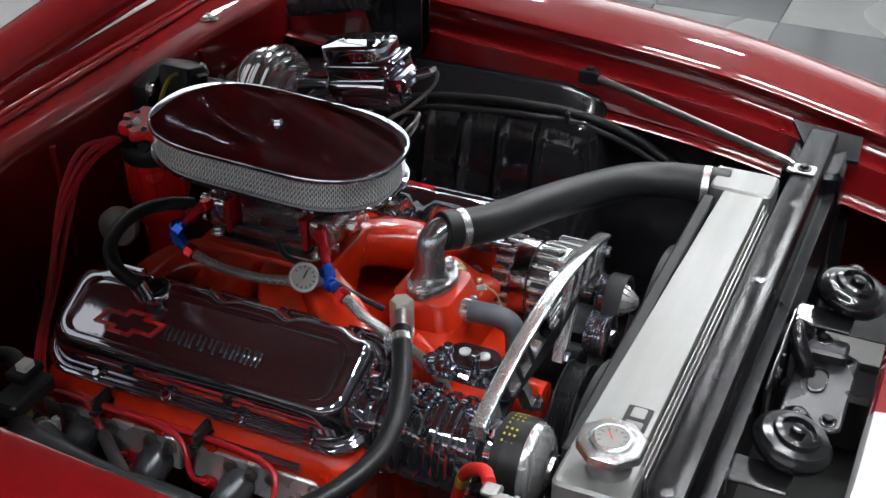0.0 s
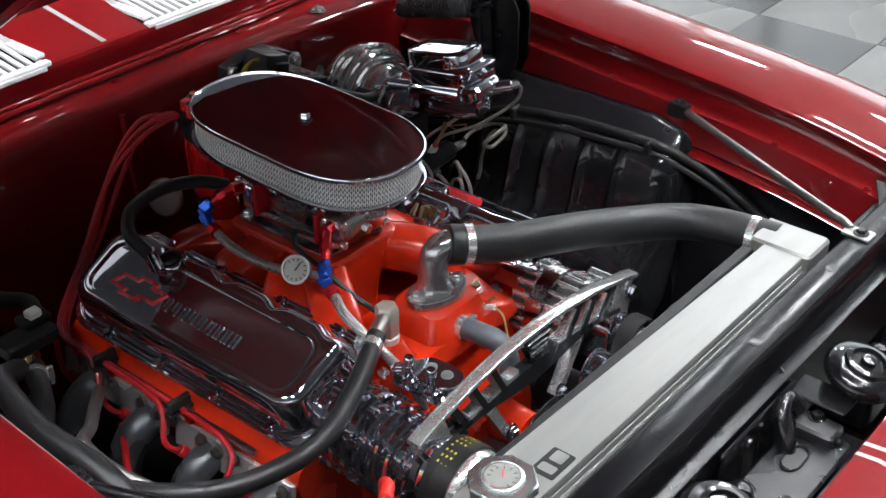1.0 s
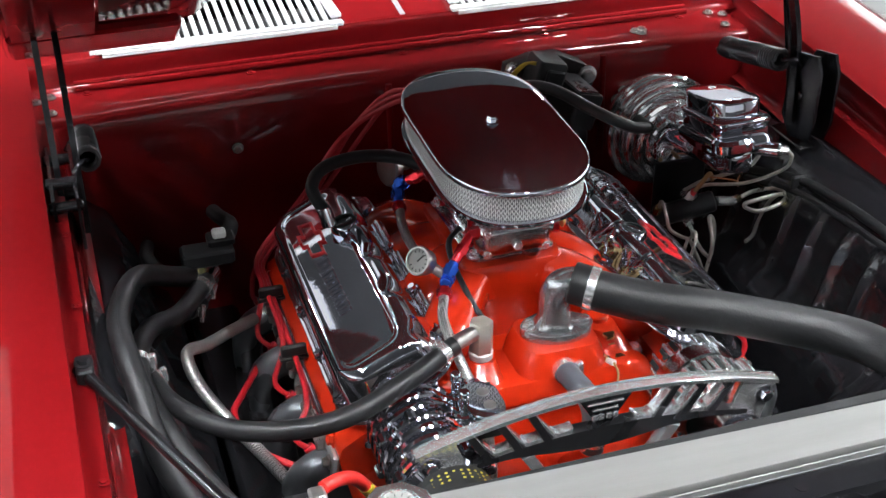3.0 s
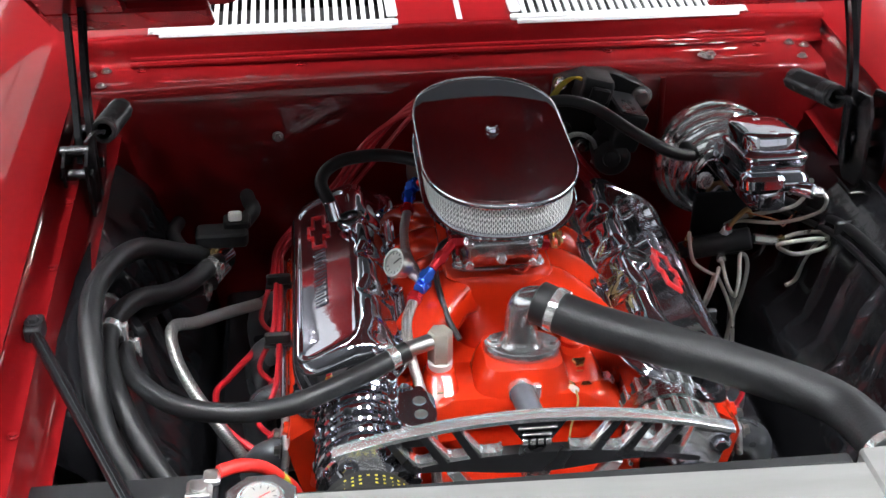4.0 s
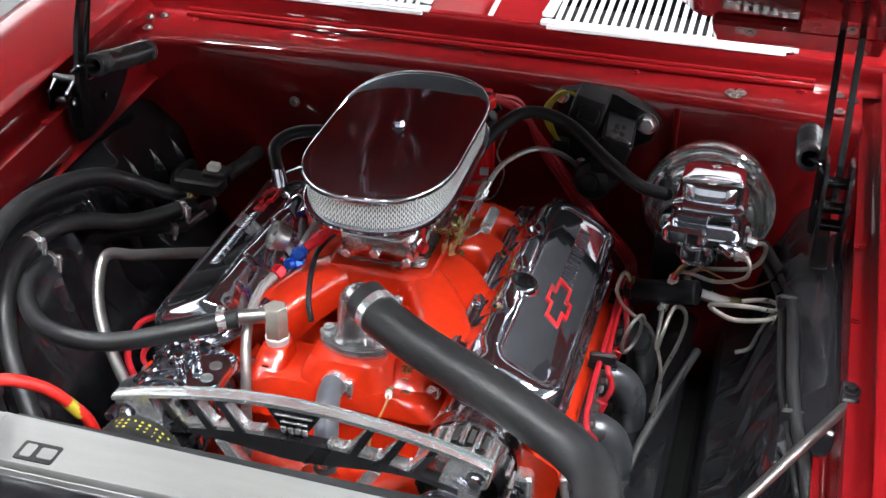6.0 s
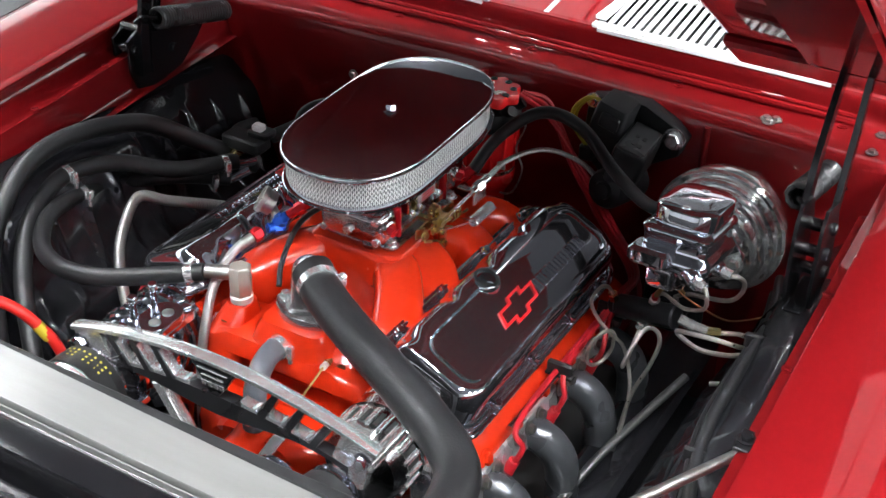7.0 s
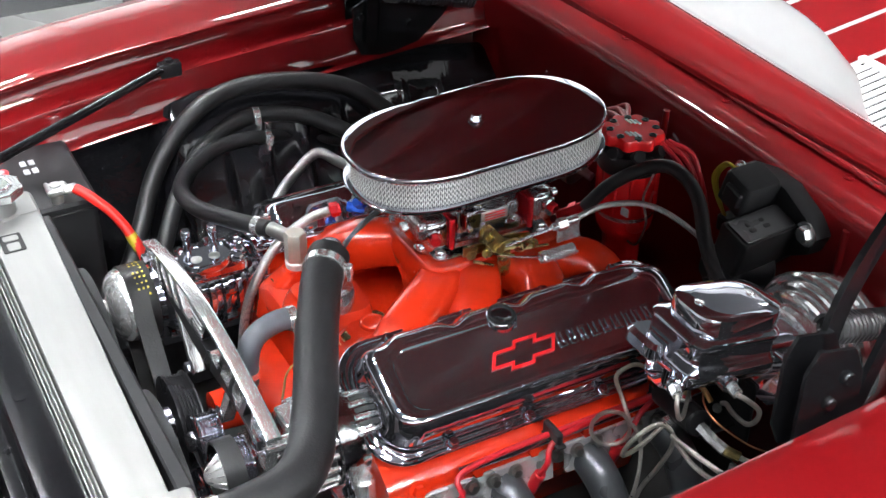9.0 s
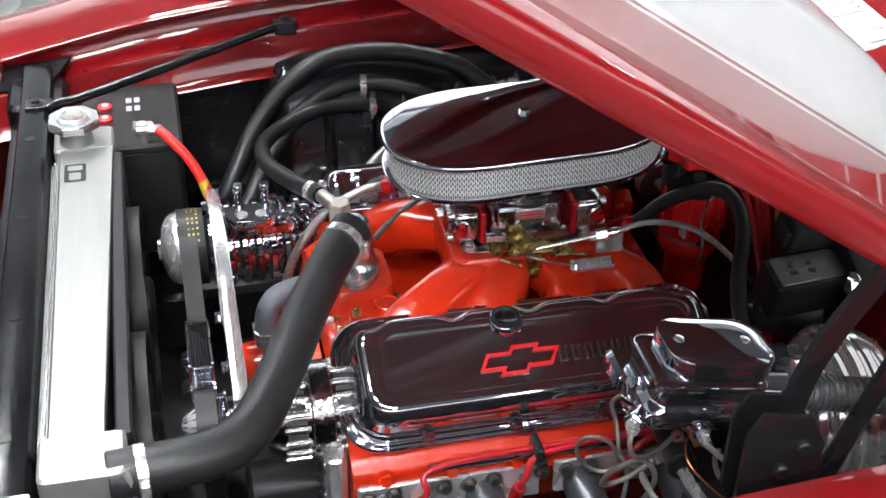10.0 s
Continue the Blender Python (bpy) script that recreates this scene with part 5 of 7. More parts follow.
def clamp(name, p, d, r, label="stainless steel worm-drive hose clamp"):
    bm = bmesh.new()
    m, _ = frame_to(Vector(p) - Vector(d).normalized() * 0.0065, Vector(p) + Vector(d))
    turned(bm, [(r, 0), (r + 0.0016, 0.0005), (r + 0.0016, 0.0125), (r, 0.013)], m, 28)
    block(bm, (r + 0.005, 0, 0.0065), (0.010, 0.022, 0.011), 0.003, 0.002, xf=m)
    rod(bm, (r + 0.005, -0.018, 0.0065), (r + 0.005, 0.006, 0.0065), 0.004, seg=8, xf=m)
    return loose(name, bm, POLISH, label, "hose clamp", "hose clamps")


UP = [(0.031, -0.250, 0.779), (0.069, -0.277, 0.771), (0.122, -0.306, 0.763), (0.187, -0.338, 0.757), (0.250, -0.366, 0.748), (0.308, -0.395, 0.739), (0.352, -0.421, 0.733), (0.384, -0.456, 0.731), (0.400, -0.512, 0.733), (0.408, -0.590, 0.734)]
rh = thing("radiator_hose", (0.03, -0.262, 0.777), "thick black upper radiator hose from water neck to radiator", "hose")
bm = bmesh.new()
tube(bm, UP, 0.0290, 24, 6)
part("hose_body", bm, RUBBER, rh)
for a, b in (((0.029, -0.2485, 0.7795), (0.056, -0.268, 0.774)), ((0.4035, -0.545, 0.7335), (0.408, -0.590, 0.734))):
    bm = bmesh.new()
    rod(bm, a, b, 0.0299, seg=24, bev=0.002)
    part("hose_cuff", bm, RUBBER, rh)
clamp("hose_clamp", (0.053, -0.266, 0.7745), (0.038, -0.027, -0.007), 0.0297)
clamp("hose_clamp", (0.404, -0.552, 0.7335), (0.005, -0.05, 0.0), 0.0297)

# bypass hose
bm = bmesh.new()
tube(bm, [(0.003, -0.292, 0.669), (0.004, -0.325, 0.671), (0.012, -0.358, 0.664), (0.016, -0.374, 0.640), (0.014, -0.378, 0.585)], 0.0165, 16)
loose("bypass_hose", bm, GREYHOSE, "short grey rubber bypass hose on the intake", "hose")
clamp("hose_clamp", (0.003, -0.302, 0.6695), (0, -1, 0.05), 0.0168)
clamp("hose_clamp", (0.015, -0.378, 0.605), (0, 0, -1), 0.0168)

# heater outlet fitting
fit_ = thing("heater_fitting", (-0.102, -0.247, 0.66), "brass coloured hex heater hose fitting on the intake", "pipe fitting")
bm = bmesh.new()
rod(bm, (-0.103, -0.247, 0.676), (-0.103, -0.247, 0.694), 0.0165, 0.0175, 20, 0.003)
part("collar", bm, WHITE, fit_)
bm = bmesh.new()
rings = [[(-0.103 + 0.0175 * math.cos(math.pi * i / 3), -0.247 + 0.0175 * math.sin(math.pi * i / 3), z) for i in range(6)] for z in (0.694, 0.738)]
ring_loft(bm, [[(-0.103 + (x + 0.103) * 0.9, -0.247 + (y + 0.247) * 0.9, z - 0.002) for x, y, z in rings[0]]] + rings + [[(-0.103 + (x + 0.103) * 0.85, -0.247 + (y + 0.247) * 0.85, z + 0.003) for x, y, z in rings[1]]])
part("hex_body", bm, mat("dull_nickel", (0.48, 0.46, 0.40), 0.42, metal=0.6, var=0.15, scale=60), fit_)
bm = bmesh.new()
rod(bm, (-0.110, -0.250, 0.727), (-0.150, -0.268, 0.727), 0.011, seg=14)
part("nipple", bm, STEEL, fit_)

# ---- radiator ----
rad = thing("radiator", (0.02, -0.62, 0.30), "brushed aluminium radiator with wide top tank strip and octagonal cap", "radiator")
bm = bmesh.new()


def strip_ring(z, e):
    """Outline of the top strip, a little narrower towards the driver side."""
    pts = [(-0.318 + e, -0.653 + e), (0.362 - e, -0.653 + e), (0.362 - e, -0.590 - e), (-0.318 + e, -0.573 - e)]
    return [(x, y, z) for x, y in pts]


ring_loft(bm, [strip_ring(0.738, 0.001), strip_ring(0.7395, 0.0), strip_ring(0.7545, 0.0), strip_ring(0.756, 0.0012)])
part("top_strip", bm, BRUSHED, rad)
bm = bmesh.new()
block(bm, (0.018, -0.620, 0.55), (0.70, 0.060, 0.40), 0.003, 0.002)
part("core", bm, mat("dark_radiator_fins", (0.05, 0.05, 0.05), 0.5, metal=0.5, var=0.3, scale=200, stretch=(1, 1, 6)), rad)
for x, w, y, d, z in ((0.393, 0.074, -0.615, 0.098, 0.760), (-0.345, 0.074, -0.618, 0.092, 0.757)):
    bm = bmesh.new()
    block(bm, (x, y, (z + 0.33) / 2), (w, d, z - 0.33), 0.010, 0.004)
    part("side_tank", bm, BRUSHED, rad)
for k in range(4):
    bm = bmesh.new()
    block(bm, (0.018, -0.6565 - 0.0042 * k, 0.738 - 0.006 * k), (0.66, 0.0024, 0.020), 0.0008, 0.0006)
    part("seal_strip", bm, PLATED if k == 1 else BRUSHED, rad)
bm = bmesh.new()
turned(bm, [(0.031, 0.756), (0.026, 0.758), (0.025, 0.780), (0.026, 0.792)], Matrix.Translation((-0.334, -0.628, 0)), 28)
part("filler_neck", bm, BRUSHED, rad)
bm = bmesh.new()
oc = lambda r, z: [(-0.334 + r * math.cos(math.pi * (i + 0.5) / 4), -0.628 + r * math.sin(math.pi * (i + 0.5) / 4), z) for i in range(8)]
ring_loft(bm, [oc(0.039, 0.786), oc(0.041, 0.788), oc(0.041, 0.799), oc(0.039, 0.801), oc(0.027, 0.801), oc(0.025, 0.799)])
cap = part("radiator_cap", bm, mat("satin_alloy", (0.66, 0.66, 0.66), 0.20, metal=0.95, var=0.08, scale=60), rad, "polished octagonal radiator cap")
CAPM = Matrix.Translation((-0.334, -0.628, 0))
bm = bmesh.new()
turned(bm, [(0.0245, 0.7985), (0.0245, 0.8035), (0.0225, 0.8050), (0.0200, 0.8050), (0.0190, 0.8020), (0.0185, 0.8000)], CAPM, 32)
part("dial_bezel", bm, PLATED, cap, "bright bezel round the cap's dial")
bm = bmesh.new()
turned(bm, [(0.0196, 0.8000), (0.0196, 0.8022), (0.0005, 0.8022)], CAPM, 32)
part("cap_dial", bm, mat("pale_cap_dial", (0.20, 0.20, 0.19), 0.40, var=0.10, scale=60), cap, "pale thermometer dial")
bm = bmesh.new()
for k in range(9):
    block(bm, (0.0155, 0, 0.8026), (0.0040, 0.0011, 0.0006), 0.0003, 0.0002, xf=CAPM @ Matrix.Rotation(radians(-120 + 30 * k), 4, "Z"))
part_each("dial_mark", bm, PLASTIC, cap)
bm = bmesh.new()
block(bm, (0.005, 0, 0.8029), (0.014, 0.0016, 0.0006), 0.0004, 0.0002, xf=CAPM @ Matrix.Rotation(radians(35), 4, "Z"))
part("needle", bm, REDPRINT, cap)
bm = bmesh.new()
block(bm, (-0.238, -0.630, 0.7566), (0.050, 0.032, 0.0016), 0.003, 0.0005)
logo = part("maker_plate", bm, PLASTIC, rad, "small dark maker's plate")
bm = bmesh.new()
block(bm, (-0.226, -0.630, 0.7578), (0.020, 0.018, 0.0012), 0.003, 0.0004)
block(bm, (-0.250, -0.630, 0.7578), (0.014, 0.022, 0.0012), 0.003, 0.0004)
part_each("plate_emblem", bm, BRUSHED, logo)
bm = bmesh.new()
rod(bm, (0.408, -0.590, 0.734), (0.404, -0.555, 0.7335), 0.026, seg=20)
part("hose_neck", bm, BRUSHED, rad)
bm = bmesh.new()
tube(bm, [(0.425, -0.568, 0.757), (0.430, -0.564, 0.74), (0.427, -0.563, 0.715)], 0.005, 8)
part("weld_bead", bm, BRUSHED, rad)

fan = thing("cooling_fan", (0.02, -0.55, 0.35), "black electric fan shroud behind the radiator", "fan")
bm = bmesh.new()
for c, s_ in (((0.02, -0.570, 0.735), (0.66, 0.020, 0.025)), ((0.02, -0.570, 0.40), (0.66, 0.020, 0.03)), ((-0.29, -0.570, 0.565), (0.04, 0.020, 0.33)), ((0.33, -0.570, 0.565), (0.04, 0.020, 0.33)), ((0.02, -0.570, 0.565), (0.03, 0.018, 0.33))):
    block(bm, c, s_, 0.004, 0.003)
part_each("shroud_bar", bm, PLASTIC, fan)
for cx in (-0.14, 0.18):
    bm = bmesh.new()
    mm = Matrix.Translation((cx, -0.562, 0.565)) @ Matrix.Rotation(radians(-90), 4, "X")
    turned(bm, [(0.150, -0.01), (0.155, -0.01), (0.155, 0.02), (0.150, 0.02), (0.148, 0.0)], mm, 40)
    ringo = part("fan_ring", bm, PLASTIC, fan)
    bm = bmesh.new()
    for k in range(8):
        a = 2 * math.pi * k / 8
        rod(bm, (0.035 * math.cos(a), 0.035 * math.sin(a), 0.012), (0.150 * math.cos(a), 0.150 * math.sin(a), 0.012), 0.004, seg=6, xf=mm)
    part_each("fan_spoke", bm, PLASTIC, ringo)
    bm = bmesh.new()
    turned(bm, [(0.045, -0.01), (0.045, 0.022), (0.038, 0.028)], mm, 24)
    part("hub", bm, PLASTIC, ringo)
    for k in range(7):
        bm = bmesh.new()
        a = 2 * math.pi * k / 7
        mk = mm @ Matrix.Rotation(a, 4, "Z") @ Matrix.Translation((0.092, 0, 0)) @ Matrix.Rotation(radians(28), 4, "X")
        block(bm, (0, 0, 0), (0.10, 0.045, 0.003), 0.012, 0.001, xf=mk)
        part("blade", bm, PLASTIC, ringo)

# ---- accessory drive ----
brk = thing("accessory_bracket", (0, -0.43, 0.60), "polished billet arched accessory drive bracket with slanted cutouts", "bracket")


def arch(x, drop=0.0):
    return 0.732 - 0.60 * x * x - drop


Y0, Y1 = -0.438, -0.420
bm = bmesh.new()
xs = [-0.258 + 0.516 * k / 40 for k in range(41)]
ring_loft(bm, [[(x, Y0 - 0.001, arch(x) - 0.001), (x, Y0 + 0.001, arch(x)), (x, Y1 - 0.001, arch(x)), (x, Y1 + 0.001, arch(x) - 0.001), (x, Y1 + 0.001, arch(x) - 0.007), (x, Y0 - 0.001, arch(x) - 0.007)] for x in xs])
part("arch_rail", bm, POLISH, brk, "polished top rail", angle=30)
BLACKED = mat("black_anodised_plate", (0.035, 0.035, 0.038), 0.3, metal=0.6, var=0.15, scale=60)
low = lambda x: 0.676 - 0.55 * x * x
bm = bmesh.new()
xs2 = [-0.215 + 0.43 * k / 30 for k in range(31)]
ring_loft(bm, [[(x, Y0, low(x)), (x, Y1, low(x)), (x, Y1, low(x) - 0.020 - 0.012 * math.cos(x * 18)), (x, Y0, low(x) - 0.020 - 0.012 * math.cos(x * 18))] for x in xs2])
part("lower_plate", bm, BLACKED, brk, "black anodised truss plate", angle=30)
bm = bmesh.new()
prism(bm, [(-0.040, arch(0.04) - 0.004), (0.040, arch(0.04) - 0.004), (0.008, low(0) + 0.002), (-0.008, low(0) + 0.002)], Y0, Y1)
part("centre_shield", bm, BLACKED, brk)
for s in (1, -1):
    for n_, x in enumerate((0.036, 0.077, 0.118, 0.159)):
        bot, top = x, x + 0.026
        if n_:
            bm = bmesh.new()
            prism(bm, [(s * (top - 0.005), arch(top) - 0.006), (s * (top + 0.007), arch(top) - 0.006), (s * (bot + 0.006), low(bot) - 0.002), (s * (bot - 0.006), low(bot) - 0.002)], Y0, Y1)
            part("slanted_rib", bm, BLACKED, brk)
            bm = bmesh.new()
            prism(bm, [(s * (top - 0.008), arch(top) - 0.012), (s * (top - 0.0045), arch(top) - 0.010), (s * (bot - 0.0055), low(bot) + 0.003), (s * (bot - 0.0095), low(bot) + 0.005)], Y0 + 0.001, Y1 - 0.001)
            part("rib_bevel", bm, POLISH, brk, "bright machined bevel")
        if n_ < 3:
            bm = bmesh.new()
            q0, q1 = x + 0.007, x + 0.034
            prism(bm, [(s * q0, low(q0) + 0.009), (s * (q0 + 0.004), low(q0) + 0.0065), (s * (q1 - 0.004), low(q1) + 0.0065), (s * q1, low(q1) + 0.009), (s * q1, low(q1) - 0.001), (s * q0, low(q0) - 0.001)], Y0 + 0.0005, Y1 - 0.0005)
            part("slot_bevel", bm, POLISH, brk, "bright machined bevel")
    bm = bmesh.new()
    prism(bm, [(s * 0.098, 0.655), (s * 0.114, 0.650), (s * 0.066, 0.572), (s * 0.052, 0.578)], Y0, Y1)
    part("diagonal_leg", bm, POLISH, brk)
    bm = bmesh.new()
    prism(bm, [(s * 0.255, arch(0.255) - 0.004), (s * 0.205, arch(0.205) - 0.004), (s * 0.186, 0.650), (s * 0.205, 0.612), (s * 0.236, 0.62)], Y0 + 0.001, Y1 - 0.001)
    part("end_plate", bm, POLISH, brk)
    bolts("bracket_bolt", CHROME, brk, [(s * 0.238, Y0, 0.672), (s * 0.205, Y0, 0.632), (s * 0.060, Y0, 0.585)], (0, -1, 0), 0.009, 0.010)
bm = bmesh.new()
for k, w in enumerate((0.050, 0.036)):
    block(bm, (0, Y0 - 0.001, 0.716 - 0.010 * k), (w, 0.003, 0.003), 0.001, 0.0008)
for k in range(4):
    block(bm, (-0.015 + 0.010 * k, Y0 - 0.001, 0.694), (0.007, 0.003, 0.009), 0.001, 0.0008)
part_each("shield_emblem", bm, POLISH, brk)


def pulley(name, x, z, r, y=-0.475, depth=0.034, face=CHROME, label="chromed pulley on the engine front", grooves=True):
    t = thing(name, (x, y, z), label, "pulley", "drive pulleys")
    M = Matrix.Translation((x, y, z)) @ Matrix.Rotation(radians(90), 4, "X")
    bm = bmesh.new()
    prof = [(r * 0.3, -0.5 * depth), (r + 0.003, -0.5 * depth), (r + 0.003, -0.42 * depth)]
    if grooves:
        for k in range(6):
            zz = (-0.38 + 0.76 * k / 6) * depth
            prof += [(r - 0.003, zz), (r, zz + 0.05 * depth)]
    prof += [(r + 0.003, 0.42 * depth), (r + 0.003, 0.5 * depth), (r - 0.002, 0.52 * depth)]
    turned(bm, prof, M, 40)
    part("rim", bm, face, t)
    bm = bmesh.new()
    turned(bm, [(r - 0.003, 0.48 * depth), (r * 0.80, 0.46 * depth), (r * 0.62, 0.20 * depth), (r * 0.45, 0.22 * depth), (r * 0.40, 0.75 * depth), (r * 0.30, 0.85 * depth), (0.001, 0.9 * depth)], M, 40)
    part("face", bm, CHROME, t)
    bolts("pulley_bolt", POLISH, t, [M @ Vector((r * 0.53 * math.cos(6.283 * k / 5), r * 0.53 * math.sin(6.283 * k / 5), 0.2 * depth)) for k in range(5)], (0, -1, 0), 0.006, 0.006)
    return t


pulley("water_pump_pulley", 0.0, 0.540, 0.070, label="black ribbed water pump pulley with chrome face", face=BLACKED)
pulley("crank_pulley", 0.0, 0.36, 0.085, label="chromed crankshaft pulley low at the engine front")
pulley("idler_pulley", 0.115, 0.600, 0.034, label="small chromed idler pulley")
pulley("alternator_pulley", 0.200, 0.616, 0.034, y=-0.462, depth=0.030, label="polished alternator pulley with a fluted nose")
# belt
bm = bmesh.new()


def belt_path(circles):
    pts = []
    n = len(circles)
    for i, (x, z, r, a0, a1) in enumerate(circles):
        for k in range(9):
            a = radians(a0 + (a1 - a0) * k / 8)
            pts.append((x + r * math.cos(a), z + r * math.sin(a)))
    return pts


def run(o):
    return belt_path([(-0.215, 0.615, 0.058 + o, 215, 15), (0.0, 0.540, 0.070 - o, 205, 325), (0.200, 0.610, 0.040 + o, 175, -20), (0.0, 0.36, 0.085 + o, -15, -160)])


bp, inner = run(0.004), run(0.0)
ring_loft(bm, [[(x, -0.489, z) for x, z in bp], [(x, -0.461, z) for x, z in bp], [(x, -0.461, z) for x, z in inner], [(x, -0.489, z) for x, z in inner], [(x, -0.489, z) for x, z in bp]], cap0=False, cap1=False)
loose("serpentine_belt", bm, RUBBER, "black ribbed serpentine drive belt", "belt")

# air conditioning compressor
comp = thing("compressor", (-0.20, -0.38, 0.56), "chromed air conditioning compressor with black label band", "compressor")
M = Matrix.Translation((-0.215, -0.47, 0.615)) @ Matrix.Rotation(radians(90), 4, "X")
bm = bmesh.new()
turned(bm, [(0.058, 0.012), (0.058, 0.022), (0.054, 0.032), (0.045, 0.040), (0.030, 0.046), (0.018, 0.047), (0.017, 0.052), (0.002, 0.053)], M, 40)
part("clutch_hub", bm, PLATED, comp, "bright aluminium clutch hub")
bm = bmesh.new()
turned(bm, [(0.05, -0.022), (0.0605, -0.022), (0.0605, 0.012), (0.05, 0.013)], M, 40)
band = part("clutch_band", bm, PLASTIC, comp, "black band with yellow print")
bm = bmesh.new()
for row in range(3):
    for k in range(9):
        a = radians(62 + k * 9.5)
        mm = M @ Matrix.Rotation(-a + math.pi, 4, "Z") @ Matrix.Translation((0.0607, 0, -0.012 + row * 0.007))
        block(bm, (0, 0, 0), (0.0010, 0.0036, 0.0030), 0.001, 0.0004, xf=mm)
part_each("print_bar", bm, YELLOW, band)
bm = bmesh.new()
prof = [(0.035, -0.222), (0.052, -0.214), (0.058, -0.204)]
for k in range(7):
    z = -0.198 + 0.022 * k
    prof += [(0.064, z), (0.0665, z + 0.003), (0.0665, z + 0.010), (0.064, z + 0.013), (0.056, z + 0.015), (0.056, z + 0.020)]
prof += [(0.058, -0.042), (0.050, -0.034), (0.047, -0.022)]
turned(bm, prof, M, 44)
part("body", bm, CHROME, comp, angle=30)
bm = bmesh.new()
for k in range(8):
    a = 2 * math.pi * k / 8 + 0.3
    for z0, z1 in ((-0.205, -0.186), (-0.140, -0.120), (-0.062, -0.040)):
        rod(bm, (0.066 * math.cos(a), 0.066 * math.sin(a), z0), (0.066 * math.cos(a), 0.066 * math.sin(a), z1), 0.0075, seg=8, bev=0.0015, xf=M)
part_each("body_lug", bm, CHROME, comp)
bm = bmesh.new()
block(bm, (-0.152, -0.362, 0.686), (0.042, 0.104, 0.020), 0.014, 0.005)
part("manifold_block", bm, CHROME, comp)
plate = rrect(0.026, 0.040, 0.0255, 0.0, 8, -0.147, -0.376)
bm = bmesh.new()
ring_loft(bm, [[(-0.147 + (x + 0.147) * k, -0.376 + (y + 0.376) * k, z) for x, y, _ in plate] for k, z in ((0.90, 0.694), (0.97, 0.698), (1.0, 0.701), (1.0, 0.709), (0.96, 0.7115))])
plate = part("manifold_plate", bm, CHROME, comp, "chromed oval port plate")
bm = bmesh.new()
for y in (-0.390, -0.362):
    turned(bm, [(0.0085, 0.7112), (0.0085, 0.7128), (0.0058, 0.7130), (0.0055, 0.7122), (0.0005, 0.7122)], Matrix.Translation((-0.142, y, 0)), 18)
part_each("port", bm, CAST, plate)
bm = bmesh.new()
for x, y in ((-0.178, -0.392), (-0.176, -0.352)):
    turned(bm, [(0.010, 0.695), (0.010, 0.706), (0.0065, 0.708), (0.0060, 0.730), (0.0075, 0.732), (0.0075, 0.742), (0.006, 0.744)], Matrix.Translation((x, y, 0)), 14)
part_each("service_valve", bm, CHROME, comp)
bolts("manifold_bolt", CHROME, comp, [(-0.158, -0.318, 0.696), (-0.140, -0.326, 0.696)], (0, 0, 1), 0.008, 0.008)
bm = bmesh.new()
block(bm, (-0.152, -0.4155, 0.686), (0.036, 0.004, 0.012), 0.004, 0.001)
part("name_plate", bm, PLASTIC, comp)

# alternator
alt = thing("alternator", (0.205, -0.33, 0.55), "polished finned alternator behind the drive bracket", "alternator")
M = Matrix.Translation((0.203, -0.405, 0.612)) @ Matrix.Rotation(radians(90), 4, "X")
bm = bmesh.new()
turned(bm, [(0.030, -0.135), (0.054, -0.132), (0.062, -0.124), (0.063, -0.094), (0.0665, -0.092), (0.0665, -0.066), (0.063, -0.064), (0.063, -0.026), (0.055, -0.008), (0.032, -0.003), (0.018, 0.004), (0.016, 0.03)], M, 44)
part("housing", bm, CARBM, alt)
bm = bmesh.new()
for k in range(20):
    a = 2 * math.pi * k / 20
    block(bm, (0.0630, 0, -0.044), (0.008, 0.0065, 0.034), 0.002, 0.001, xf=M @ Matrix.Rotation(a, 4, "Z"))
    block(bm, (0.0620, 0, -0.110), (0.008, 0.0065, 0.030), 0.002, 0.001, xf=M @ Matrix.Rotation(a, 4, "Z"))
part_each("cooling_fin", bm, PLATED, alt)
# dark plates between the fins, painted as the shade of open slots
bm = bmesh.new()
for k in range(20):
    a = 2 * math.pi * (k + 0.5) / 20
    block(bm, (0.0632, 0, -0.044), (0.0016, 0.0075, 0.026), 0.001, 0.0004, xf=M @ Matrix.Rotation(a, 4, "Z"))
    block(bm, (0.0625, 0, -0.110), (0.0016, 0.0075, 0.022), 0.001, 0.0004, xf=M @ Matrix.Rotation(a, 4, "Z"))
part_each("slot_shade", bm, SHADE, alt)
bm = bmesh.new()
turned(bm, [(0.026, 0.070), (0.025, 0.078), (0.016, 0.094), (0.006, 0.103), (0.0005, 0.104)], M, 28)
nose = part("nose_cone", bm, SATIN, alt, "satin fluted nose cone")
bm = bmesh.new()
for k in range(12):
    a = 2 * math.pi * k / 12
    rod(bm, (0.0255 * math.cos(a), 0.0255 * math.sin(a), 0.078), (0.010 * math.cos(a), 0.010 * math.sin(a), 0.1005), 0.0014, 0.0008, 6, xf=M)
part_each("flute", bm, POLISH, nose)
bm = bmesh.new()
block(bm, (0.262, -0.315, 0.535), (0.050, 0.030, 0.110), 0.010, 0.004)
block(bm, (0.235, -0.318, 0.490), (0.120, 0.026, 0.030), 0.008, 0.004)
part("lower_mount", bm, POLISH, alt)
bolts("mount_bolt", CHROME, alt, [(0.265, -0.330, 0.565), (0.265, -0.330, 0.510), (0.205, -0.331, 0.490)], (0, -1, 0), 0.009, 0.010)
bm = bmesh.new()
block(bm, (0.200, -0.375, 0.664), (0.045, 0.050, 0.018), 0.004, 0.003)
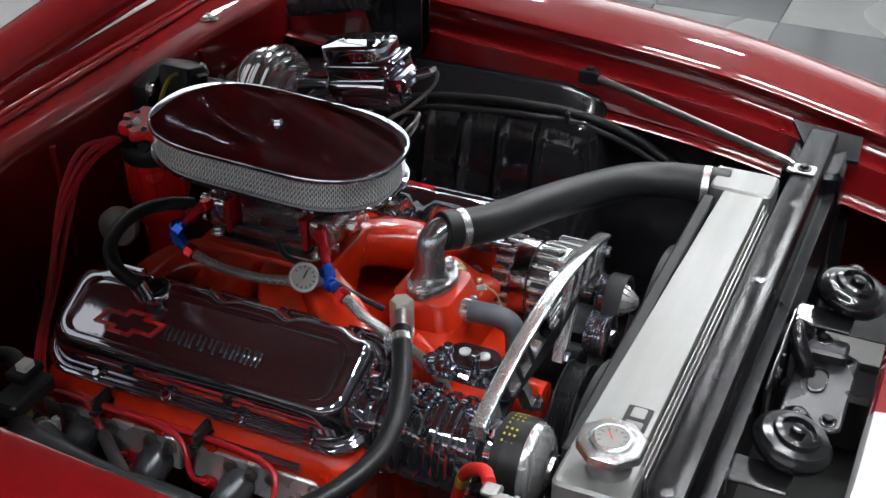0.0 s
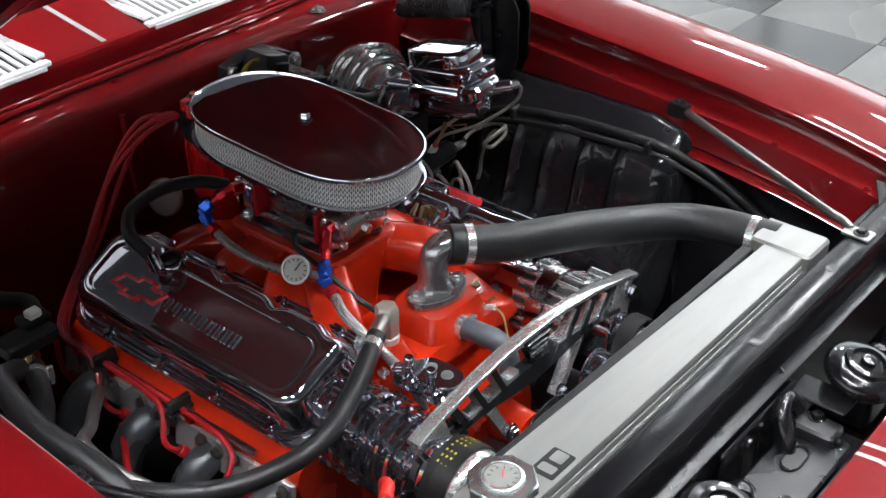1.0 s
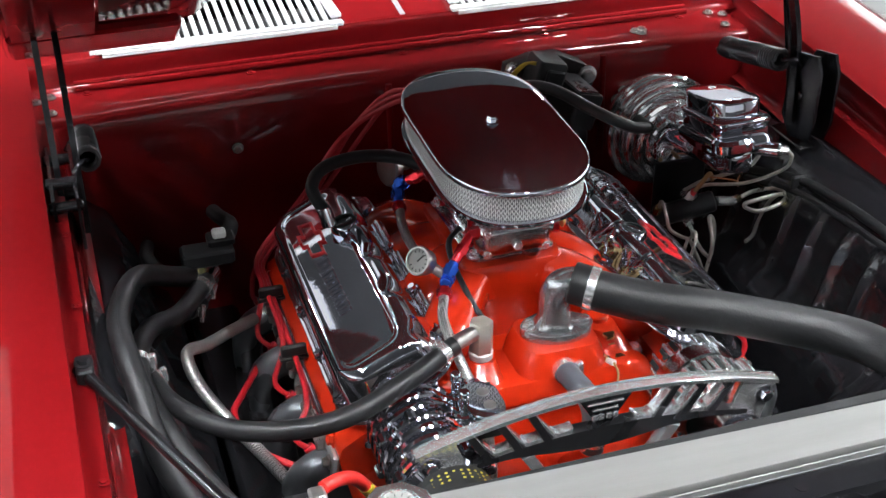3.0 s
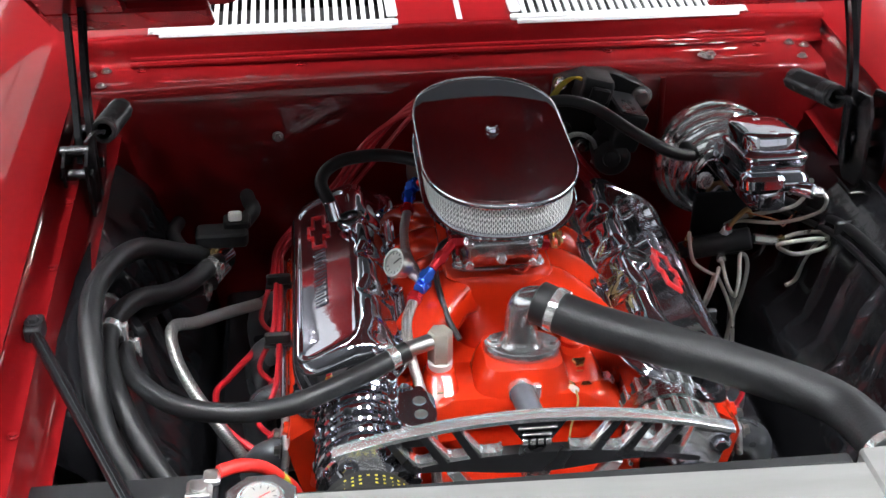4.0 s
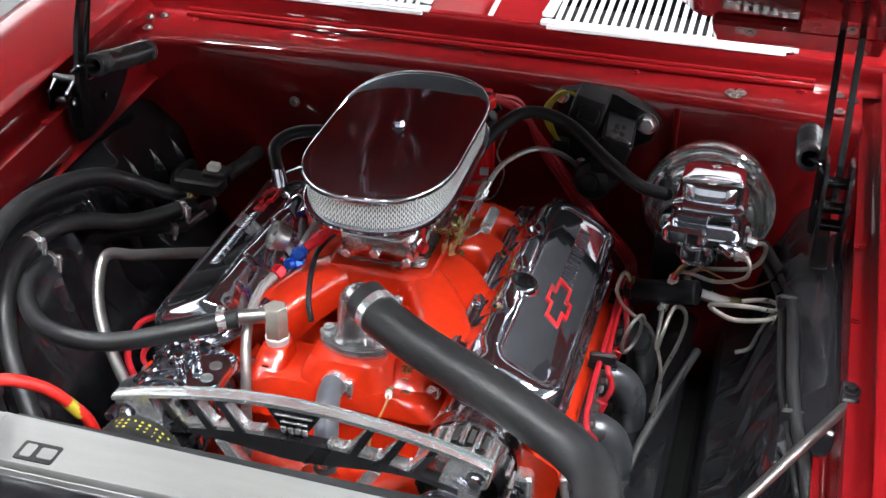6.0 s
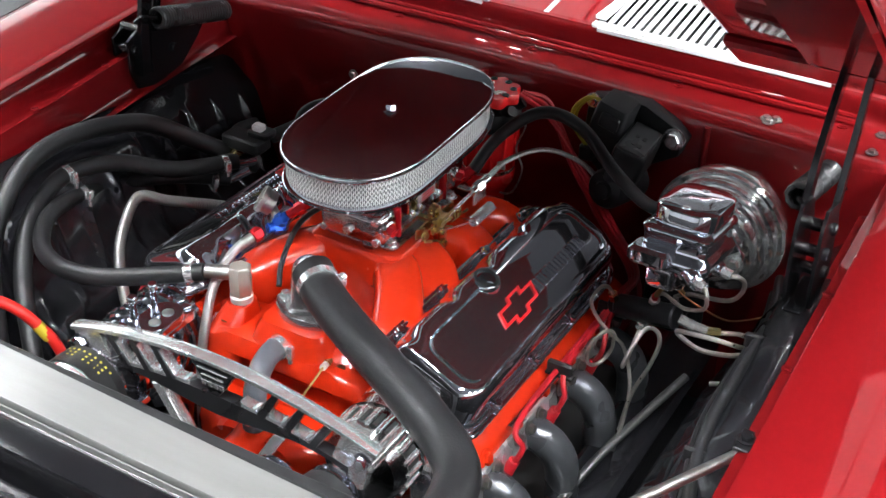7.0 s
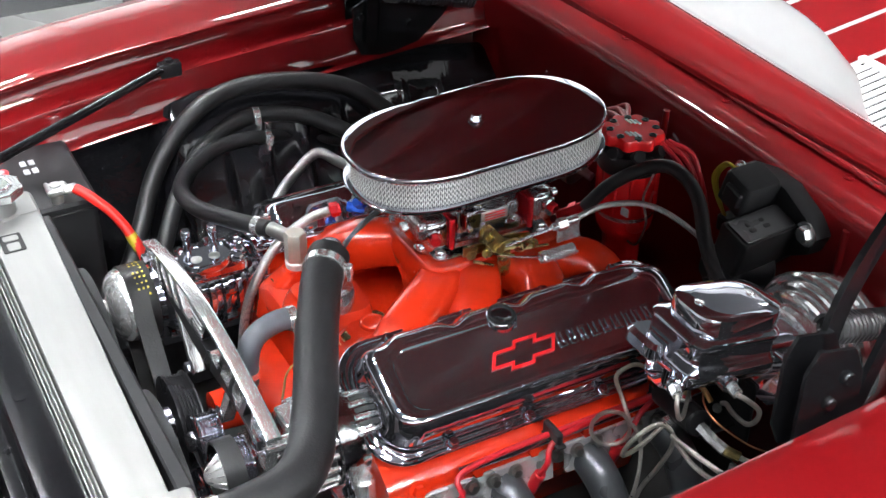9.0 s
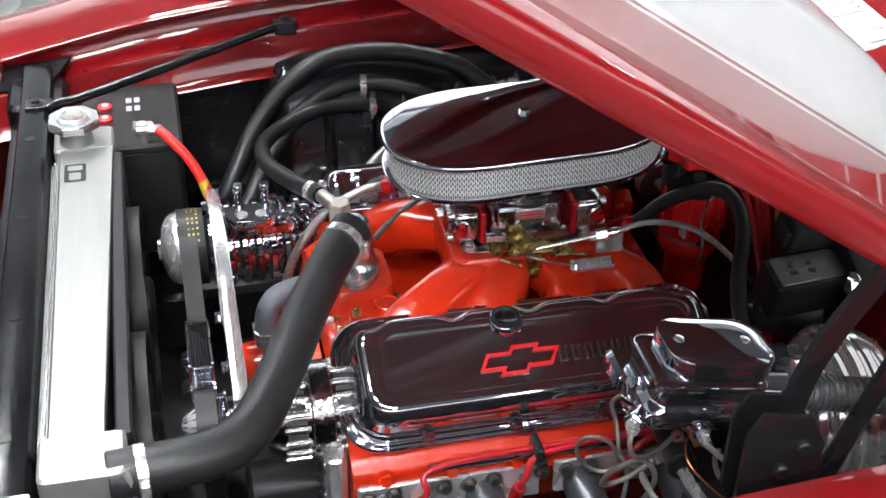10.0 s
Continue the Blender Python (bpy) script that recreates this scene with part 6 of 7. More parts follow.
rod(bm, (0.245, -0.44, 0.668), (0.245, -0.36, 0.668), 0.010, seg=14, bev=0.002)
part("mounting_ear", bm, POLISH, alt)
# lower accessory on the driver side, below the alternator
pump = thing("power_steering_pump", (0.20, -0.36, 0.40), "black power steering pump low on the engine", "pump")
bm = bmesh.new()
rod(bm, (0.19, -0.43, 0.46), (0.19, -0.32, 0.46), 0.045, 0.042, 28, 0.006)
part("body", bm, BLACK, pump)

# ---- fuel line with gauge ----
fuel = thing("fuel_line", (-0.12, -0.13, 0.74), "braided fuel line with red and blue fittings feeding the carburetor", "fuel line")


def afit(parent, p0, p1, r, m_, name):
    bm = bmesh.new()
    rod(bm, p0, p1, r, seg=12, bev=0.001)
    mid = Vector(p0).lerp(Vector(p1), 0.55)
    d = (Vector(p1) - Vector(p0)).normalized() * 0.006
    rod(bm, mid - d, mid + d, r * 1.35, seg=6)
    part(name, bm, m_, parent)


afit(fuel, (-0.070, -0.103, 0.792), (-0.102, -0.128, 0.766), 0.0075, ANORED, "red_hose_end")
afit(fuel, (-0.102, -0.128, 0.766), (-0.118, -0.140, 0.752), 0.0085, ANOBLUE, "blue_nut")
afit(fuel, (-0.124, -0.152, 0.748), (-0.110, -0.128, 0.744), 0.0085, ANOBLUE, "blue_tee")
afit(fuel, (-0.128, -0.160, 0.746), (-0.134, -0.176, 0.742), 0.0085, ANORED, "red_nut")
afit(fuel, (-0.070, 0.100, 0.794), (-0.100, 0.118, 0.776), 0.0075, ANORED, "red_hose_end")
afit(fuel, (-0.100, 0.118, 0.778), (-0.113, 0.127, 0.764), 0.0095, ANOBLUE, "blue_nut")
afit(fuel, (-0.114, 0.127, 0.766), (-0.118, 0.105, 0.746), 0.0085, ANOBLUE, "blue_elbow")
afit(fuel, (-0.119, 0.104, 0.745), (-0.121, 0.085, 0.741), 0.0085, ANORED, "red_nut")
bm = bmesh.new()
tube(bm, [(-0.121, 0.088, 0.741), (-0.130, 0.04, 0.736), (-0.132, -0.03, 0.736), (-0.124, -0.09, 0.742), (-0.114, -0.125, 0.744)], 0.0072, 10)
part("braided_hose", bm, BRAID, fuel)
bm = bmesh.new()
tube(bm, [(-0.134, -0.176, 0.742), (-0.146, -0.21, 0.728), (-0.142, -0.262, 0.70), (-0.128, -0.305, 0.655), (-0.120, -0.33, 0.60), (-0.115, -0.345, 0.50)], 0.0075, 10)
part("braided_hose", bm, BRAID, fuel)
gauge = thing("pressure_gauge", (-0.135, -0.128, 0.75), "small round chrome fuel pressure gauge with white dial", "gauge")
gm, _ = frame_to((-0.148, -0.118, 0.771), (-0.148 - 0.62, -0.118 - 0.35, 0.771 + 0.45))
bm = bmesh.new()
turned(bm, [(0.010, -0.012), (0.0185, -0.010), (0.0195, 0.004), (0.0215, 0.005), (0.0218, 0.010), (0.0205, 0.0125), (0.0180, 0.0125), (0.0172, 0.009)], gm, 32)
rod(bm, (-0.142, -0.115, 0.764), (-0.118, -0.130, 0.748), 0.007, seg=10)
part("case", bm, STEEL, gauge)
bm = bmesh.new()
turned(bm, [(0.0183, 0.0088), (0.0183, 0.0095), (0.0005, 0.0095)], gm, 32)
dial = part("dial", bm, mat("pale_dial", (0.22, 0.22, 0.21), 0.4, var=0.08, scale=60), gauge)
bm = bmesh.new()
for k in range(11):
    block(bm, (0.0145, 0, 0.0098), (0.0042, 0.0014, 0.0004), 0.0002, 0.0001, xf=gm @ Matrix.Rotation(radians(-135 + 27 * k), 4, "Z"))
block(bm, (0.005, 0, 0.0100), (0.014, 0.0022, 0.0005), 0.0003, 0.0001, xf=gm @ Matrix.Rotation(radians(60), 4, "Z"))
part("needle", bm, PLASTIC, dial)

# breather pipe from the passenger cover to the carburetor
pcv = thing("breather_hose", (-0.235, 0.085, 0.74), "black rubber breather hose with chrome valve on the valve cover", "hose")
bm = bmesh.new()
tube(bm, [(-0.242, 0.100, 0.756), (-0.254, 0.122, 0.788), (-0.225, 0.150, 0.805), (-0.160, 0.165, 0.806), (-0.100, 0.150, 0.800), (-0.060, 0.125, 0.785)], 0.0105, 12)
part("hose", bm, RUBBER, pcv)
bm = bmesh.new()
rod(bm, (-0.235, 0.093, 0.732), (-0.242, 0.100, 0.762), 0.013, 0.011, 16, 0.001)
part("valve", bm, CHROME, pcv)

# ---- heater and air conditioning hoses along the passenger side ----
def hose(pts, r, label, group="heater hoses"):
    h = thing("hose", pts[0], label, "hose", group)
    bm = bmesh.new()
    tube(bm, pts, r, 16)
    part("hose_body", bm, RUBBER, h)
    # moulded seam line along the outside
    bm = bmesh.new()
    tube(bm, [(x, y, z + r * 0.93) for x, y, z in pts[1:-1]], 0.0012, 6)
    part("mould_seam", bm, RUBBER, h)
    bm = bmesh.new()
    a, b = Vector(pts[0]), Vector(pts[1])
    rod(bm, a, a + (b - a).normalized() * 0.022, r * 1.04, seg=16, bev=0.001)
    part("hose_cuff", bm, RUBBER, h)
    return h


hose([(-0.419, 0.194, 0.610), (-0.486, 0.116, 0.673), (-0.543, 0.034, 0.731), (-0.580, -0.101, 0.752), (-0.573, -0.225, 0.738), (-0.550, -0.324, 0.651), (-0.475, -0.400, 0.545), (-0.40, -0.48, 0.456)], 0.0165, "thick black hose looping along the inner fender")
hose([(-0.431, 0.151, 0.634), (-0.485, 0.046, 0.649), (-0.540, -0.044, 0.688), (-0.565, -0.142, 0.698), (-0.550, -0.232, 0.672), (-0.502, -0.310, 0.607), (-0.430, -0.375, 0.520), (-0.39, -0.42, 0.44)], 0.0150, "second black hose clipped along the inner fender")
hose([(-0.444, 0.143, 0.598), (-0.511, 0.060, 0.620), (-0.555, -0.031, 0.637), (-0.549, -0.126, 0.661), (-0.524, -0.218, 0.674), (-0.464, -0.292, 0.678), (-0.386, -0.334, 0.690), (-0.312, -0.335, 0.697), (-0.234, -0.310, 0.711), (-0.150, -0.270, 0.726)], 0.0138, "black heater hose looping back to the intake fitting")
clamp("hose_clamp", (-0.170, -0.279, 0.7235), (0.084, 0.040, 0.015), 0.0140)
clamp("hose_clamp", (-0.462, 0.120, 0.604), (-0.067, -0.083, 0.022), 0.0140)
clamp("hose_clamp", (-0.443, 0.128, 0.637), (-0.054, -0.105, 0.015), 0.0152)
for p, d, r in (((-0.564, -0.132, 0.698), (-0.02, -0.19, -0.005), 0.0155), ((-0.550, -0.122, 0.660), (0.03, -0.19, 0.037), 0.0142)):
    clamp("hose_clip", p, d, r, "bright steel hose clip joining two hoses")

valve = thing("heater_valve", (-0.40, 0.18, 0.66), "black heater control valve with brass union and white cap", "valve")
bm = bmesh.new()
block(bm, (-0.422, 0.171, 0.669), (0.085, 0.045, 0.026), 0.008, 0.004)
block(bm, (-0.397, 0.186, 0.686), (0.045, 0.035, 0.014), 0.006, 0.003)
tube(bm, [(-0.387, 0.201, 0.674), (-0.372, 0.236, 0.679), (-0.382, 0.296, 0.664), (-0.387, 0.336, 0.654)], 0.013, 12)
tube(bm, [(-0.507, 0.306, 0.624), (-0.512, 0.256, 0.629), (-0.492, 0.216, 0.619), (-0.457, 0.176, 0.624)], 0.012, 12)
part("valve_body", bm, PLASTIC, valve)
bm = bmesh.new()
rod(bm, (-0.433, 0.149, 0.633), (-0.415, 0.182, 0.630), 0.0135, seg=12, bev=0.001)
rod(bm, (-0.446, 0.141, 0.597), (-0.420, 0.172, 0.612), 0.0115, seg=12, bev=0.001)
part_each("outlet_pipe", bm, CHROME, valve)
bm = bmesh.new()
rod(bm, (-0.442, 0.151, 0.636), (-0.434, 0.161, 0.652), 0.013, seg=12, bev=0.001)
part("union", bm, GOLD, valve, "brass union")
bm = bmesh.new()
block(bm, (-0.399, 0.181, 0.699), (0.022, 0.018, 0.014), 0.004, 0.003)
part("white_cap", bm, WHITE, valve)

bm = bmesh.new()
tube(bm, [(-0.368, 0.094, 0.581), (-0.415, 0.039, 0.603), (-0.457, -0.012, 0.622), (-0.490, -0.045, 0.636), (-0.483, -0.091, 0.612), (-0.455, -0.142, 0.582), (-0.410, -0.185, 0.530), (-0.358, -0.210, 0.450)], 0.0095, 10)
loose("braided_hose", bm, BRAID, "braided steel hose beside the exhaust header", "hose")

# plug lead loose wire near the passenger header
bm = bmesh.new()
tube(bm, [(-0.362, 0.06, 0.53), (-0.415, -0.02, 0.52), (-0.434, -0.07, 0.525), (-0.418, -0.14, 0.515), (-0.370, -0.195, 0.510), (-0.330, -0.225, 0.508), (-0.29, -0.24, 0.50)], 0.0055, 8)
loose("starter_wire", bm, WIRE, "red wire hanging beside the passenger header", "wire")

# ---- battery ----
bat = thing("battery", (-0.51, -0.555, 0.50), "black car battery with red cable in the front corner", "battery")
bm = bmesh.new()
block(bm, (-0.515, -0.548, 0.59), (0.235, 0.160, 0.205), 0.012, 0.006)
block(bm, (-0.515, -0.548, 0.696), (0.240, 0.165, 0.018), 0.012, 0.005)
part("case", bm, PLASTIC, bat)
for k in range(3):
    V = Matrix.Translation((-0.537 + 0.044 * k, -0.590, -0.0245))
    bm = bmesh.new()
    turned(bm, [(0.0125, 0.729), (0.0125, 0.735), (0.009, 0.736)], V, 20)
    v = part("vent_cap", bm, REDPRINT, bat, "red screwed vent cap")
    bm = bmesh.new()
    turned(bm, [(0.006, 0.7355), (0.006, 0.737), (0.001, 0.737)], V, 16)
    part("cap_centre", bm, GREYPAINT, v)
bm = bmesh.new()
for k in range(2):
    for j in range(2):
        block(bm, (-0.560 + 0.030 * k, -0.550 + 0.014 * j, 0.7055), (0.018, 0.010, 0.001), 0.002, 0.0004)
part_each("print_bar", bm, GREYPAINT, bat)
bm = bmesh.new()
rod(bm, (-0.412, -0.528, 0.704), (-0.412, -0.528, 0.738), 0.010, 0.009, 16)
block(bm, (-0.412, -0.526, 0.728), (0.030, 0.034, 0.014), 0.006, 0.004)
block(bm, (-0.398, -0.508, 0.732), (0.020, 0.024, 0.010), 0.004, 0.003)
rod(bm, (-0.427, -0.540, 0.732), (-0.398, -0.540, 0.732), 0.004, seg=8)
part("terminal_clamp", bm, CAST, bat, "grey cast terminal clamp")
cb = thing("battery_cable", (-0.39, -0.495, 0.735), "thick red battery cable with yellow tag", "cable")
bm = bmesh.new()
tube(bm, [(-0.390, -0.501, 0.734), (-0.368, -0.486, 0.728), (-0.343, -0.458, 0.700), (-0.322, -0.438, 0.662), (-0.305, -0.425, 0.620), (-0.30, -0.40, 0.50)], 0.0085, 12)
part("cable", bm, CABLE, cb)
bm = bmesh.new()
tube(bm, [(-0.325, -0.441, 0.668), (-0.314, -0.432, 0.644)], 0.0092, 12, smooth=False)
part("tag", bm, YELLOW, cb)

# ---- brake booster and master cylinder ----
boost = thing("brake_booster", (0.44, 0.36, 0.60), "chromed round brake booster on the firewall", "brake booster")
M = Matrix.Translation((0.440, 0.225, 0.706)) @ Matrix.Rotation(radians(-90), 4, "X")
bm = bmesh.new()
turned(bm, [(0.030, -0.010), (0.050, -0.008), (0.056, -0.004), (0.058, 0.003), (0.068, 0.005), (0.0735, 0.008), (0.0750, 0.017), (0.0735, 0.0195), (0.0745, 0.0215), (0.0840, 0.0225), (0.0885, 0.0255), (0.0890, 0.0315), (0.0865, 0.0335), (0.0875, 0.0355), (0.0955, 0.0365), (0.0990, 0.0400), (0.0990, 0.0455), (0.0955, 0.0475), (0.0965, 0.0495), (0.1050, 0.0510), (0.1085, 0.0550), (0.1085, 0.0620), (0.1050, 0.0660), (0.0985, 0.0680), (0.0985, 0.074), (0.101, 0.077), (0.101, 0.084), (0.0985, 0.087), (0.098, 0.098), (0.093, 0.108), (0.078, 0.116), (0.05, 0.125), (0.05, 0.15)], M, 64)
part("shell", bm, BOOSTER, boost, angle=28)
bm = bmesh.new()
rod(bm, (0.375, 0.212, 0.752), (0.372, 0.245, 0.752), 0.012, seg=14)
part("check_valve", bm, PLASTIC, boost)
for x, z in ((0.40, 0.70), (0.48, 0.70)):
    bm = bmesh.new()
    hexbolt(bm, (x, 0.218, z), (0, -1, 0), 0.009, 0.010)
    part("booster_nut", bm, POLISH, boost)

mc = thing("master_cylinder", (0.45, 0.13, 0.72), "chromed brake master cylinder with domed lid ahead of the booster", "master cylinder")


def mc_ring(hx, hy, r, z):
    return rrect(hx, hy, r, z, 6, 0.450, 0.100)


bm = bmesh.new()
skirt = []
for x, y, z in mc_ring(0.054, 0.074, 0.020, 0.766):
    skirt.append((x, y, z + 0.007 * math.cos((x + y) * 110) ** 2))
ring_loft(bm, [mc_ring(0.034, 0.060, 0.016, 0.756), skirt, mc_ring(0.0560, 0.0760, 0.022, 0.777), mc_ring(0.0555, 0.0755, 0.022, 0.786), mc_ring(0.0500, 0.0700, 0.017, 0.7925), mc_ring(0.0475, 0.0680, 0.013, 0.797), mc_ring(0.0475, 0.0680, 0.013, 0.8125),
               mc_ring(0.0500, 0.0700, 0.017, 0.815), mc_ring(0.0525, 0.0725, 0.022, 0.818), mc_ring(0.0525, 0.0725, 0.022, 0.823), mc_ring(0.050, 0.070, 0.024, 0.826), mc_ring(0.040, 0.055, 0.024, 0.828)])
part("reservoir", bm, CHROME, mc)
bm = bmesh.new()
ring_loft(bm, [[(0.442 + x, y, 0.758 + z) for x, z, _ in rrect(h, h, h * 0.55, 0, 6)] for h, y in ((0.018, 0.030), (0.022, 0.032), (0.024, 0.038), (0.024, 0.045), (0.026, 0.05), (0.028, 0.055), (0.030, 0.06), (0.030, 0.185), (0.030, 0.20), (0.030, 0.262))])
part("bore", bm, CHROME, mc)
bm = bmesh.new()
prism(bm, [(0.372, 0.752), (0.392, 0.772), (0.49, 0.772), (0.512, 0.752), (0.512, 0.722), (0.49, 0.70), (0.392, 0.70), (0.372, 0.722)], 0.196, 0.208)
part("flange", bm, CHROME, mc)
bolts("flange_nut", POLISH, mc, [(0.386, 0.196, 0.737), (0.500, 0.196, 0.737)], (0, -1, 0), 0.010, 0.012)
bm = bmesh.new()
block(bm, (0.424, 0.028, 0.786), (0.066, 0.046, 0.026), 0.014, 0.006)
rod(bm, (0.47, 0.045, 0.772), (0.502, 0.008, 0.772), 0.012, seg=14, bev=0.002)
rod(bm, (0.475, 0.095, 0.768), (0.510, 0.095, 0.764), 0.012, seg=14, bev=0.002)
part_each("port_boss", bm, CHROME, mc)
bm = bmesh.new()
rod(bm, (0.500, 0.009, 0.772), (0.514, 0.004, 0.771), 0.0075, seg=6)
rod(bm, (0.508, 0.095, 0.764), (0.524, 0.095, 0.761), 0.0075, seg=6)
part_each("line_nut", bm, POLISH, mc)
bm = bmesh.new()
ring_loft(bm, [[(x, 0.100 + (y - 0.100) * 1.13 + 0.010, z) for x, y, z in mc_ring(*q)] for q in ((0.0440, 0.0580, 0.030, 0.827), (0.0460, 0.0600, 0.032, 0.829), (0.0460, 0.0600, 0.032, 0.8480), (0.0450, 0.0590, 0.031, 0.8515), (0.0425, 0.0565, 0.030, 0.8530), (0.030, 0.040, 0.022, 0.8540), (0.012, 0.018, 0.010, 0.8543))])
lid = part("lid", bm, CHROME, mc)
bm = bmesh.new()
for q in ((0.450, 0.062), (0.450, 0.146)):
    turned(bm, [(0.0065, 0.8520), (0.0065, 0.8550), (0.003, 0.8555)], Matrix.Translation((*q, 0)), 14)
part_each("lid_screw", bm, POLISH, lid)
# the cylinder points a little upwards
mc.location = (0.452, 0.103, 0.720)
mc.rotation_euler = (radians(-10), 0, 0)

# vacuum hose from carburetor to booster
vh = thing("vacuum_hose", (0.06, 0.15, 0.75), "black vacuum hose from carburetor to brake booster", "hose")
bm = bmesh.new()
tube(bm, [(0.055, 0.165, 0.755), (0.075, 0.20, 0.80), (0.115, 0.24, 0.838), (0.155, 0.255, 0.846), (0.21, 0.25, 0.832), (0.275, 0.22, 0.796), (0.335, 0.205, 0.765), (0.375, 0.212, 0.752)], 0.0105, 12)
part("hose", bm, RUBBER, vh)
afit(vh, (0.030, 0.135, 0.735), (0.058, 0.170, 0.760), 0.009, ANORED, "red_fitting")

# proportioning valve with brake lines
pv = thing("proportioning_valve", (0.40, 0.10, 0.60), "black brake proportioning valve with brass fittings below the master cylinder", "valve")
bm = bmesh.new()
rod(bm, (0.350, 0.112, 0.628), (0.452, 0.092, 0.655), 0.019, seg=20, bev=0.003)
rod(bm, (0.338, 0.114, 0.625), (0.352, 0.112, 0.629), 0.014, seg=16, bev=0.002)
part("valve_body", bm, BLACK, pv)
bm = bmesh.new()
block(bm, (0.42, 0.165, 0.655), (0.10, 0.008, 0.10), 0.010, 0.003)
block(bm, (0.41, 0.135, 0.622), (0.075, 0.070, 0.006), 0.008, 0.002)
part("mounting_bracket", bm, BLACK, pv)
for a, b, r, m_ in (((0.408, 0.104, 0.655), (0.412, 0.097, 0.672), 0.0085, WHITE), ((0.412, 0.097, 0.672), (0.413, 0.095, 0.680), 0.0055, REDPRINT), ((0.346, 0.100, 0.645), (0.346, 0.092, 0.660), 0.0075, GOLD), ((0.401, 0.092, 0.628), (0.401, 0.078, 0.624), 0.0085, POLISH),
                    ((0.455, 0.090, 0.655), (0.478, 0.094, 0.648), 0.0085, POLISH), ((0.478, 0.094, 0.648), (0.497, 0.100, 0.642), 0.0080, POLISH), ((0.497, 0.100, 0.642), (0.514, 0.112, 0.638), 0.0075, GOLD), ((0.430, 0.14, 0.648), (0.423, 0.152, 0.642), 0.0075, POLISH)):
    bm = bmesh.new()
    rod(bm, a, b, r, seg=6)
    part("fitting", bm, m_, pv)
bm = bmesh.new()
tube(bm, [(0.413, 0.095, 0.678), (0.424, 0.088, 0.700), (0.440, 0.096, 0.708), (0.452, 0.105, 0.69)], 0.004, 8)
part("connector_lead", bm, mat("tan_plastic_lead", (0.30, 0.17, 0.06), 0.5, var=0.1), pv)


def brake_line(pts, r=0.0034, m_=None):
    bm = bmesh.new()
    tube(bm, pts, r, 8, 8)
    return loose("brake_line", bm, m_ or STEELLINE, "thin bent steel brake line", "brake line", "brake lines")


STEELLINE = mat("spring_guarded_steel_line", (0.46, 0.44, 0.40), 0.33, metal=0.9, var=0.25, scale=400, bump=0.5, bscale=900)
# a single small coil
ringp = []
cc, uu, vv = Vector((0.366, 0.014, 0.613)), Vector((0.010, 0.026, -0.004)), Vector((0.007, -0.005, 0.037))
for k in range(11):
    a = radians(20 - 36 * k)
    ringp.append(tuple(cc + uu * math.cos(a) + vv * math.sin(a)))
brake_line([(0.346, 0.092, 0.660), (0.341, 0.080, 0.678), (0.336, 0.062, 0.684), (0.333, 0.040, 0.670), (0.346, 0.044, 0.640)] + ringp[::-1] + [(0.392, 0.046, 0.600), (0.410, 0.035, 0.555), (0.415, 0.020, 0.510), (0.410, 0.00, 0.44)], 0.0030)
# a hairpin
brake_line([(0.401, 0.076, 0.622), (0.402, 0.040, 0.600), (0.405, 0.008, 0.598), (0.411, 0.016, 0.625), (0.420, 0.048, 0.648), (0.434, 0.062, 0.640), (0.440, 0.060, 0.618), (0.432, 0.048, 0.580), (0.415, 0.036, 0.530), (0.405, 0.028, 0.46)], 0.0034)
# a flat double loop
brake_line([(0.514, 0.112, 0.638), (0.545, 0.115, 0.645), (0.570, 0.085, 0.662), (0.568, 0.055, 0.668), (0.535, 0.030, 0.684), (0.495, 0.022, 0.686), (0.474, 0.028, 0.678), (0.484, 0.034, 0.664), (0.512, 0.038, 0.652), (0.555, 0.044, 0.656), (0.576, 0.060, 0.660), (0.565, 0.085, 0.640), (0.552, 0.095, 0.600), (0.540, 0.09, 0.57), (0.520, 0.08, 0.565)], 0.0036)
# from the master cylinder
brake_line([(0.526, 0.075, 0.766), (0.537, 0.082, 0.763), (0.541, 0.101, 0.742), (0.536, 0.103, 0.720), (0.520, 0.104, 0.704), (0.485, 0.115, 0.690), (0.450, 0.135, 0.672), (0.425, 0.152, 0.648)], 0.0034)
brake_line([(0.516, -0.012, 0.792), (0.522, -0.016, 0.780), (0.516, -0.004, 0.752), (0.475, 0.04, 0.712), (0.425, 0.09, 0.690), (0.408, 0.104, 0.660)], 0.0030)
brake_line([(0.440, 0.10, 0.700), (0.462, 0.085, 0.700), (0.490, 0.085, 0.690), (0.518, 0.125, 0.655), (0.545, 0.17, 0.640), (0.575, 0.20, 0.645)], 0.0014, mat("copper_wire", (0.45, 0.17, 0.08), 0.35, metal=0.9, var=0.1, scale=80))
DULLPIPE = mat("dull_grey_pipe", (0.10, 0.10, 0.10), 0.4, metal=0.6, var=0.2, scale=60)
# pipes low beside the headers
for x0, y0 in ((0.43, 0.10),):
    bm = bmesh.new()
    tube(bm, [(x0 + 0.03, y0 + 0.06, 0.50), (x0, y0 - 0.03, 0.475), (x0 - 0.03, y0 - 0.14, 0.45), (x0 - 0.05, y0 - 0.24, 0.42)], 0.007, 10)
    loose("power_steering_line", bm, DULLPIPE, "grey metal pipe low beside the header", "pipe", "low pipes")

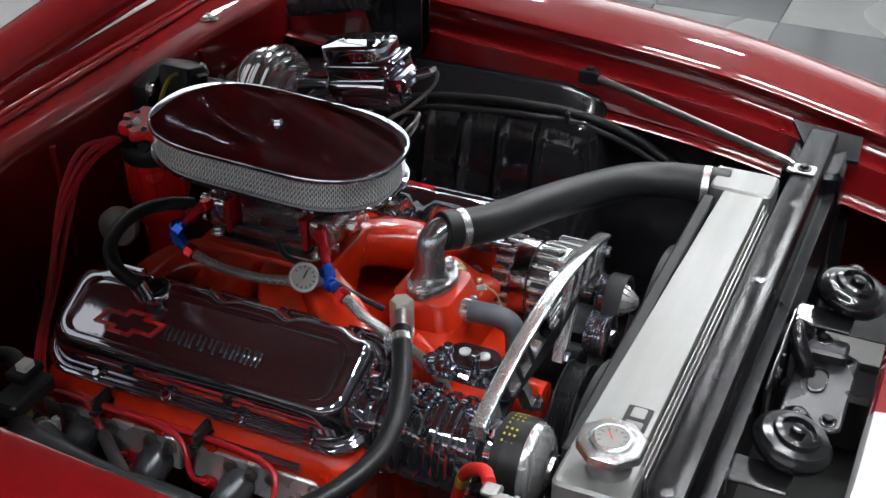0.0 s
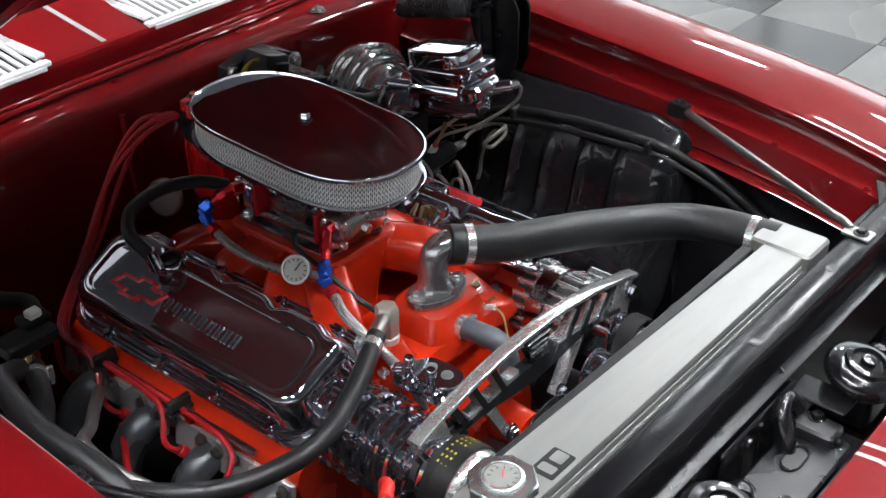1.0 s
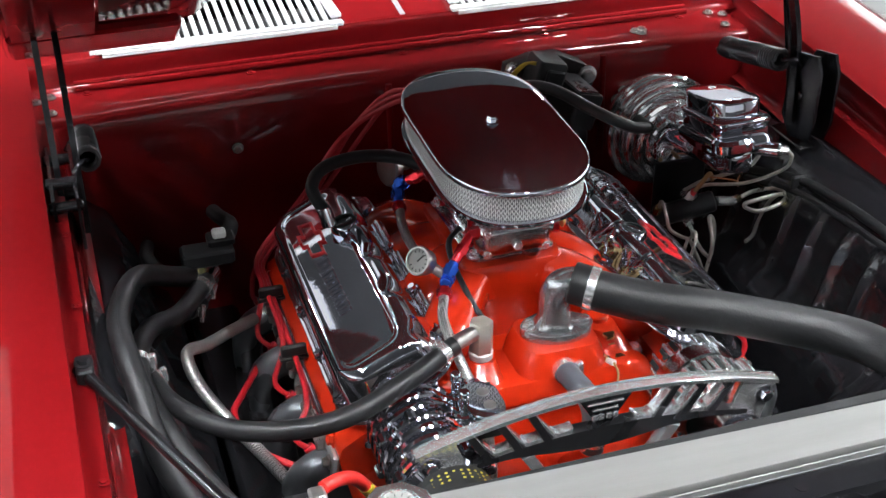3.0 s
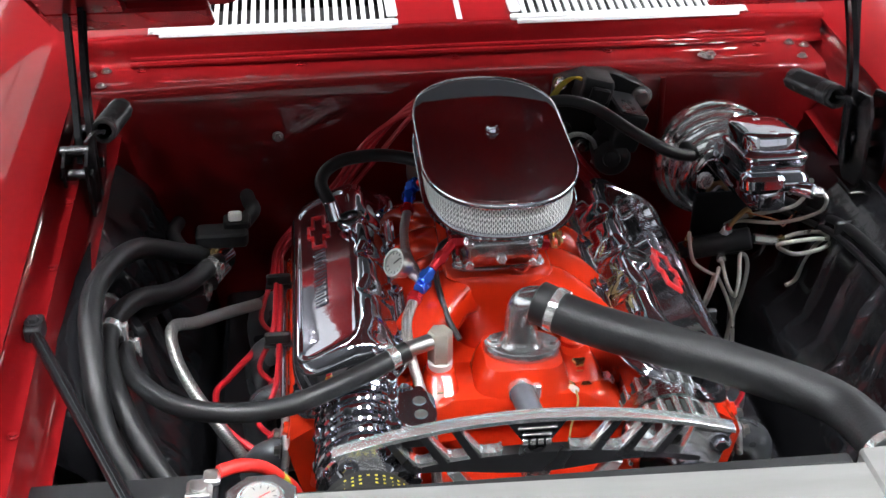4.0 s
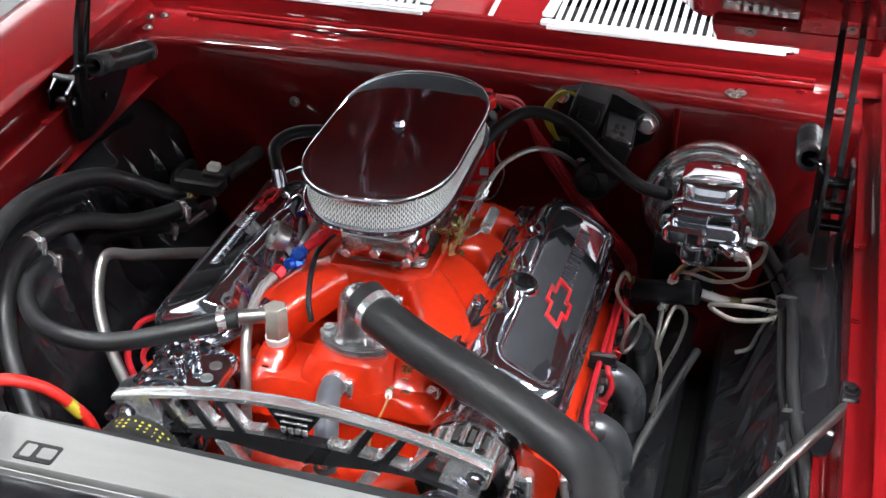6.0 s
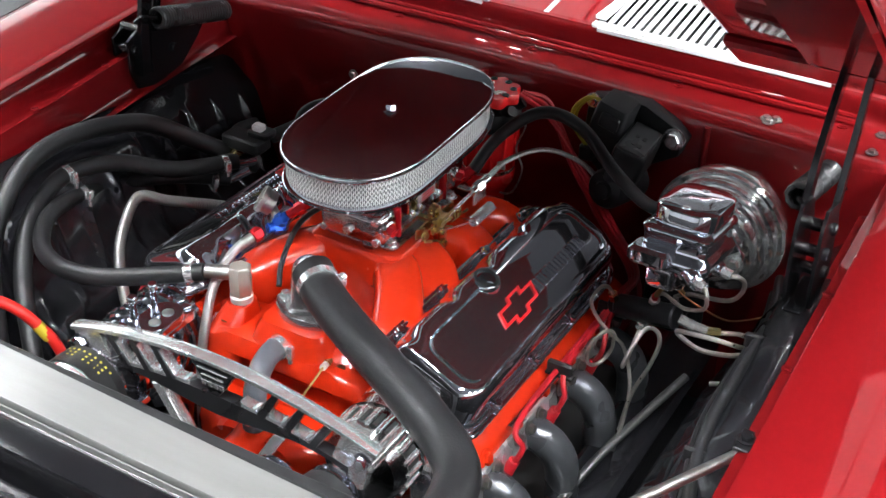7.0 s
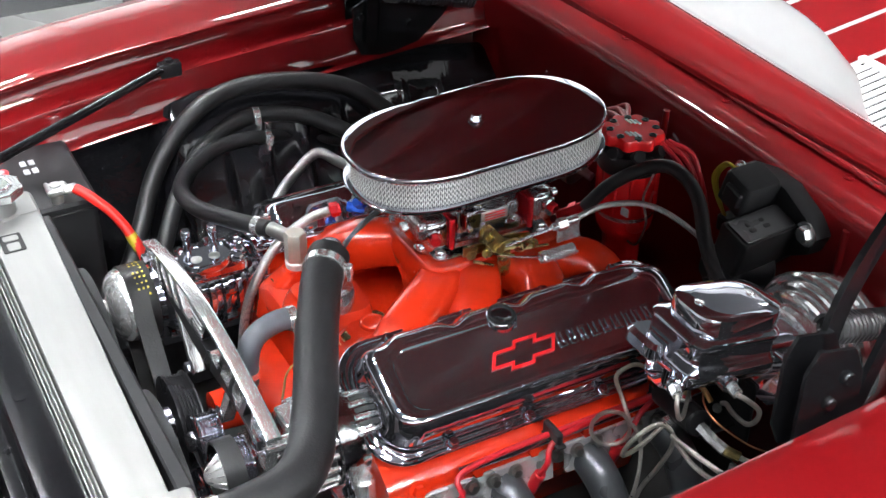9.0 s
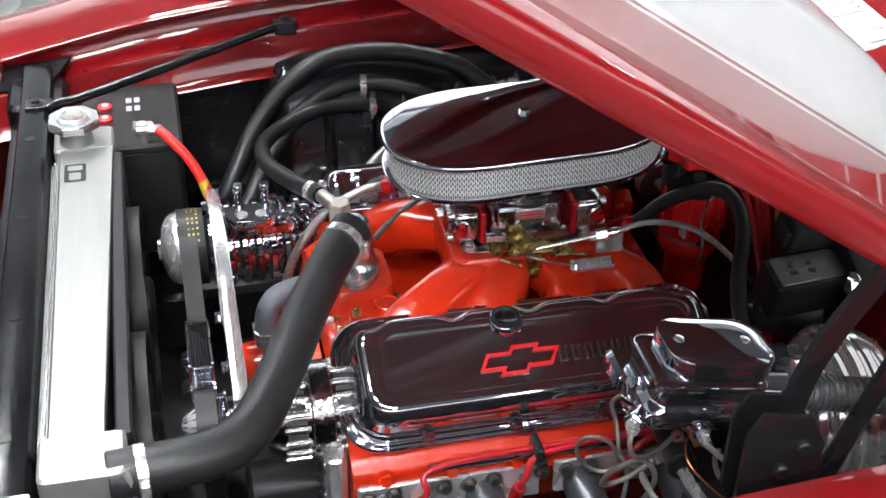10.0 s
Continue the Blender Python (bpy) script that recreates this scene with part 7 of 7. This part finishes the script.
# ---- wiper motor ----
wm = thing("wiper_motor", (0.25, 0.37, 0.76), "black wiper motor with yellow wires on the firewall", "wiper motor")
bm = bmesh.new()
pts = [(0.165, 0.835), (0.215, 0.848), (0.265, 0.846), (0.315, 0.822), (0.340, 0.800), (0.330, 0.770), (0.290, 0.745), (0.250, 0.70), (0.205, 0.69), (0.175, 0.72), (0.160, 0.78)]
prism(bm, pts, 0.362, 0.394)
part("mounting_plate", bm, RUBBER, wm)
lower = Matrix.Translation((0.272, 0.312, 0.776)) @ Matrix.Rotation(radians(15), 4, "Y") @ Matrix.Rotation(radians(4), 4, "Z")
bm = bmesh.new()
ring_loft(bm, [rrect(hx, hy, 0.007, z) for hx, hy, z in ((0.024, 0.050, -0.034), (0.026, 0.052, -0.030), (0.028, 0.054, 0.030), (0.026, 0.052, 0.0335))], xf=lower)
case = part("gear_case", bm, PLASTIC, wm, "black moulded gear case")
bm = bmesh.new()
block(bm, (0, 0, 0.0345), (0.046, 0.096, 0.003), 0.006, 0.0012, xf=lower)
part("case_lid", bm, mat("dark_grey_metal", (0.055, 0.055, 0.058), 0.30, metal=0.3, var=0.15, scale=60), case, "dark grey metal lid")
bm = bmesh.new()
for y in (-0.022, 0.004):
    block(bm, (0.006, y, 0.0362), (0.007, 0.011, 0.0012), 0.002, 0.0003, xf=lower)
    block(bm, (-0.006, y, 0.0362), (0.007, 0.007, 0.0012), 0.002, 0.0003, xf=lower)
part_each("print_bar", bm, PLASTIC, case)
upper = Matrix.Translation((0.226, 0.333, 0.836)) @ Matrix.Rotation(radians(15), 4, "Y")
bm = bmesh.new()
ring_loft(bm, [rrect(hx, hy, 0.007, z) for hx, hy, z in ((0.028, 0.032, -0.030), (0.028, 0.032, 0.016), (0.025, 0.029, 0.022), (0.018, 0.022, 0.0235))], xf=upper)
part("terminal_cover", bm, PLASTIC, wm, "black terminal cover")
bm = bmesh.new()
block(bm, (0.004, -0.035, -0.002), (0.034, 0.010, 0.026), 0.004, 0.003, xf=upper)
part("plug", bm, PLASTIC, wm)
bm = bmesh.new()
turned(bm, [(0.030, 0.0), (0.034, 0.004), (0.034, 0.085), (0.030, 0.092), (0.016, 0.096), (0.014, 0.104), (0.003, 0.105)], frame_to((0.262, 0.350, 0.715), (0.246, 0.250, 0.733))[0], 28)
part("motor_can", bm, BLACK, wm, "black motor can")
bm = bmesh.new()
hexbolt(bm, (0.320, 0.362, 0.800), (0, -1, 0), 0.013, 0.011)
hexbolt(bm, (0.172, 0.362, 0.832), (0, -1, 0), 0.009, 0.009)
hexbolt(bm, (0.215, 0.362, 0.708), (0, -1, 0), 0.009, 0.009)
part_each("mount_bolt", bm, POLISH, wm)
bm = bmesh.new()
for k in range(3):
    tube(bm, [(0.205 + 0.004 * k, 0.322, 0.852), (0.182 + 0.004 * k, 0.325, 0.856), (0.160 + 0.004 * k, 0.328, 0.838), (0.148 + 0.005 * k, 0.330, 0.812), (0.158 + 0.004 * k, 0.335, 0.780), (0.180, 0.340, 0.752)], 0.0022, 6)
part_each("yellow_wire", bm, YELLOW, wm)
bm = bmesh.new()
block(bm, (0.178, 0.345, 0.745), (0.026, 0.026, 0.028), 0.005, 0.003)
part("connector", bm, PLASTIC, wm)

# ---- wiring harness along the driver inner fender ----
bm = bmesh.new()
tube(bm, [(0.54, 0.33, 0.62), (0.572, 0.18, 0.655), (0.588, 0.05, 0.695), (0.594, -0.08, 0.712), (0.598, -0.18, 0.716), (0.610, -0.265, 0.708), (0.632, -0.36, 0.672), (0.645, -0.48, 0.60), (0.62, -0.60, 0.52)], 0.0085, 10)
loose("wiring_harness", bm, PLASTIC, "thick black wiring loom clipped along the inner fender", "wiring", "fender wiring")
bm = bmesh.new()
tube(bm, [(0.54, 0.30, 0.61), (0.562, 0.18, 0.640), (0.576, 0.05, 0.678), (0.581, -0.08, 0.695), (0.586, -0.18, 0.700), (0.602, -0.268, 0.694), (0.628, -0.38, 0.645), (0.64, -0.5, 0.57)], 0.006, 8)
loose("wiring_harness", bm, PLASTIC, "thin black wiring loom beside the thick one", "wiring", "fender wiring")
for y, z in ((-0.245, 0.706), (0.04, 0.695)):
    bm = bmesh.new()
    block(bm, (0.604 if y < 0 else 0.586, y, z), (0.034, 0.009, 0.026), 0.004, 0.003)
    loose("harness_clip", bm, PLASTIC, "clip holding the wiring harness", "clip", "harness clips")

# ---- horns and brackets ahead of the radiator support ----
def horn(x, y, z, r):
    h = thing("horn", (x, y, z - 0.06), "glossy black disc horn ahead of the radiator support", "horn", "horns")
    M = Matrix.Translation((x, y, z)) @ Matrix.Rotation(radians(14), 4, "X")
    bm = bmesh.new()
    turned(bm, [(r * 0.3, -0.03), (r * 0.9, -0.022), (r, -0.014), (r * 1.02, -0.010), (r, -0.005), (r * 0.85, 0.004), (r * 0.62, 0.006), (r * 0.58, 0.012), (r * 0.45, 0.014), (r * 0.40, 0.008), (r * 0.2, 0.008), (r * 0.18, 0.016), (0.002, 0.017)], M, 40)
    part("disc", bm, HINGE, h)
    bm = bmesh.new()
    tube(bm, [(x + r * 0.9, y, z - 0.015), (x + r * 1.25, y + 0.01, z - 0.02), (x + r * 1.3, y + 0.03, z - 0.045), (x + r * 0.9, y + 0.045, z - 0.06)], 0.016, 12)
    part("trumpet", bm, HINGE, h)
    bm = bmesh.new()
    block(bm, (x - r, y + 0.03, z - 0.03), (0.05, 0.08, 0.006), 0.004, 0.002)
    part("mounting_tab", bm, HINGE, h)


horn(0.205, -0.822, 0.728, 0.052)
horn(-0.150, -0.808, 0.722, 0.050)
BRACKET = mat("worn_satin_black_steel", (0.014, 0.014, 0.0155), 0.26, metal=0.1, var=0.3, scale=45, bump=0.12, bscale=120, rvar=0.1)
lb = thing("latch_bracket", (0.08, -0.82, 0.62), "black pressed steel latch bracket with a slotted hole", "bracket")
bm = bmesh.new()
block(bm, (0.040, -0.812, 0.660), (0.175, 0.082, 0.008), 0.012, 0.003)
block(bm, (0.112, -0.806, 0.674), (0.040, 0.060, 0.020), 0.008, 0.004)
part("plate", bm, BRACKET, lb)
bm = bmesh.new()
tube(bm, [(0.118, -0.775, 0.690), (0.105, -0.765, 0.706), (0.080, -0.768, 0.704), (0.066, -0.782, 0.682), (0.062, -0.790, 0.660)], 0.013, 12)
part("hook", bm, HINGE, lb, "thick curved black hook")
bm = bmesh.new()
rod(bm, (0.150, -0.722, 0.710), (0.151, -0.752, 0.684), 0.008, seg=14, bev=0.002)
part("stop_pin", bm, HINGE, lb)
bm = bmesh.new()
block(bm, (0.050, -0.752, 0.660), (0.200, 0.006, 0.095), 0.003, 0.002)
for x in (0.0, 0.05, 0.10):
    rod(bm, (x, -0.755, 0.620), (x, -0.755, 0.695), 0.004, seg=8)
part("back_plate", bm, HINGE, lb)
bm = bmesh.new()
ring_loft(bm, [[(x * k + 0.052, y * k - 0.806, z) for x, y in [(0.021 * math.cos(a) + 0.006 * math.copysign(1, math.cos(a)), 0.013 * math.sin(a)) for a in [2 * math.pi * (i + 0.5) / 24 for i in range(24)]]] for k, z in ((1.12, 0.664), (1.10, 0.667), (0.94, 0.667), (0.90, 0.6648))], cap1=False)
part("slot_rim", bm, HINGE, lb)
# flat dark discs, painted as the shade inside the bracket's holes
bm = bmesh.new()
turned(bm, [(0.017, 0.6645), (0.017, 0.6650)], Matrix.Translation((0.052, -0.806, 0)) @ Matrix.Diagonal((1.35, 0.7, 1, 1)), 20)
turned(bm, [(0.007, 0.6645), (0.007, 0.6650)], Matrix.Translation((0.096, -0.820, 0)), 16)
part_each("hole_shade", bm, SHADE, lb)
bm = bmesh.new()
for q in ((0.122, -0.800, 0.684), (-0.030, -0.835, 0.664), (0.110, -0.836, 0.664)):
    hexbolt(bm, q, (0, 0, 1), 0.008, 0.008)
for x in (0.012, 0.120):
    hexbolt(bm, (x, -0.756, 0.690), (0, -1, 0), 0.007, 0.006)
part_each("bracket_bolt", bm, HINGE, lb)

# ---- pieces of the setting ----
# cowl vent slats
me = None
for s in (1, -1):
    for k in range(24):
        x = s * (0.130 + 0.0165 * k)
        if me is None:
            bm = bmesh.new()
            block(bm, (0, 0, 0), (0.0085, 0.130, 0.007), 0.002, 0.0015, n=1)
            ob = part("slat", bm, TRIM, cowl)
            me = ob.data
        else:
            ob = new("slat", me)
            ob.parent = cowl
        ob.location = (x, 0.570, cowl_z(x, 0.570) + 0.001)
        ob.rotation_euler = (math.atan(0.14), 0, 0)

# checkered floor tiles
bm = bmesh.new()
block(bm, (0, 0, 0), (0.4535, 0.4535, 0.012), 0.002, 0.0012, n=1)
t0 = part("tile", bm, FLOORTILE_A, floor)
t0.location = (0, 0, -0.005)
tb = t0.data.copy()
tb.materials.clear()
tb.materials.append(FLOORTILE_B)
for i in range(-8, 9):
    for j in range(-8, 9):
        if i == 0 and j == 0:
            continue
        o = new("tile", t0.data if (i + j) % 2 == 0 else tb)
        o.parent = floor
        o.location = (0.455 * i, 0.455 * j, -0.005)

# tiles farther off, joined
for odd, m_ in ((0, FLOORTILE_A), (1, FLOORTILE_B)):
    vs, fs = [], []
    for i in range(-13, 15):
        for j in range(-21, 22):
            if (abs(i) <= 8 and abs(j) <= 8) or (i + j) % 2 != odd or 0.455 * i < WEST + 0.2 or 0.455 * i > EAST - 0.2 or abs(0.455 * j) > ROOM - 0.2:
                continue
            x, y, h, n = 0.455 * i, 0.455 * j, 0.226, len(vs)
            vs += [(x - h, y - h, -0.011), (x + h, y - h, -0.011), (x + h, y + h, -0.011), (x - h, y + h, -0.011), (x - h, y - h, 0.001), (x + h, y - h, 0.001), (x + h, y + h, 0.001), (x - h, y + h, 0.001)]
            fs += [(n + 4, n + 5, n + 6, n + 7), (n, n + 1, n + 5, n + 4), (n + 1, n + 2, n + 6, n + 5), (n + 2, n + 3, n + 7, n + 6), (n + 3, n, n + 4, n + 7)]
    far = bpy.data.meshes.new("far_tiles")
    far.from_pydata(vs, [], fs)
    far.materials.append(m_)
    o = new("far_tiles", far)
    o.parent = floor
    o["kind"] = "stuff"
